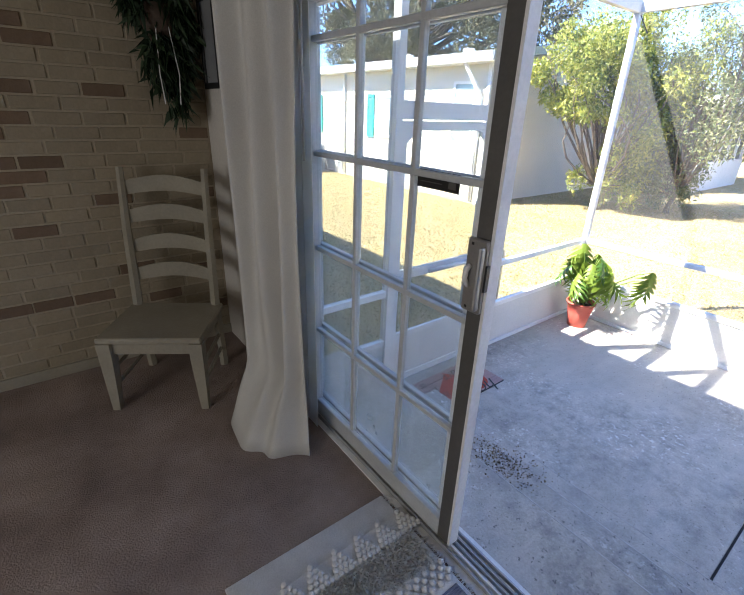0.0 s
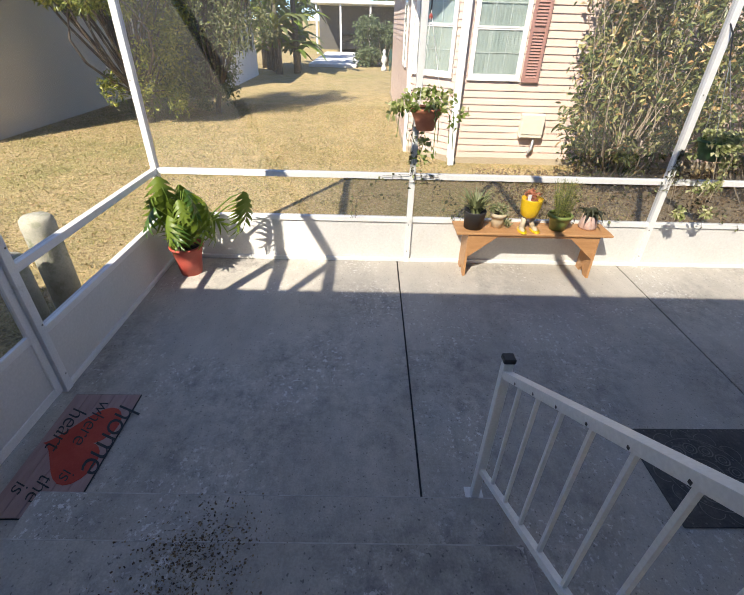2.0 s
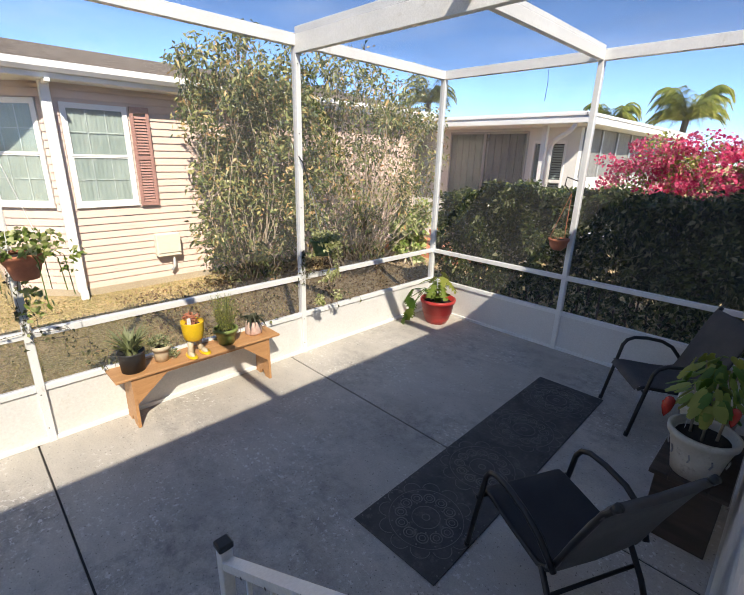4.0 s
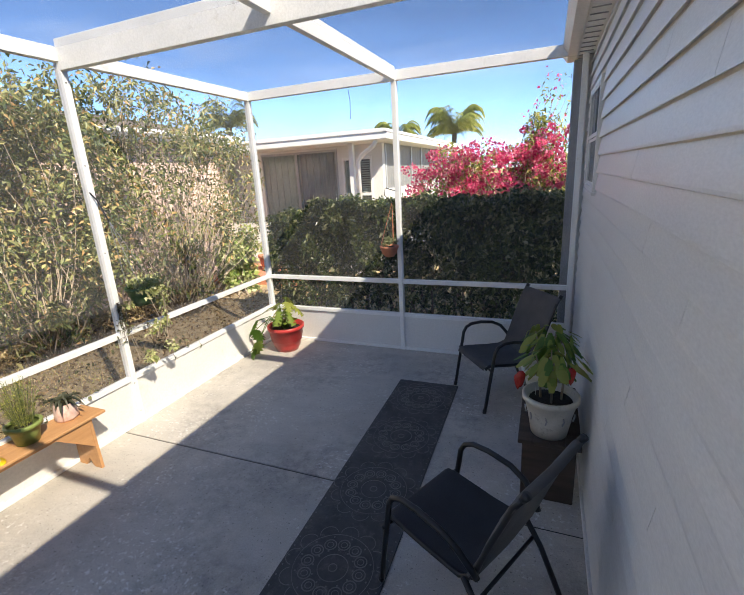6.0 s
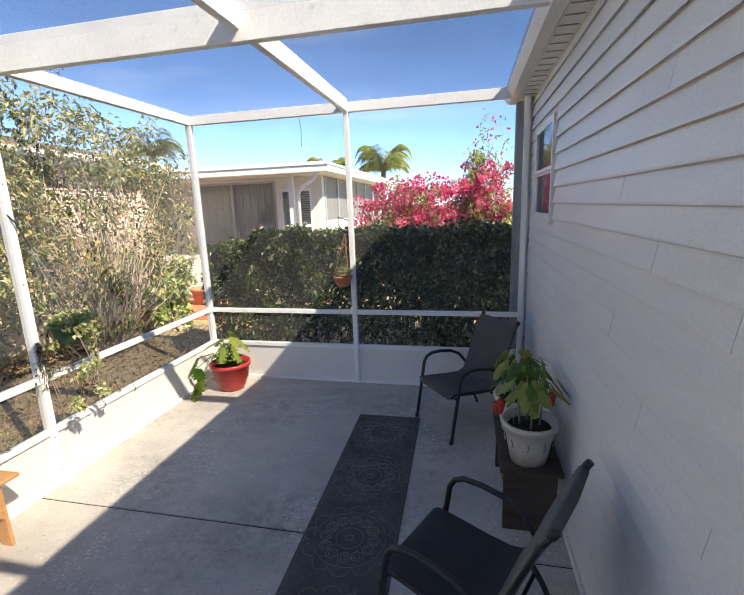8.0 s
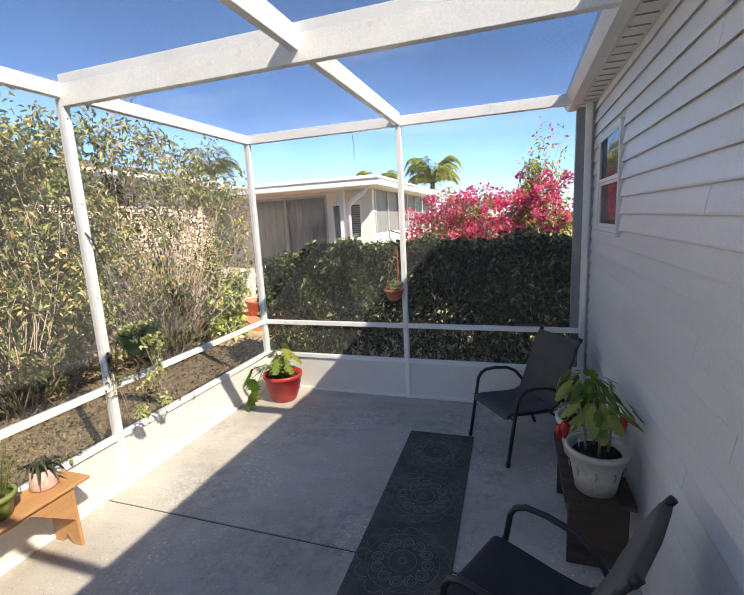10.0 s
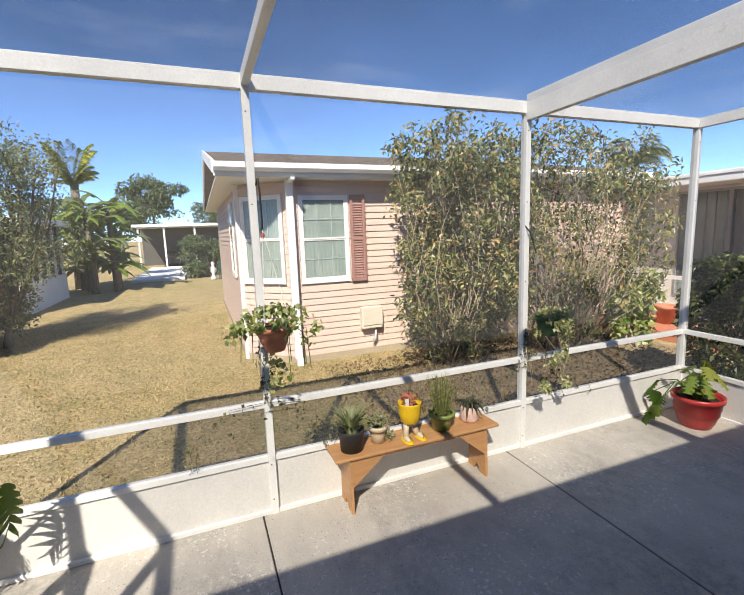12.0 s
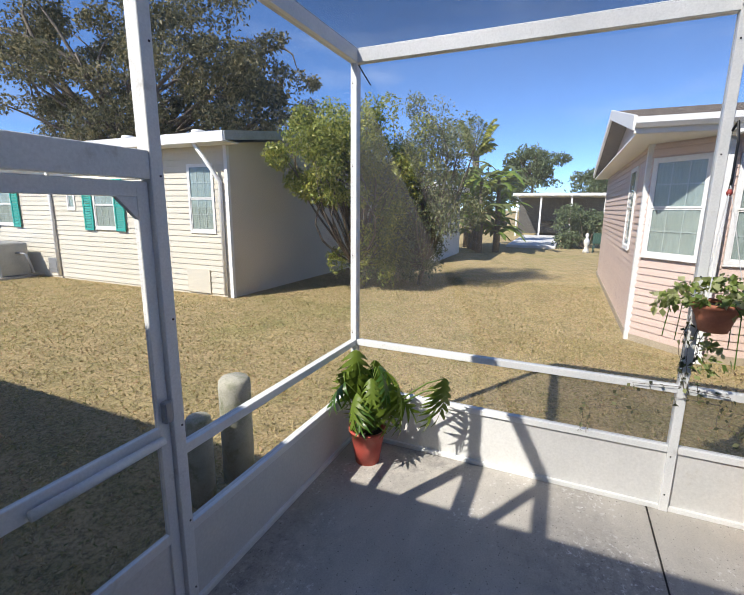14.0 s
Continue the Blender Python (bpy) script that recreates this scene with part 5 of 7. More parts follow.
setting("driveway", boxes(((27.5, 2.9, GZ), (38.0, 5.4, 0.10)), bevel=0.02), KICK, "raised pale concrete drive before the carport", "driveway")
car = thing("car", "dark car under the far carport", "car", (41.0, 3.6, GZ), 90)
part("body", prism([(-2.1, 0.3), (-2.1, 0.66), (-1.2, 0.80), (-0.7, 1.18), (0.9, 1.2), (1.5, 0.84), (2.1, 0.76), (2.1, 0.3)], -0.85, 0.85, axis="x"), BLACK, car)
part("side_window", prism([(-1.0, 0.84), (-0.62, 1.13), (0.8, 1.14), (1.25, 0.86)], -0.87, 0.87, axis="x"), DARK_ROOM, car)
wheel = mesh_of("wheel", tube([(-0.9, 0, 0.32), (0.9, 0, 0.32)], 0.32, 18), BLACK)
for y in (-1.3, 1.3):
    part("wheel", wheel, BLACK, car, m=Matrix.Translation((0, y, 0)))
shrub("bush", "dense green rounded bush by the far lawn edge", "bush", (29.0, 1.4, GZ), [((29.0, 2.0, 1.0), (1.3, 1.7, 1.25), 1.0)], LEAF_FAR, 20, TWIG, 5000, 0.2, 61)
GREEN_DARK = surface("dark_green_paint", (0.015, 0.06, 0.045), (0.03, 0.09, 0.07), 3, 50, 0.5, 0.05)
gch = thing("garden_chair", "dark green slatted garden chair on the far lawn", "chair", (26.6, 0.95, GZ), 80)
part("seat", boxes(((-0.25, -0.25, 0.42), (0.25, 0.25, 0.46)), bevel=0.005), GREEN_DARK, gch)
part("backrest", boxes(((-0.25, 0.22, 0.46), (0.25, 0.26, 0.95)), bevel=0.005), GREEN_DARK, gch)
leg = mesh_of("leg", boxes(((-0.02, -0.02, 0), (0.02, 0.02, 0.42))), GREEN_DARK)
for x in (-0.22, 0.22):
    for y in (-0.22, 0.22):
        part("leg", leg, TEAL, gch, m=Matrix.Translation((x, y, 0)))
solo("statue", lathe([(0, 0), (0.16, 0), (0.13, 0.12), (0.06, 0.3), (0.14, 0.42), (0.12, 0.6), (0.05, 0.72), (0.09, 0.82), (0.05, 0.92), (0, 0.94)], 16), KICK, "small white garden statue by the green chair", "statue", (26.4, 1.5, GZ), smooth=True)
stump = surface("weathered_concrete_post", (0.38, 0.37, 0.30), (0.50, 0.48, 0.40), 5, 50, 0.9, 0.3, dirt=(0.20, 0.22, 0.12), dirt_at=0.55, dirt_scale=4)
for x, y, h, r in ((5.10, 4.62, 0.77, 0.115), (4.78, 4.66, 0.60, 0.085)):
    b = solo("bollard", lathe([(0, GZ), (r, GZ), (r, h * 0.86), (r * 1.02, h * 0.9), (r * 0.97, h * 0.97), (r * 0.8, h), (0, h * 1.01)], 24), stump, "mossy round concrete post in the lawn", "bollard", (x, y, 0), group="bollards outside the screen", smooth=True)

# ---- handrail ----
rail = thing("handrail", "white metal handrail with thin balusters on the steps", "handrail", (0, 1.556, 0))


def rail_z(x):
    return 0.868 + (3.385 - x) * 0.655


part("newel_post", boxes(((3.37, -0.02, 0.0), (3.41, 0.02, 0.915)), bevel=0.003), WHITE, rail)
part("post_cap", boxes(((3.365, -0.025, 0.915), (3.415, 0.025, 0.94)), bevel=0.005), BLACK, rail, "black plastic cap")
part("base_plate", boxes(((3.345, -0.045, 0.0), (3.435, 0.045, 0.008))), WHITE, rail)
for nm, dz, t, w in (("top_rail", 0.0, 0.030, 0.019), ("bottom_rail", -0.63, 0.020, 0.012)):
    x0, x1 = 3.37, 2.27
    bm = prism([(x0, rail_z(x0) + dz), (x1, rail_z(x1) + dz), (x1, rail_z(x1) + dz - t), (x0, rail_z(x0) + dz - t)], -w, w)
    part(nm, bm, WHITE, rail)
    part(nm + "_lip", prism([(x0, rail_z(x0) + dz - t), (x1, rail_z(x1) + dz - t), (x1, rail_z(x1) + dz - t - 0.012), (x0, rail_z(x0) + dz - t - 0.012)], -0.012, 0.012), WHITE, rail)
bal = mesh_of("baluster", boxes(((-0.0065, -0.0065, 0.0), (0.0065, 0.0065, 0.60))), WHITE)
scr = mesh_of("screw", boxes(((-0.004, 0.012, 0), (0.004, 0.0135, 0.008))), BLACK)
for i in range(7):
    x = 3.232 - i * 0.1435
    part("baluster", bal, WHITE, rail, m=Matrix.Translation((x, 0, rail_z(x) - 0.635)))
    part("screw", scr, BLACK, rail, m=Matrix.Translation((x, 0.011, rail_z(x) - 0.03)))
part("top_post", boxes(((2.25, -0.02, 0.53), (2.29, 0.02, rail_z(2.27) + 0.02)), bevel=0.003), WHITE, rail)
solo("old_bracket", boxes(((3.33, 1.40, 0.0), (3.36, 1.43, 0.10)), bevel=0.004), GREY_METAL, "short grey metal stub beside the newel", "bracket")

# ---- patio chairs ----
def patio_chair(at, turn, sling, label, back=None):
    """Stacking chair: bent tube sides with arms, sling seat and back; faces local -y."""
    c = thing("patio_chair", label, "chair", at, turn, "patio chairs")
    w, wa = 0.255, 0.292
    for sx in (-1, 1):
        x, xa = sx * w, sx * wa
        side = tube([(xa, -0.325, 0.0), (xa, -0.285, 0.25), (xa, -0.25, 0.46), (xa, -0.235, 0.56), (xa, -0.205, 0.61), (xa, -0.15, 0.637), (xa, -0.05, 0.64), (xa, 0.08, 0.62), (xa * 0.98, 0.17, 0.575), (xa * 0.93, 0.23, 0.50), (xa * 0.9, 0.255, 0.46)], 0.0155, 10)
        part("front_leg_and_arm", side, BLACK, c, smooth=True)
        part("back_leg", tube([(x * 1.05, 0.40, 0.0), (x * 1.02, 0.28, 0.26), (x, 0.18, 0.41)], 0.0145, 8), BLACK, c, smooth=True)
        part("back_upright", tube([(x * 0.95, -0.30, 0.40), (x * 0.95, -0.26, 0.425), (x * 0.95, -0.05, 0.40), (x * 0.95, 0.15, 0.385), (x * 0.95, 0.22, 0.43), (x * 0.95, 0.30, 0.66), (x * 0.95, 0.395, 0.90), (x * 0.95, 0.435, 0.965)], 0.0145, 8), BLACK, c, smooth=True)
        part("foot_cap", tube([(xa, -0.328, 0.0), (xa, -0.322, 0.035)], 0.018, 10), BLACK, c, smooth=True)
        part("end_knob", tube([(x * 0.95, 0.43, 0.955), (x * 0.95, 0.448, 0.985)], 0.018, 8), BLACK, c, smooth=True)
        part("bolt", tube([(x * 0.9, -0.268, 0.405), (xa * 1.07, -0.268, 0.405)], 0.011, 8), BLACK, c, smooth=True)
    part("cross_bar", tube([(-w * 1.02, 0.24, 0.30), (w * 1.02, 0.24, 0.30)], 0.010, 8), BLACK, c, smooth=True)
    part("cross_bar", tube([(-w * 0.93, -0.285, 0.402), (w * 0.93, -0.285, 0.402)], 0.012, 8), BLACK, c, smooth=True)

    def sheet(profile):
        bm = bmesh.new()
        n = 12
        rows = []
        for (y, z, sag) in profile:
            rows.append([[bm.verts.new((-w * 0.96 + 2 * w * 0.96 * i / n, y + dz, z - sag * math.sin(math.pi * i / n) + dz)) for i in range(n + 1)] for dz in (0.0, 0.004)])
        for lay in (0, 1):
            for p, q in zip(rows, rows[1:]):
                for i in range(n):
                    bm.faces.new((p[lay][i], p[lay][i + 1], q[lay][i + 1], q[lay][i]))
        return bm

    part("seat", sheet([(-0.318, 0.395, 0.0), (-0.312, 0.415, 0.002), (-0.29, 0.432, 0.004), (-0.24, 0.435, 0.010), (-0.13, 0.425, 0.022), (0.0, 0.41, 0.03), (0.12, 0.405, 0.028), (0.19, 0.42, 0.012)]), sling, c, smooth=True)
    # the back sling is a sleeve drawn over both uprights
    bm = bmesh.new()
    rings = []
    for y, z in ((0.19, 0.40), (0.205, 0.42), (0.225, 0.46), (0.262, 0.55), (0.30, 0.66), (0.36, 0.82), (0.418, 0.945), (0.432, 0.962)):
        ring = []
        for k in range(24):
            a = 2 * math.pi * k / 24
            cx, cy = math.cos(a), math.sin(a)
            px = (w * 0.93 + 0.018) * (abs(cx) ** 0.18) * (1 if cx > 0 else -1)
            ring.append(bm.verts.new((px, y + 0.018 * (abs(cy) ** 0.6) * (1 if cy > 0 else -1) + 0.010 * (1 - (px / (w * 0.95)) ** 2), z - 0.006 * cy)))
        rings.append(ring)
    for p, q in zip(rings, rings[1:]):
        for k in range(24):
            bm.faces.new((p[k], p[(k + 1) % 24], q[(k + 1) % 24], q[k]))
    bm.faces.new(rings[0][::-1])
    bm.faces.new(rings[-1])
    part("backrest", bm, back or sling, c, smooth=True)
    return c


patio_chair((2.835, 0.095, 0), 64, SLING, "black metal patio chair with sling seat by the wall", SLING_PALE)
patio_chair((2.87, -2.06, 0), 127, SLING_GREY, "black metal patio chair with faded grey sling")

# ---- floor mats ----
runner = thing("runner_mat", "dark grey embossed outdoor runner mat", "mat", (3.555, -0.75, 0.0), 0.8)
MAT_GREY = surface("dark_grey_rubber", (0.05, 0.05, 0.051), (0.10, 0.098, 0.096), 5, 60, 0.85, 0.6, dirt=(0.14, 0.137, 0.13), dirt_at=0.60, dirt_scale=14)
MAT_LINE = surface("worn_grey_ridge", (0.13, 0.128, 0.124), (0.24, 0.235, 0.228), 3, 120, 0.8, 0.4)
part("sheet", boxes(((-0.305, -1.31, 0.0), (0.305, 1.31, 0.008)), bevel=0.003), MAT_GREY, runner)
def ring_of(r, thick, n=24):
    return mesh_of("ring", tube([(r * math.cos(a), r * math.sin(a), 0) for a in (2 * math.pi * j / n for j in range(n + 1))], thick, 4), MAT_LINE)


hoops = [ring_of(0.022, 0.003), ring_of(0.078, 0.0025, 36), ring_of(0.205, 0.002, 48)]
loop, loop_in = ring_of(0.032, 0.0035, 16), ring_of(0.017, 0.0025, 12)
bead = mesh_of("bead", lathe([(0.005, -0.002), (0.0052, 0.001), (0.003, 0.003), (0, 0.0035)], 8), MAT_LINE, True)
scallop = mesh_of("scallop", tube([(0.05 * math.cos(a), 0.05 * math.sin(a), 0) for a in (math.pi * j / 10 for j in range(11))], 0.0025, 4), MAT_LINE)
for k in range(4):
    at = Matrix.Translation((0, -0.98 + k * 0.655, 0.008)) @ Matrix.Diagonal((1.12, 1.12, 1.0, 1.0))
    for me in hoops:
        part("ring", me, MAT_LINE, runner, m=at)
    for j in range(12):
        turn = Matrix.Rotation(2 * math.pi * j / 12, 4, "Z")
        part("ring", loop, MAT_LINE, runner, m=at @ turn @ Matrix.Translation((0.142, 0, 0)))
        part("ring", loop_in, MAT_LINE, runner, m=at @ turn @ Matrix.Translation((0.142, 0, 0)))
        part("scallop", scallop, MAT_LINE, runner, m=at @ turn @ Matrix.Translation((0.215, 0, 0)) @ Matrix.Rotation(-math.pi / 2, 4, "Z"))
    for j in range(24):
        part("bead", bead, MAT_LINE, runner, m=at @ Matrix.Rotation(2 * math.pi * (j + 0.5) / 24, 4, "Z") @ Matrix.Translation((0.19 if j % 2 else 0.105, 0, 0)))
for sy in range(38):
    for sx in (-0.285, 0.285):
        part("bead", bead, MAT_LINE, runner, m=Matrix.Translation((sx, -1.26 + sy * 0.068, 0.008)))
dm = thing("doormat", "pale pink plank-print doormat with red heart and black script", "doormat", (3.64, 3.755, 0.0), 1.0)
DM_PINK = surface("pale_pink_mat", (0.36, 0.24, 0.23), (0.46, 0.33, 0.31), 4, 90, 0.95, 0.4, stretch=(1, 6, 1))
DM_RED = surface("red_mat_print", (0.40, 0.05, 0.035), (0.50, 0.09, 0.06), 5, 90, 0.95, 0.4)
part("base", boxes(((-0.41, -0.205, 0.0), (0.41, 0.205, 0.006))), BLACK, dm, "black rubber backing")
for i in range(5):
    part("plank_band", boxes(((-0.405, -0.2 + i * 0.081, 0.006), (0.405, -0.2 + i * 0.081 + 0.078, 0.010))), DM_PINK, dm)
heart = []
for j in range(40):
    a = 2 * math.pi * j / 40
    hx, hy = 16 * math.sin(a) ** 3, 13 * math.cos(a) - 5 * math.cos(2 * a) - 2 * math.cos(3 * a) - math.cos(4 * a)
    heart.append((-hx * 0.0165 + 0.03, -hy * 0.0125 - 0.03))
part("heart", prism(heart, 0.010, 0.012, axis="z"), DM_RED, dm, "red heart print")


def words(parent, text, at, size, turn, shear, mat, label):
    """Printed words lying flat, a hair above the mat."""
    cu = bpy.data.curves.new("lettering", "FONT")
    cu.body, cu.size, cu.shear, cu.extrude, cu.offset = text, size, shear, 0.0006, -0.0015
    cu.space_character = 0.92
    tmp = bpy.data.objects.new("lettering", cu)
    me = bpy.data.meshes.new_from_object(tmp)
    bpy.data.objects.remove(tmp)
    me.materials.clear()
    me.materials.append(mat)
    return part("lettering", me, mat, parent, label, m=Matrix.Translation(at) @ Matrix.Rotation(turn, 4, "Z"))


for text, x, y, size in (("home", 0.33, -0.115, 0.20), ("is", -0.13, -0.03, 0.11), ("where", 0.36, 0.025, 0.125), ("the", -0.16, 0.065, 0.115), ("heart", 0.30, 0.155, 0.14), ("is", -0.20, 0.165, 0.115)):
    words(dm, text, (x, y, 0.0128), size * 1.1, math.pi, 0.45, BLACK, "black script lettering")

# ---- pots and plants ----
def pot_body(r_base, r_top, h, rim, ridge=0.0):
    return lathe([(0.0, 0.0), (r_base, 0.0), (r_base + (r_top - r_base) * 0.5 + ridge, h * 0.5), (r_top, h - rim), (r_top + 0.012, h - rim), (r_top + 0.014, h - 0.004), (r_top + 0.008, h), (r_top - 0.006, h), (r_top - 0.010, h - rim), (r_top * 0.93, h * 0.84), (0.0, h * 0.84)], 32)


def soil_in(parent, r, z):
    part("soil", lathe([(0.0, z + 0.012), (r * 0.5, z + 0.009), (r, z), (0.0, z - 0.01)], 20), SOIL, parent, smooth=True)


def lobed_leaf(length, width, lobes, cut=0.55):
    """A leaf cut into fingers on both sides of the rib, folded a little."""
    bm = bmesh.new()
    rib = [bm.verts.new((0, length * i / (2 * lobes), -0.18 * length * (i / (2 * lobes)) ** 2)) for i in range(2 * lobes + 1)]
    for sg in (-1, 1):
        edge = []
        for i in range(2 * lobes + 1):
            f = i / (2 * lobes)
            w = width * 0.5 * (math.sin(math.pi * min(1, 0.12 + 0.86 * f)) ** 0.7)
            if i % 2 == 0 and 0 < i < 2 * lobes:
                w *= 1 - cut
            if i == 2 * lobes:
                w = 0.002
            edge.append(bm.verts.new((sg * w, length * (f + (0.10 if i % 2 else -0.02)), -0.18 * length * f * f - 0.25 * w)))
        for i in range(2 * lobes):
            vs = (rib[i], rib[i + 1], edge[i + 1], edge[i])
            bm.faces.new(vs if sg > 0 else vs[::-1])
    return bm


def leafy_plant(parent, r, stems, spread, h0, h1, length, mats, lobes=5, width=0.8, z0=0.0, cut=0.55, stem_mat=None, lean=(0, 0), droop=(30, 70)):
    meshes = [mesh_of("leaf", lobed_leaf(length * k, length * k * width, lobes, cut), m, True) for k, m in zip((1.0, 0.85, 0.7), mats)]
    for i in range(stems):
        a = 2.4 * i + r.normal() * 0.25
        h = h0 + (h1 - h0) * r.random()
        d = spread * (0.35 + 0.65 * r.random())
        tip = Vector((math.cos(a) * d + lean[0] * h, math.sin(a) * d + lean[1] * h, z0 + h))
        base = Vector((math.cos(a) * 0.03, math.sin(a) * 0.03, z0))
        pts = [base.lerp(tip, u) + Vector((0, 0, 0.2 * h * math.sin(math.pi * u))) for u in (0, 0.33, 0.66, 1.0)]
        part("stem", tube(pts, [0.007, 0.006, 0.005, 0.004], 6), stem_mat or mats[0], parent, smooth=True)
        m = Matrix.Translation(tip) @ Matrix.Rotation(a - math.pi / 2, 4, "Z") @ Matrix.Rotation(-radians(r.uniform(*droop)), 4, "X") @ Matrix.Rotation(r.normal() * 0.35, 4, "Y")
        part("leaf", meshes[i % 3], mats[0], parent, m=m)


rr = np.random.default_rng(70)
p1 = thing("potted_plant", "large split-leaf plant in dull red plastic pot", "potted plant", (5.66, 3.80, 0))
part("pot", pot_body(0.095, 0.138, 0.285, 0.02), RED_DULL, p1, smooth=True)
soil_in(p1, 0.12, 0.245)
def split_leaf(length, width, fingers):
    """A large leaf slit into drooping fingers on both sides of its rib."""
    bm = bmesh.new()
    for sg in (-1, 1):
        prev = None
        for i in range(fingers):
            f0, f1 = i / fingers, (i + 1) / fingers
            fm = (f0 + f1) / 2
            w = width * 0.5 * math.sin(math.pi * (0.16 + 0.78 * fm)) ** 0.8

            def at(u, f):
                y = length * (f * 0.9 + 0.30 * u * (0.4 + f))
                return bm.verts.new((sg * w * u, y, -0.35 * length * f * f - 0.10 * w * u - 0.85 * w * u ** 3))

            gap = 0.36 * (f1 - f0)
            r0, r1 = at(0.0, f0), at(0.0, f1)
            m0, m1 = at(0.22, f0), at(0.22, f1)
            n0, n1 = at(0.68, f0 + gap * 0.75), at(0.68, f1 - gap * 0.75)
            e0, e1 = at(1.0, f0 + gap * 1.3), at(1.0, f1 - gap * 1.3)
            for vs in ((r0, r1, m1, m0), (m0, m1, n1, n0), (n0, n1, e1, e0)):
                bm.faces.new(vs if sg < 0 else vs[::-1])
    bmesh.ops.remove_doubles(bm, verts=bm.verts, dist=0.0006)
    return bm


for k, (lx, ly, lz, az, dr, ln, wd) in enumerate((
        (-0.02, 0.10, 0.92, 215, 62, 0.40, 0.26), (-0.06, 0.06, 0.84, 250, 84, 0.42, 0.24), (-0.08, 0.12, 0.78, 195, 80, 0.38, 0.24), (0.06, 0.13, 0.80, 150, 80, 0.36, 0.24),
        (-0.04, -0.17, 0.70, 235, 58, 0.38, 0.36), (0.02, -0.24, 0.68, 285, 66, 0.36, 0.32), (-0.10, -0.10, 0.62, 205, 78, 0.34, 0.26), (0.04, -0.12, 0.76, 20, 70, 0.34, 0.26),
        (0.0, -0.60, 0.80, 232, 74, 0.36, 0.24), (0.03, -0.56, 0.70, 280, 86, 0.36, 0.22), (-0.03, 0.02, 0.56, 230, 95, 0.28, 0.20), (-0.09, -0.03, 0.50, 200, 70, 0.22, 0.18))):
    base = Vector((0.02 * math.cos(k), 0.02 * math.sin(k), 0.27))
    tip = Vector((lx, ly, lz))
    part("stem", tube([base, base.lerp(tip, 0.4) + Vector((0, 0, 0.06)), base.lerp(tip, 0.8) + Vector((0, 0, 0.05)), tip], [0.008, 0.007, 0.006, 0.004], 6), LEAF_BRIGHT, p1, smooth=True)
    part("leaf", split_leaf(ln * 0.80, wd * 1.15, 6), LEAF_BIG, p1, smooth=True, m=Matrix.Translation(tip) @ Matrix.Rotation(radians(az - 90), 4, "Z") @ Matrix.Rotation(radians(-dr), 4, "X") @ Matrix.Rotation(0.25 * math.sin(2.3 * k), 4, "Y"))
small = [split_leaf(0.19 + 0.02 * k, 0.17 + 0.02 * k, 5) for k in range(3)]
small = [mesh_of("leaf", q, m, True) for q, m in zip(small, (LEAF_BIG, LEAF_POT, LEAF_BIG))]
for k in range(18):
    a, d, hz = 2.4 * k, 0.06 + 0.17 * rr.random(), 0.50 + 0.42 * rr.random()
    tip = Vector((d * math.cos(a), d * math.sin(a), hz))
    part("stem", tube([(0, 0, 0.27), (tip.x * 0.5, tip.y * 0.5, hz * 0.85), tip], [0.006, 0.005, 0.003], 5), LEAF_BRIGHT, p1, smooth=True)
    part("leaf", small[k % 3], LEAF_BIG, p1, m=Matrix.Translation(tip) @ Matrix.Rotation(a - math.pi / 2, 4, "Z") @ Matrix.Rotation(radians(-rr.uniform(25, 80)), 4, "X") @ Matrix.Rotation(rr.normal() * 0.4, 4, "Y"))
pts = blob_points(rr, 60, (0, 0, 0.33), (0.07, 0.07, 0.06))
part("dry_leaves", leaves_mesh("dry_leaves", pts, 0.06 * np.ones(60), TWIG, rr, 0.3, (0, 0, 0.3), slim=0.3), TWIG, p1, "withered brown stems and leaves")

p2 = thing("potted_plant", "yellow-green leafy plant in shiny red pot", "potted plant", (5.56, -2.51, 0))
part("pot", lathe([(0.0, 0.0), (0.135, 0.0), (0.165, 0.06), (0.19, 0.14), (0.197, 0.145), (0.20, 0.20), (0.207, 0.205), (0.213, 0.28), (0.232, 0.285), (0.236, 0.33), (0.22, 0.335), (0.205, 0.29), (0.19, 0.27), (0.0, 0.27)], 36), RED, p2, "ribbed shiny red pot", True)
soil_in(p2, 0.19, 0.28)
leafy_plant(p2, rr, 12, 0.12, 0.06, 0.20, 0.10, (LEAF_BRIGHT, LEAF_BRIGHT, LEAF_TREE), 5, 0.75, 0.28, 0.35, LEAF_BRIGHT, droop=(-25, 50))
for k in range(11):
    a, d, h = k * 2.4, 0.04 + 0.12 * rr.random(), 0.50 + 0.20 * rr.random()
    tip = (d * math.cos(a), d * math.sin(a), h)
    part("stem", tube([(tip[0] * 0.2, tip[1] * 0.2, 0.27), (tip[0] * 0.5, tip[1] * 0.5, h * 0.75), tip], [0.007, 0.006, 0.004], 6), LEAF_BRIGHT, p2, smooth=True)
    part("leaf", mesh_of("leaf", lobed_leaf(0.19 + 0.08 * rr.random(), 0.15, 5, 0.75), LEAF_TREE if k % 3 else LEAF_BRIGHT, True), LEAF_BRIGHT, p2, m=Matrix.Translation(tip) @ Matrix.Rotation(a - math.pi / 2, 4, "Z") @ Matrix.Rotation(radians(-10 - 45 * rr.random()), 4, "X"))
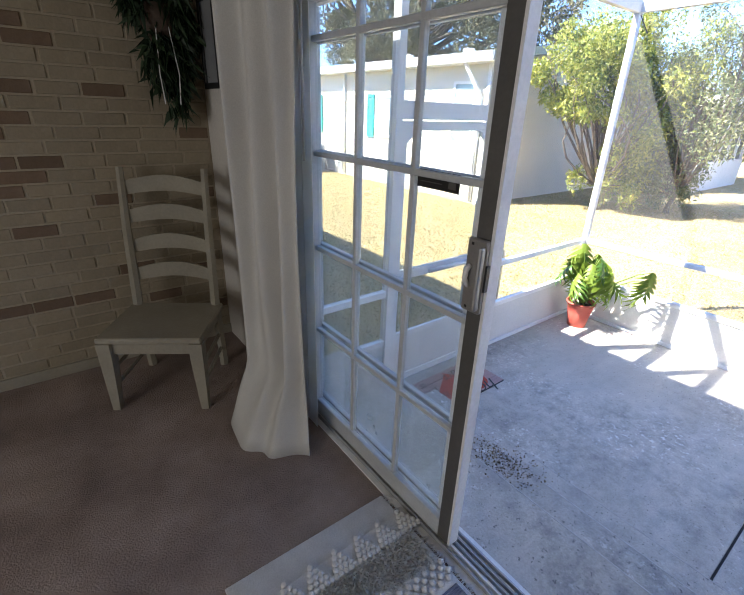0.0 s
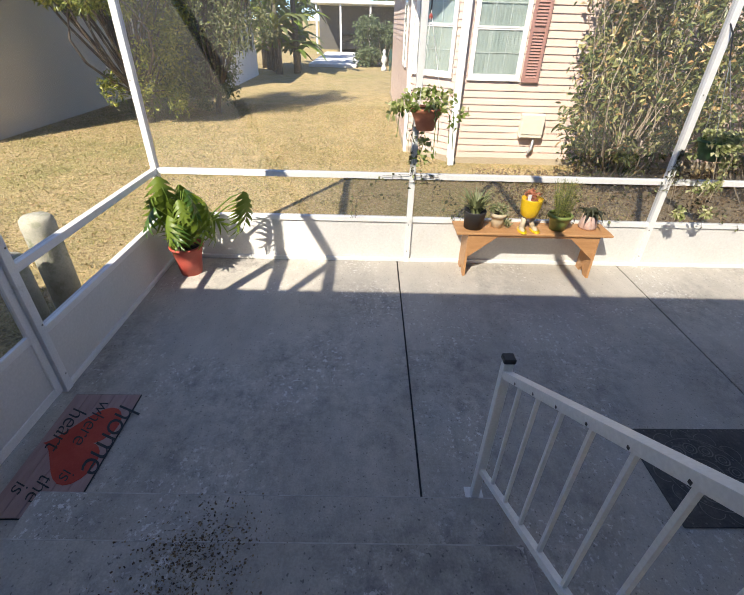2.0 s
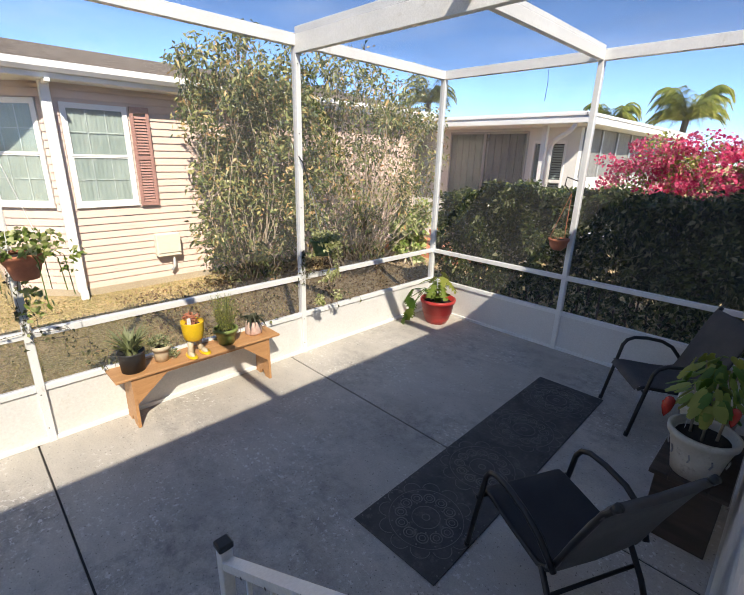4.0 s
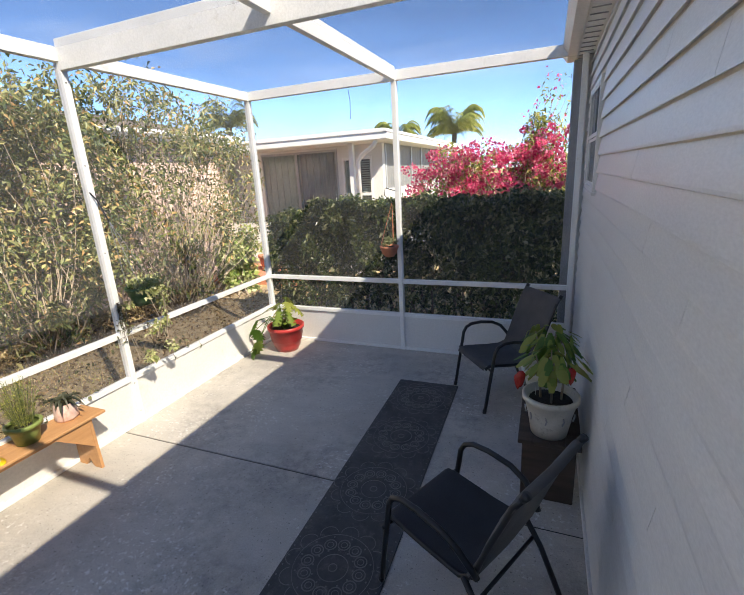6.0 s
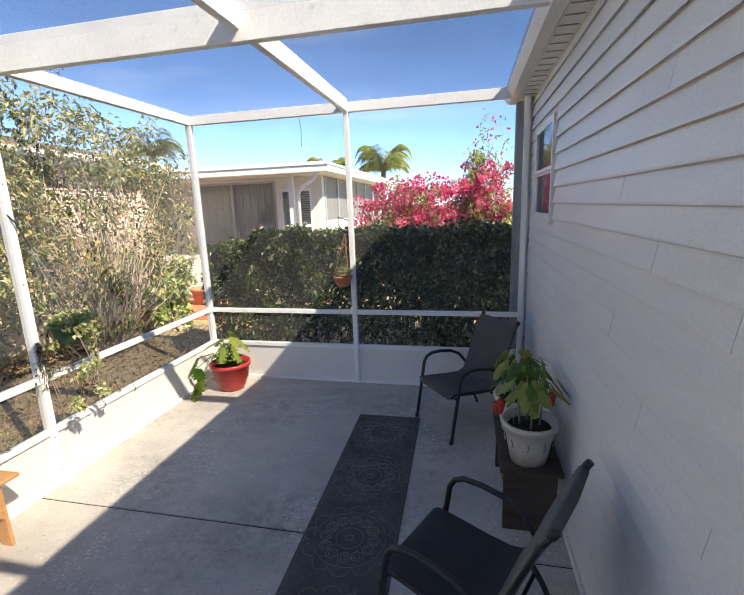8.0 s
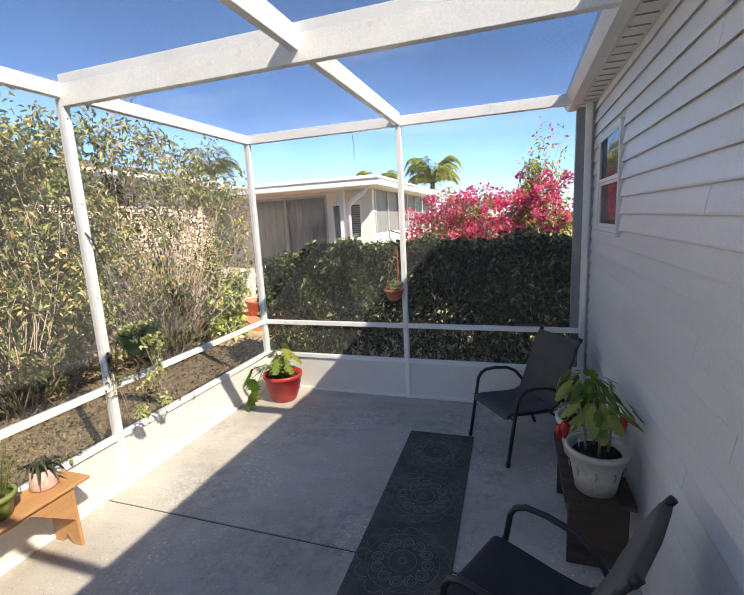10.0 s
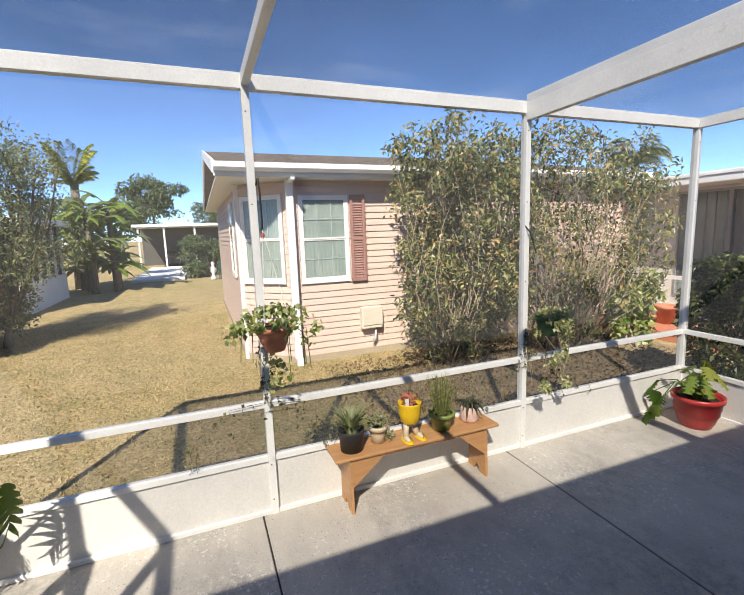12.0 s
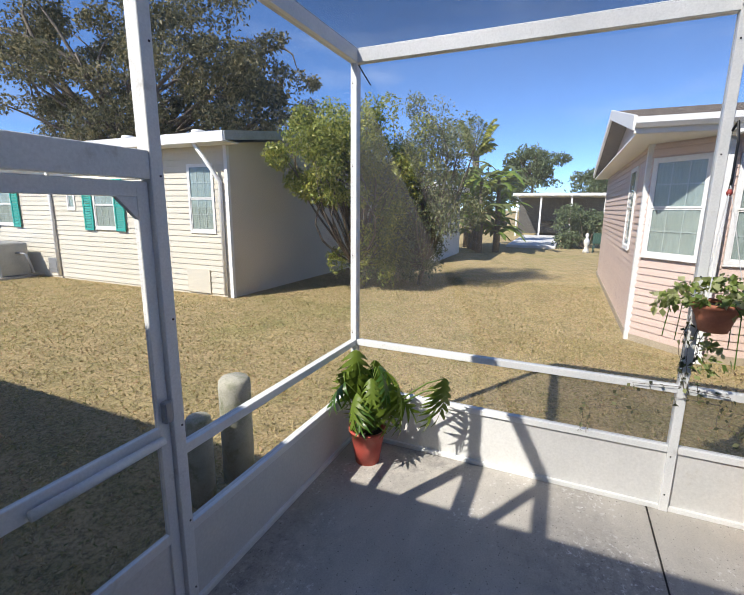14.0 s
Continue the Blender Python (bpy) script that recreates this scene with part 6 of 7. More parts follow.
for k, (tx, ty, tz) in enumerate(((0.25, 0.28, 0.34), (0.18, 0.36, 0.22), (0.3, 0.2, 0.42), (0.24, 0.36, 0.12))):
    part("stem", tube([(0, 0, 0.30), (tx * 0.5, ty * 0.5, 0.46), (tx, ty, tz)], [0.007, 0.006, 0.004], 6), LEAF_POT, p2, smooth=True)
    part("leaf", mesh_of("leaf", lobed_leaf(0.22, 0.2, 5, 0.45), LEAF_POT if k != 1 else LEAF_BRIGHT, True), LEAF_POT, p2, m=Matrix.Translation((tx, ty, tz)) @ Matrix.Rotation(radians(200 + 40 * k), 4, "Z") @ Matrix.Rotation(radians(-55), 4, "X"))

# low dark wooden stand with two pots by the wall
stand = thing("plant_stand", "low dark weathered wooden plant stand", "plant stand", (2.44, -1.03, 0))
for i in range(4):
    part("top_board", boxes(((-0.185 + i * 0.093, -0.40, 0.425), (-0.0935 + i * 0.093, 0.40, 0.455)), bevel=0.004), DARK_WOOD, stand)
for sy in (-0.36, 0.32):
    part("leg_panel", boxes(((-0.16, sy, 0.0), (0.16, sy + 0.035, 0.425)), bevel=0.004), DARK_WOOD, stand)
part("apron", boxes(((0.13, -0.33, 0.26), (0.155, 0.32, 0.42)), bevel=0.003), DARK_WOOD, stand)
POT_WHITE = surface("stained_white_plastic", (0.58, 0.55, 0.48), (0.70, 0.67, 0.60), 5, 60, 0.5, 0.08, dirt=(0.25, 0.22, 0.17), dirt_at=0.64, dirt_scale=10)
PEPPER = surface("red_pepper_skin", (0.45, 0.02, 0.015), (0.55, 0.05, 0.03), 6, 60, 0.25, 0.03)
for k, (wx, y) in enumerate(((2.445, -0.78), (2.47, -1.16))):
    wp = thing("potted_plant", "pepper plant with red fruit in stained white pot" if k == 0 else "pepper plant in pale pot behind another", "potted plant", (wx, y, 0.455))
    part("pot", pot_body(0.11, 0.158, 0.27, 0.035), POT_WHITE, wp, smooth=True)
    for j in range(9):
        a = j * 2 * math.pi / 9
        part("painted_mark", tube([(0.142 * math.cos(a), 0.142 * math.sin(a), 0.12), (0.147 * math.cos(a + 0.05), 0.147 * math.sin(a + 0.05), 0.145), (0.15 * math.cos(a), 0.15 * math.sin(a), 0.17)], 0.005, 5), GREY_METAL, wp)
    soil_in(wp, 0.145, 0.225)
    for j in range(4):
        a = j * 1.6 + k
        part("stem", tube([(0.06 * math.cos(a), 0.06 * math.sin(a), 0.22), (0.07 * math.cos(a), 0.07 * math.sin(a), 0.40), (0.10 * math.cos(a), 0.10 * math.sin(a), 0.52)], [0.008, 0.007, 0.004], 6), TWIG, wp, smooth=True)
    me = [mesh_of("leaf", lobed_leaf(0.11 * q, 0.046 * q, 4, 0.0), m, True) for q, m in ((1.0, LEAF_POT), (0.8, LEAF_BRIGHT), (1.15, LEAF_TREE))]
    for j in range(62):
        a, rad, h = rr.random() * 6.28, 0.04 + 0.13 * rr.random(), 0.46 + 0.11 * rr.random()
        part("leaf", me[j % 3], LEAF_POT, wp, m=Matrix.Translation((rad * math.cos(a), rad * math.sin(a), h)) @ Matrix.Rotation(a - 1.57, 4, "Z") @ Matrix.Rotation(radians(-rr.uniform(15, 70)), 4, "X"))
    if k == 0:
        for (x, yy, z) in ((-0.10, 0.10, 0.47), (0.20, -0.02, 0.34), (0.18, 0.06, 0.40)):
            part("pepper", lathe([(0, -0.085), (0.014, -0.06), (0.024, -0.02), (0.026, 0.01), (0.015, 0.025), (0, 0.026)], 12), PEPPER, wp, "glossy red pepper", True, m=Matrix.Translation((x, yy, z)))
        part("plant_tag", boxes(((0.09, -0.05, 0.225), (0.093, -0.025, 0.28))), TRIM, wp)

# bench with five pots against the screen
bench = thing("bench", "orange stained wooden plank bench", "bench", (5.815, 0.60, 0))
part("seat", boxes(((-0.135, -0.72, 0.43), (0.15, 0.72, 0.452)), bevel=0.004), WOOD, bench)
for sy in (-1, 1):
    bm = prism([(-0.125, 0.0), (-0.045, 0.0), (0.0, 0.07), (0.045, 0.0), (0.125, 0.0), (0.115, 0.43), (-0.115, 0.43)], -0.011, 0.011, axis="y")
    part("leg_board", bm, WOOD, bench, m=Matrix.Translation((0, sy * 0.60, 0)))
    part("gusset", prism([(sy * 0.589, 0.429), (sy * 0.34, 0.429), (sy * 0.34, 0.405), (sy * 0.589, 0.20)], -0.115, -0.095, axis="x"), WOOD, bench)
part("apron", boxes(((-0.113, -0.34, 0.405), (-0.097, 0.34, 0.429))), WOOD, bench)
BZ = 0.452
BLACKPOT = surface("matte_black_plastic", (0.02, 0.02, 0.021), (0.04, 0.04, 0.04), 5, 60, 0.55, 0.06)
CREAMPOT = surface("cream_glazed_clay", (0.60, 0.50, 0.35), (0.70, 0.60, 0.44), 5, 60, 0.45, 0.06)
YELLOW = surface("sunny_yellow_glaze", (0.78, 0.48, 0.02), (0.84, 0.56, 0.03), 4, 60, 0.3, 0.03)
OLIVE = surface("olive_green_glaze", (0.20, 0.26, 0.07), (0.27, 0.33, 0.10), 4, 60, 0.35, 0.04)
BLUSH = surface("blush_patterned_clay", (0.58, 0.36, 0.30), (0.72, 0.56, 0.50), 30, 70, 0.6, 0.06)


def blades(parent, r, n, h, spread, mat, z, w=0.02, curl=0.5, r0=0.05):
    """Pointed strap leaves from one heart."""
    for i in range(n):
        a = 2.4 * i + r.normal() * 0.2
        ln = h * (0.6 + 0.5 * r.random())
        sp = spread * (0.3 + 0.8 * r.random())
        way, side = Vector((math.cos(a), math.sin(a), 0)), Vector((-math.sin(a), math.cos(a), 0))
        bm = bmesh.new()
        rows = []
        for k in range(5):
            f = k / 4
            c = way * (r0 * r.random() * (1 - f) + sp * f ** 1.3) + Vector((0, 0, z + ln * (f - curl * f * f)))
            ww = w * (1 - f) ** 0.7 * 0.5 + 0.0006
            rows.append((bm.verts.new(c + side * ww), bm.verts.new(c - Vector((0, 0, ww * 0.5))), bm.verts.new(c - side * ww)))
        for p, q in zip(rows, rows[1:]):
            bm.faces.new((p[0], p[1], q[1], q[0]))
            bm.faces.new((p[1], p[2], q[2], q[1]))
        part("leaf", bm, mat, parent, smooth=True)


q1 = thing("potted_plant", "spiky succulent in black plastic pot on bench", "potted plant", (5.82, 1.15, BZ))
part("pot", lathe([(0, 0), (0.086, 0.0), (0.098, 0.15), (0.102, 0.165), (0.094, 0.165), (0.088, 0.14), (0, 0.14)], 32), BLACKPOT, q1, smooth=True)
soil_in(q1, 0.085, 0.13)
blades(q1, rr, 60, 0.29, 0.20, LEAF_ALOE, 0.14, 0.026, 0.30)
blades(q1, rr, 24, 0.24, 0.20, LEAF_VINE, 0.14, 0.03, 0.45)
q2 = thing("potted_plant", "trailing succulent in small cream pot on bench", "potted plant", (5.85, 0.92, BZ))
part("pot", pot_body(0.055, 0.064, 0.135, 0.035), CREAMPOT, q2, smooth=True)
soil_in(q2, 0.055, 0.112)
pts = np.concatenate([blob_points(rr, 240, (0, 0, 0.165), (0.085, 0.085, 0.05)), blob_points(rr, 90, (-0.03, -0.085, 0.06), (0.035, 0.04, 0.06))])
part("foliage", leaves_mesh("foliage", pts, 0.03 * np.ones(len(pts)), LEAF_ALOE, rr, 0.0, slim=0.5), LEAF_ALOE, q2)
q3 = thing("potted_plant", "yellow planter standing on two ceramic sandals", "potted plant", (5.80, 0.66, BZ))
part("pot", lathe([(0.0, 0.125), (0.055, 0.125), (0.076, 0.145), (0.088, 0.21), (0.093, 0.285), (0.095, 0.298), (0.088, 0.298), (0.084, 0.262), (0.0, 0.262)], 30), YELLOW, q3, smooth=True)
soil_in(q3, 0.075, 0.262)
for dx, dy in ((-0.03, 0.045), (-0.015, -0.06)):
    part("support", tube([(dx + 0.03, dy * 0.7, 0.13), (dx + 0.03, dy * 0.8, 0.06), (dx + 0.015, dy, 0.02)], [0.028, 0.023, 0.028], 10), CREAMPOT, q3, smooth=True)
    part("sandal_sole", lathe([(0, 0), (0.03, 0.0), (0.032, 0.008), (0.0, 0.010)], 16, 1.0), YELLOW, q3, smooth=True, m=Matrix.Translation((dx - 0.02, dy * 1.15, 0)) @ Matrix.Diagonal((2.8, 1.3, 1.2, 1)))
    part("ceramic_foot", lathe([(0, 0.010), (0.024, 0.010), (0.026, 0.018), (0.015, 0.032), (0, 0.036)], 14), CREAMPOT, q3, smooth=True, m=Matrix.Translation((dx - 0.015, dy * 1.15, 0)) @ Matrix.Diagonal((2.1, 1.0, 1.0, 1)))
pts = blob_points(rr, 90, (0, 0, 0.295), (0.065, 0.065, 0.055))
part("dry_leaves", leaves_mesh("dry_leaves", pts, 0.045 * np.ones(90), TERRACOTTA, rr, 0.0, (0, 0, 0.8), slim=0.5), TERRACOTTA, q3, "withered orange-brown leaves")
part("plant_tag", boxes(((-0.05, 0.03, 0.26), (-0.047, 0.06, 0.345))), TRIM, q3)
for k in range(3):
    part("dry_stem", tube([(0.02, 0.01, 0.23), (0.03 + 0.01 * k, -0.01 * k, 0.33), (0.02 + 0.015 * k, -0.02 * k, 0.39 + 0.01 * k)], 0.003, 5), BARK, q3)
q4 = thing("potted_plant", "feathery green herb in olive pot on bench", "potted plant", (5.82, 0.36, BZ))
part("pot", pot_body(0.07, 0.10, 0.15, 0.03), OLIVE, q4, smooth=True)
soil_in(q4, 0.08, 0.12)
bm = bmesh.new()
tips = []
for k in range(60):
    a, d, h = rr.random() * 6.28, 0.14 * rr.random() ** 0.6, 0.18 + 0.15 * rr.random()
    tp = Vector((math.cos(a) * d, math.sin(a) * d, 0.13 + h))
    b0 = Vector((math.cos(a) * d * 0.4, math.sin(a) * d * 0.4, 0.12))
    tube([b0, b0.lerp(tp, 0.6) + Vector((0, 0, 0.01)), tp], 0.0015, 4, bm)
    tips += [b0.lerp(tp, u) for u in rr.random(22)]
part("grassy_tuft", bm, LEAF_TREE_GREY, q4)
part("foliage", leaves_mesh("foliage", np.array([tuple(v) for v in tips]), 0.022 * np.ones(len(tips)), LEAF_TREE, rr, 0.0, (0, 0, 0.7), slim=0.16), LEAF_TREE, q4)
LEAF_DUSK = leaf_material("dusky_olive_leaves", [(0.0, (0.05, 0.055, 0.035)), (1.0, (0.12, 0.125, 0.07))], 0.5, 0.15)
q5 = thing("potted_plant", "drooping dark plant in blush patterned pot on bench", "potted plant", (5.86, 0.06, BZ))
part("pot", lathe([(0, 0), (0.072, 0), (0.082, 0.02), (0.066, 0.125), (0.06, 0.13), (0.055, 0.11), (0, 0.11)], 26), BLUSH, q5, smooth=True)
soil_in(q5, 0.045, 0.092)
blades(q5, rr, 34, 0.30, 0.20, LEAF_DUSK, 0.11, 0.034, 1.0)

solo("loose_wire", tube([(4.62, -2.84, 3.02), (4.60, -2.83, 2.90), (4.61, -2.83, 2.72)], 0.003, 5), BLACK, "thin dark wire dangling from the roof beam", "wire")
solo("zip_tie", tube([(5.93, 4.02, 3.02), (5.90, 3.96, 2.94), (5.88, 3.90, 2.86)], 0.005, 5), BLACK, "black cable tie at the corner post", "cable tie")

# hanging baskets
def hanger(parent, top, rim, z, n=3, mat=GREY_METAL, r=0.0022):
    for k in range(n):
        a = 2 * math.pi * k / n + 0.4
        part("wire", tube([top, (rim * math.cos(a), rim * math.sin(a), z)], r, 5), mat, parent)


h1 = thing("hanging_basket", "ivy in terracotta hanging basket on the screen post", "hanging basket", (5.80, 1.68, 1.31))
part("pot", pot_body(0.07, 0.122, 0.17, 0.03), TERRACOTTA, h1, smooth=True)
soil_in(h1, 0.11, 0.145)
hanger(h1, (0.05, 0.02, 0.82), 0.122, 0.165, 3, TRIM)
part("hook", tube([(0.15, 0.03, 1.12), (0.10, 0.02, 1.16), (0.05, 0.02, 1.05), (0.045, 0.02, 0.86), (0.06, 0.02, 0.80)], 0.007, 6), BLACK, h1, "black iron hook")
part("tie", lathe([(0, 0), (0.011, 0.006), (0.015, 0.02), (0.008, 0.038), (0, 0.04)], 10), RED_DULL, h1, "small red ornament", True, m=Matrix.Translation((0.05, 0.02, 0.76)))
pts = np.concatenate([blob_points(rr, 300, (0, 0, 0.22), (0.21, 0.22, 0.10)), blob_points(rr, 90, (0.0, 0.22, 0.18), (0.1, 0.12, 0.09)), blob_points(rr, 40, (0.0, -0.26, 0.10), (0.05, 0.12, 0.14)), blob_points(rr, 50, (0.02, -0.02, -0.18), (0.06, 0.08, 0.18))])
part("foliage", leaves_mesh("foliage", pts, 0.05 * (0.6 + 0.6 * rr.random(len(pts))), LEAF_IVY, rr, 0.2, slim=0.75), LEAF_IVY, h1)
for k in range(6):
    a = rr.random() * 6.28
    part("trailing_stem", tube([(0.12 * math.cos(a), 0.12 * math.sin(a), 0.2), (0.22 * math.cos(a), 0.22 * math.sin(a), 0.14), (0.24 * math.cos(a), 0.24 * math.sin(a), -0.15 * rr.random())], 0.003, 5), LEAF_POT, h1)
h2 = thing("hanging_basket", "small succulent in terracotta pot hung on the post", "hanging basket", (4.19, -2.75, 1.18))
part("pot", lathe([(0, 0), (0.05, 0.01), (0.085, 0.05), (0.10, 0.11), (0.108, 0.11), (0.11, 0.135), (0.095, 0.135), (0.085, 0.115), (0, 0.115)], 26), TERRACOTTA, h2, smooth=True)
soil_in(h2, 0.085, 0.118)
hanger(h2, (-0.04, -0.04, 0.62), 0.10, 0.125, 3, TERRACOTTA, 0.003)
part("hook", tube([(-0.07, -0.08, 0.74), (0.02, 0.0, 0.78), (0.02, 0.02, 0.70), (-0.04, -0.04, 0.61)], 0.006, 6), BLACK, h2)
pts = blob_points(rr, 220, (0, 0, 0.17), (0.10, 0.10, 0.05))
part("foliage", leaves_mesh("foliage", pts, 0.035 * np.ones(220), LEAF_ALOE, rr, 0.0, (0, 0, 0.5), slim=0.4), LEAF_ALOE, h2)
h3 = thing("hanging_basket", "variegated vine in green pot hung on the screen post", "hanging basket", (5.83, -0.78, 1.12))
GREEN_POT = surface("dark_green_plastic", (0.015, 0.065, 0.02), (0.025, 0.095, 0.03), 4, 60, 0.4, 0.04)
part("pot", pot_body(0.09, 0.12, 0.16, 0.025), GREEN_POT, h3, smooth=True)
soil_in(h3, 0.11, 0.14)
hanger(h3, (0.02, 0.15, 0.75), 0.12, 0.15)
part("hook", tube([(0.12, 0.19, 0.98), (0.08, 0.17, 0.92), (0.02, 0.15, 0.74)], 0.006, 6), BLACK, h3)
pts = np.concatenate([blob_points(rr, 420, (0, 0, 0.19), (0.2, 0.2, 0.07)), blob_points(rr, 170, (-0.14, 0.0, 0.13), (0.05, 0.18, 0.07)), blob_points(rr, 130, (-0.02, -0.17, 0.02), (0.10, 0.07, 0.18)), blob_points(rr, 130, (-0.08, -0.03, -0.22), (0.06, 0.16, 0.07)), blob_points(rr, 70, (-0.1, 0.12, -0.45), (0.04, 0.07, 0.05)), blob_points(rr, 40, (-0.1, -0.12, -0.42), (0.03, 0.05, 0.10)), blob_points(rr, 25, (-0.05, 0.19, 0.04), (0.03, 0.04, 0.04))])
part("foliage", leaves_mesh("foliage", pts, 0.042 * (0.6 + 0.6 * rr.random(len(pts))), LEAF_VINE, rr, 0.2, slim=0.7), LEAF_VINE, h3)
for k in range(12):
    a = rr.random() * 6.28
    e = -0.55 * rr.random()
    part("trailing_stem", tube([(0.1 * math.cos(a), 0.1 * math.sin(a), 0.17), (0.17 * math.cos(a), 0.17 * math.sin(a), 0.05), (0.17 * math.cos(a + 0.3), 0.16 * math.sin(a + 0.3), e * 0.5), (0.14 * math.cos(a), 0.14 * math.sin(a), e)], 0.003, 5), TWIG, h3)

VINE_DRY = leaf_material("dried_vine_leaves", [(0.0, (0.05, 0.055, 0.03)), (0.6, (0.13, 0.13, 0.07)), (1.0, (0.30, 0.32, 0.14))], 0.8, 0.1)
for owner, py, z0, reach in ((h1, 1.735, 1.31, 0.45), (h3, -0.61, 1.12, 0.75)):
    o = owner.location
    bm, at = bmesh.new(), []
    for k in range(5):
        x, y, z = XS - 0.046, py + 0.02 * rr.normal(), z0 + 0.05
        run = [(x - o.x, y - o.y, z - o.z)]
        side = 1 if k % 2 else -1
        while z > 0.50 and len(run) < 26:
            if z < RAIL_H + 0.06 and rr.random() < 0.55 and abs(y - py) < reach:
                y += side * (0.05 + 0.05 * rr.random())
                z -= 0.006
            else:
                y += 0.012 * rr.normal()
                z -= 0.04 + 0.02 * rr.random()
            on_rail = abs(z - RAIL_H) < 0.05 or abs(z - KICK_H) < 0.03 or abs(y - py) < 0.03
            run.append(((x if on_rail else XS - 0.034) - o.x, y - o.y, z - o.z))
            if rr.random() < 0.75:
                at.append(run[-1])
        tube(run, 0.002, 4, bm)
    part("creeper", bm, BARK, owner, "thin dried vine clinging to the post")
    at = np.repeat(np.array(at), 2, axis=0) + 0.008 * rr.normal(size=(2 * len(at), 3)) * np.array([0.3, 1, 1])
    part("creeper_leaves", leaves_mesh("creeper_leaves", at, 0.030 * (0.5 + rr.random(len(at))), VINE_DRY, rr, 0.2, slim=0.7), VINE_DRY, owner)

# ---- things in the room ----
chair = thing("ladder_back_chair", "cream painted wooden ladder-back chair in the corner", "chair", (1.575, 4.22, 0.55), -33)
part("seat", boxes(((-0.27, -0.25, 0.42), (0.27, 0.22, 0.455)), bevel=0.008), CHAIR_PAINT, chair)
part("apron", boxes(((-0.24, -0.225, 0.35), (0.24, -0.205, 0.42)), ((-0.24, 0.17, 0.35), (0.24, 0.19, 0.42)), ((-0.24, -0.21, 0.35), (-0.22, 0.18, 0.42)), ((0.22, -0.21, 0.35), (0.24, 0.18, 0.42))), CHAIR_PAINT, chair)
for sx in (-1, 1):
    part("front_leg", tube([(sx * 0.235, -0.215, 0.42), (sx * 0.235, -0.215, 0.30), (sx * 0.24, -0.225, 0.0)], [0.05, 0.046, 0.028], 4), CHAIR_PAINT, chair)
    part("back_post", tube([(sx * 0.23, 0.24, 0.0), (sx * 0.23, 0.20, 0.45), (sx * 0.23, 0.24, 0.9), (sx * 0.23, 0.29, 1.25)], [0.028, 0.03, 0.026, 0.02], 6), CHAIR_PAINT, chair)
for k, z in enumerate((0.60, 0.77, 0.94, 1.10)):
    n = 10
    bm = bmesh.new()
    rows = []
    for i in range(n + 1):
        f = i / n
        x = -0.22 + 0.44 * f
        arch = 0.035 * math.sin(math.pi * f)
        y = 0.205 + (z - 0.45) * 0.11 + 0.03 * math.sin(math.pi * f)
        rows.append([bm.verts.new((x, y, z + arch * 0.6)), bm.verts.new((x, y, z + 0.075 + arch)), bm.verts.new((x, y + 0.014, z + 0.075 + arch)), bm.verts.new((x, y + 0.014, z + arch * 0.6))])
    for p, q in zip(rows, rows[1:]):
        for j in range(4):
            bm.faces.new((p[j], p[(j + 1) % 4], q[(j + 1) % 4], q[j]))
    part("back_slat", bm, CHAIR_PAINT, chair)
for z in (0.14, 0.24):
    part("stretcher", tube([(-0.235, -0.215, z), (-0.23, 0.225, z)], 0.012, 6), CHAIR_PAINT, chair)
    part("stretcher", tube([(0.235, -0.215, z), (0.23, 0.225, z)], 0.012, 6), CHAIR_PAINT, chair)


def curtain_panel(name, label, p, q, z0, z1, waves, depth):
    """A gathered curtain hung along the line p to q, which pools on the floor."""
    bm = bmesh.new()
    nu, nv = 110, 40
    p, q = Vector(p), Vector(q)
    side = (q - p).normalized()
    out = Vector((side.y, -side.x))
    grid = []
    for j in range(nv + 1):
        f = j / nv
        row = []
        for i in range(nu + 1):
            u = i / nu
            ph = waves * 2 * math.pi * u
            w = depth * math.sin(ph + 0.9 * math.sin(2.2 * f + u * 5)) * (0.75 + 0.25 * math.sin(u * 9 + 2)) + 0.012 * math.sin(11 * u + 6 * f)
            z = z1 + (z0 - z1) * f
            c = p.lerp(q, u + 0.02 * math.sin(5 * f + 3 * u))
            k = max(0.0, (f - 0.86) / 0.14)
            if k:
                w = w * (1 - 0.55 * k) + (0.07 + 0.16 * math.sin(math.pi * u ** 0.9)) * k
                z += 0.05 * math.sin(math.pi * min(1.0, k * 1.15)) * (0.6 + 0.4 * math.sin(ph * 0.6 + 1.0)) * (0.4 + u)
                c = c + side * 0.16 * k * (u - 0.5)
            c = c + out * w
            row.append(bm.verts.new((c.x, c.y, z)))
        grid.append(row)
    for a, b in zip(grid, grid[1:]):
        for i in range(nu):
            bm.faces.new((a[i], a[i + 1], b[i + 1], b[i]))
    ob = solo(name, bm, CURTAIN, label, "curtain", smooth=True)
    sm = ob.modifiers.new("cloth", "SOLIDIFY")
    sm.thickness = 0.003
    return ob


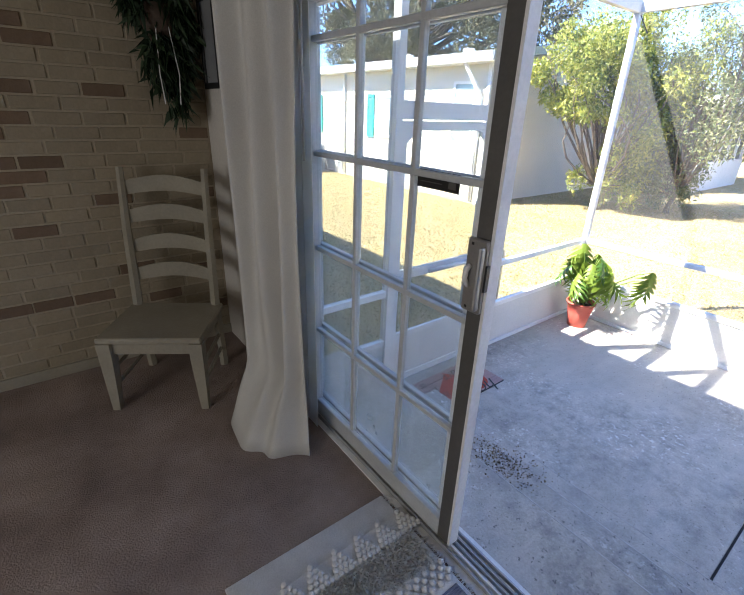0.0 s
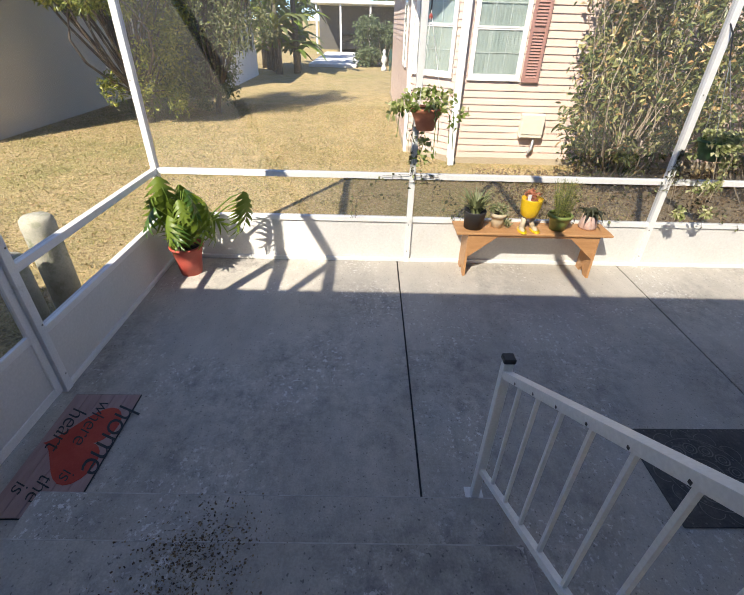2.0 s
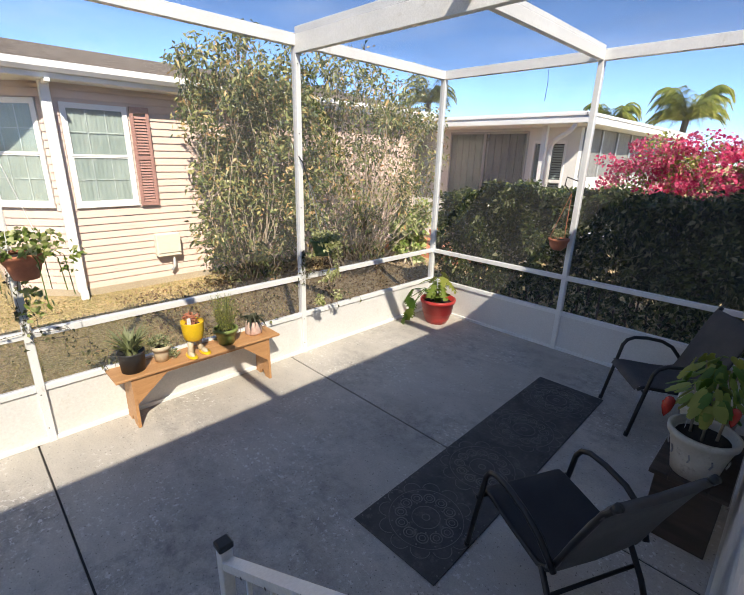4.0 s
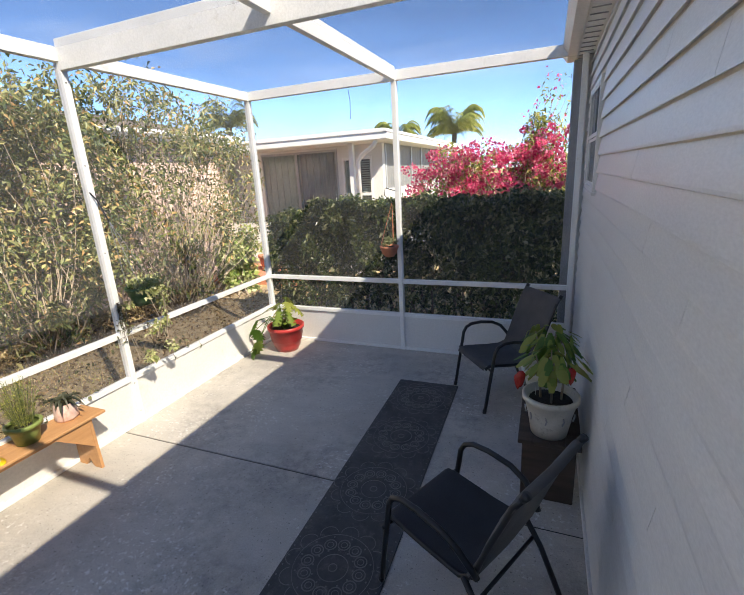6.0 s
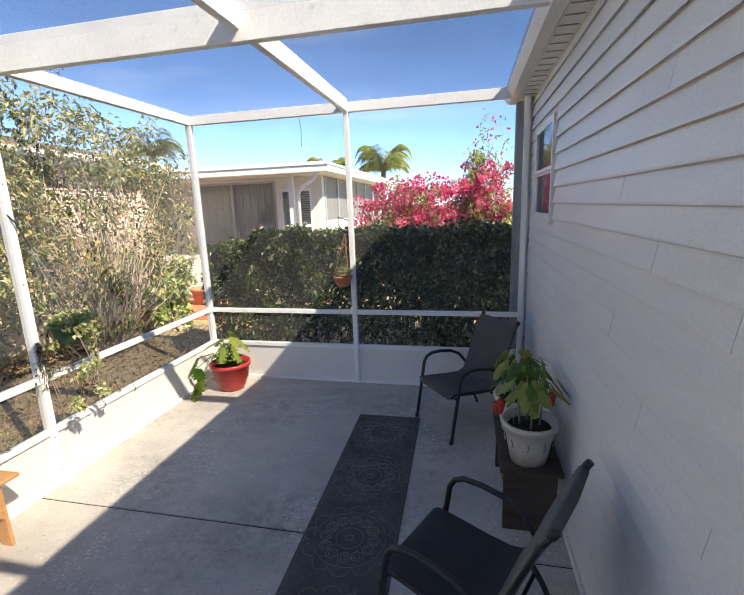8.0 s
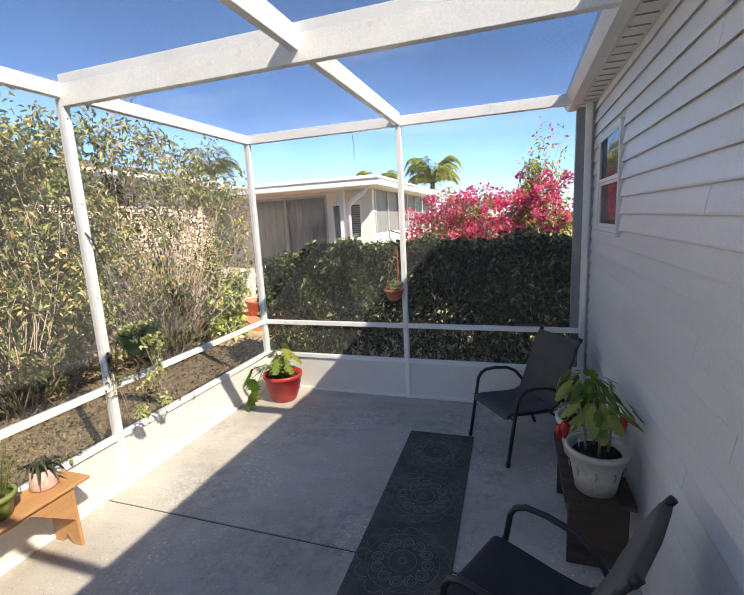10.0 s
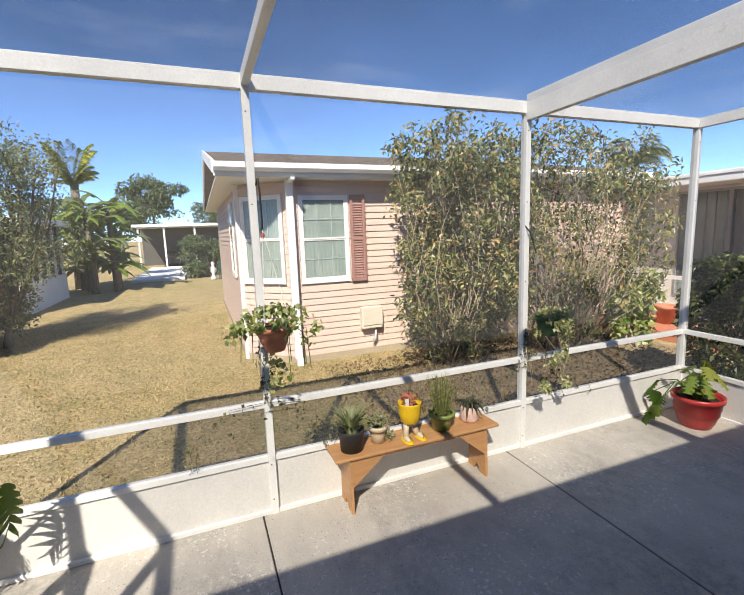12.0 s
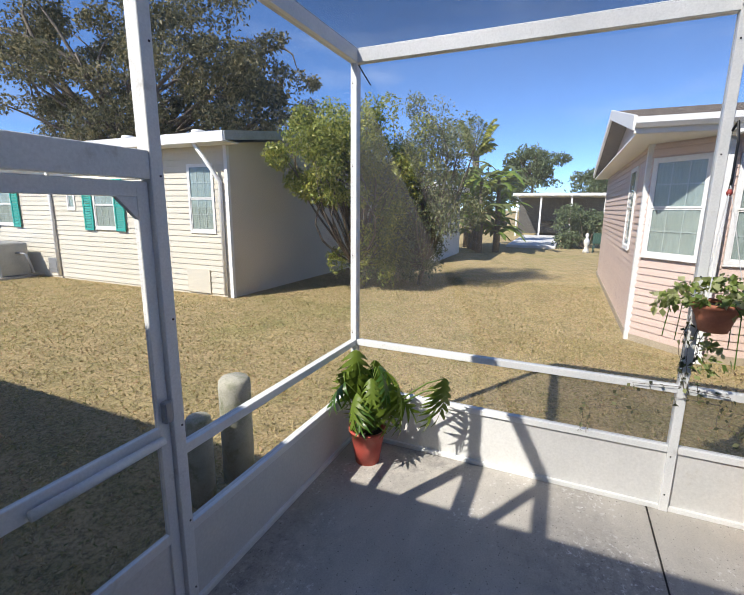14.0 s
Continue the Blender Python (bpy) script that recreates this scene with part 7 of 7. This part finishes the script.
curtain_panel("curtain", "long off-white cotton curtain pooling on the carpet", (1.865, 3.69), (1.985, 3.33), 0.556, 2.94, 3.0, 0.042)
SLAT = leaf_material("translucent_white_slat", [(0.0, (0.78, 0.79, 0.80)), (1.0, (0.84, 0.85, 0.86))], 0.5, 0.5)
vblind = thing("vertical_blind", "white vertical blind slats stacked beside the curtain", "blind", (2.065, 3.36, 0))
for k, (bx, by, bl) in enumerate(((0.005, 0.0, 0.085), (0.002, 0.083, 0.085), (-0.002, 0.166, 0.085))):
    part("slat", boxes(((bx, by, 0.58 + 0.004 * k), (bx + 0.003, by + bl, 2.86))), SLAT, vblind)
part("head_rail", boxes(((-0.012, -0.01, 2.86), (0.022, 0.26, 2.9)), bevel=0.003), TRIM, vblind)
solo("blind_wand", tube([(2.04, 3.36, 2.9), (2.035, 3.355, 2.4), (2.03, 3.35, 1.94)], 0.005, 6), GREY_METAL, "thin grey blind wand hanging by the door", "blind wand", smooth=True)
fern = thing("wall_plant", "dark hanging artificial plant on the brick wall", "wall plant", (1.86, 4.63, 2.13))
part("basket", lathe([(0, 0.30), (0.06, 0.30), (0.09, 0.36), (0.10, 0.48), (0.085, 0.48), (0, 0.40)], 16), DARK_WOOD, fern, smooth=True)
pts = np.concatenate([blob_points(rr, 900, (0, -0.02, 0.45), (0.19, 0.10, 0.20)), blob_points(rr, 700, (0.02, -0.03, 0.2), (0.13, 0.08, 0.26))])
part("foliage", leaves_mesh("foliage", pts, 0.09 * (0.5 + 0.8 * rr.random(len(pts))), LEAF_FERN, rr, 0.5, (0, -0.2, -0.6), slim=0.22), LEAF_FERN, fern)
for k in (1, 3):
    part("strand", tube([(0.06 * (k - 2) * 0.5, -0.08, 0.4), (0.05 * (k - 2), -0.11, 0.15), (0.04 * (k - 2), -0.10, 0.0)], 0.003, 5), TRIM, fern)
pic = thing("picture_frame", "narrow black picture frame on the wall", "picture", (2.095, 4.50, 2.22))
part("frame", boxes(((-0.02, -0.13, 0), (0.0, -0.10, 0.46)), ((-0.02, 0.10, 0), (0.0, 0.13, 0.46)), ((-0.02, -0.13, 0.43), (0, 0.13, 0.46)), ((-0.02, -0.13, 0), (0, 0.13, 0.03)), bevel=0.003), BLACK, pic)
part("print", boxes(((-0.008, -0.10, 0.03), (-0.004, 0.10, 0.43))), GREY_METAL, pic)

# woven rug at the door
rug = thing("rug", "cream and blue tufted woven rug on the carpet", "rug", (0, 0, 0.55))
RX0, RX1, RY0, RY1 = 1.38, 2.085, 1.55, 2.83
part("base", boxes(((RX0, RY0, 0.0), (RX1, RY1, 0.012)), bevel=0.004), RUG_CREAM, rug)
part("blue_band", boxes(((RX0 + 0.02, 2.14, 0.012), (RX1 - 0.02, 2.36, 0.022)), bevel=0.004), RUG_BLUE, rug, "blue and white yarn band")
knot = mesh_of("knot", lathe([(0, 0), (0.010, 0.002), (0.013, 0.009), (0.008, 0.016), (0, 0.018)], 8), RUG_CREAM, True)
for k in range(34):
    part("ridge", boxes(((RX0 + 0.005, 2.71 + k * 0.0034, 0.012), (RX1 - 0.005, 2.7115 + k * 0.0034, 0.0145))), RUG_CREAM, rug)
for c in range(7):
    cx = RX0 + 0.07 + c * 0.105
    for row in range(5):
        for j in range(5 - row):
            part("knot", knot, RUG_CREAM, rug, m=Matrix.Translation((cx + (j - (4 - row) / 2) * 0.021, 2.63 + row * 0.021, 0.012)))
for row in range(4):
    for j in range(34):
        if (row + j) % 2 == 0:
            part("knot", knot, RUG_CREAM, rug, m=Matrix.Translation((RX0 + 0.02 + j * 0.0205, 2.39 + row * 0.02, 0.012)))
fr = np.random.default_rng(90)
m = 2600
pts = np.stack([RX0 + 0.02 + (RX1 - RX0 - 0.04) * fr.random(m), 2.48 + 0.14 * fr.random(m), np.full(m, 0.012)], 1)
YARN = leaf_material("loose_cream_yarn", [(0.0, (0.68, 0.66, 0.62)), (1.0, (0.84, 0.82, 0.78))], 0.9, 0.45)
part("shag", leaves_mesh("shag", pts, 0.03 * np.ones(m), YARN, fr, 0.35, (0, -0.5, 0.7), 0.6, 0.3), YARN, rug)
pts = np.stack([RX0 + 0.02 + (RX1 - RX0 - 0.04) * fr.random(m), 1.92 + 0.2 * fr.random(m), np.full(m, 0.012)], 1)
part("shag", leaves_mesh("shag", pts, 0.035 * np.ones(m), YARN, fr, 0.35, (0, -0.5, 0.7), 0.6, 0.3), YARN, rug)
tagged(part("fringe", leaves_mesh("fringe", np.stack([np.full(300, RX1 - 0.005), RY0 + (RY1 - RY0) * fr.random(300), np.full(300, 0.008)], 1), 0.04 * np.ones(300), RUG_CREAM, fr, 0.1, (1.6, 0, 0.0), 0.35, 0.12), RUG_CREAM, rug), kind="stuff")

# ---- small ground cover ----
gr = np.random.default_rng(100)
n = 210000
gx, gy = 2.6 + 13.0 * gr.random(n), -1.5 + 18.0 * gr.random(n) ** 1.15
keep = ((gx > 6.1) | (gy > 4.18)) & ~((gx > PX - 0.05) & (gy < FY + 0.1)) & ~((gx > CX - 0.1) & (gy > CY - 0.1))
gx, gy = gx[keep], gy[keep]
GRASS = leaf_material("dry_grass_blades", [(0.0, (0.30, 0.29, 0.10)), (0.35, (0.46, 0.38, 0.17)), (0.8, (0.64, 0.50, 0.29)), (1.0, (0.48, 0.30, 0.17))], 0.8, 0.2)
g = new("grass", leaves_mesh("grass", np.stack([gx, gy, np.full(len(gx), GZ)], 1), 0.042 * (0.5 + gr.random(len(gx))), GRASS, gr, 0.1, (0, 0, 0.35), 1.0, 0.34))
tagged(g, "short dry grass and fallen leaves on the lawn", "grass", kind="stuff")
n = 9000
lx, ly = 6.05 + 3.4 * gr.random(n), -5.2 + 5.6 * gr.random(n)
LITTER = leaf_material("dead_leaf_litter", [(0.0, (0.10, 0.065, 0.04)), (0.6, (0.27, 0.18, 0.10)), (1.0, (0.46, 0.34, 0.20))], 0.9, 0.1)
g = new("leaf_litter", leaves_mesh("leaf_litter", np.stack([lx, ly, np.full(n, GZ + 0.012)], 1), 0.055 * (0.5 + gr.random(n)), LITTER, gr, 0.05, (0, 0, 0.0), 1.0, 0.5))
tagged(g, "brown fallen leaves under the bushes", "leaf litter", kind="stuff")
# flakes and grit on the patio near the steps
n = 1500
fx, fy = 2.92 + 0.14 * gr.normal(size=n), 2.77 + 0.12 * gr.normal(size=n)
fz = np.where(fx < 2.65, 0.531, np.where(fx < 2.96, 0.361, np.where(fx < 3.27, 0.181, 0.001)))
g = new("leaf_debris", leaves_mesh("leaf_debris", np.stack([fx, fy, fz + 0.003], 1), 0.011 * (0.5 + gr.random(n)), LITTER, gr, 0.0, (0, 0, 0.0), 1.0, 0.7))
tagged(g, "dark specks of debris on the concrete steps", "debris", kind="stuff")

# ---- siding, bricks: the many small pieces ----
boards(home, "siding_board", SIDING, (XW - 0.02, -2.90, 0), (0, 1, 0), 4.36, 0.05, 3.04, 0.1165, holes=((0.39, 1.25, 1.86, 2.70),), seams=(3.1, 1.45, 2.72, 0.6, 3.6))
boards(pink, "siding_board", PINK, (PX + 0.02, PY0, 0), (0, -1, 0), 7.0 + PY0, 0.05, 2.92, 0.108, holes=((0.08, 0.94, 1.27, 2.72),))
boards(pink, "siding_board", PINK, (FX, FY, 0), tuple(-facet), (Vector((FX, FY)) - Vector((PX, PY0))).length, 0.05, 2.92, 0.108, holes=((0.09, 0.93, 1.28, 2.75),))
boards(pink, "siding_board", PINK, (FX + 7.4, FY - 0.02, 0), (-1, 0, 0), 7.4, 0.05, 2.92, 0.108, holes=((5.74, 6.56, 1.28, 2.75),))
boards(cream, "siding_board", CREAM, (CX + 0.02, CY + 14.0, 0), (0, -1, 0), 14.0, 0.0, 3.26, 0.13, holes=((12.83, 13.61, 1.38, 2.92), (9.50, 10.34, 1.35, 2.62), (8.45, 8.79, 1.83, 2.63), (5.08, 5.91, 1.35, 2.62)))
br = random.Random(3)
shapes = {}
row = 0
z = FZ + 0.075
while z < 2.9:
    x = -0.75 - 0.105 * (row % 2) - br.random() * 0.05
    while x < XI - 0.02:
        ln = min(0.20 + br.uniform(-0.015, 0.015), XI - 0.01 - x)
        if ln > 0.05:
            key = round(ln, 2)
            bare = br.random() < 0.17
            if (key, bare) not in shapes:
                shapes[(key, bare)] = mesh_of("brick", boxes(((0, -0.007, 0), (key, 0.0, 0.062)), bevel=0.003), BRICK_BARE if bare else BRICK)
            part("brick", shapes[(key, bare)], BRICK, brick_wall, m=Matrix.Translation((x, YB + br.uniform(-0.0, 0.003), z)))
        x += ln + 0.012
    z += 0.073
    row += 1
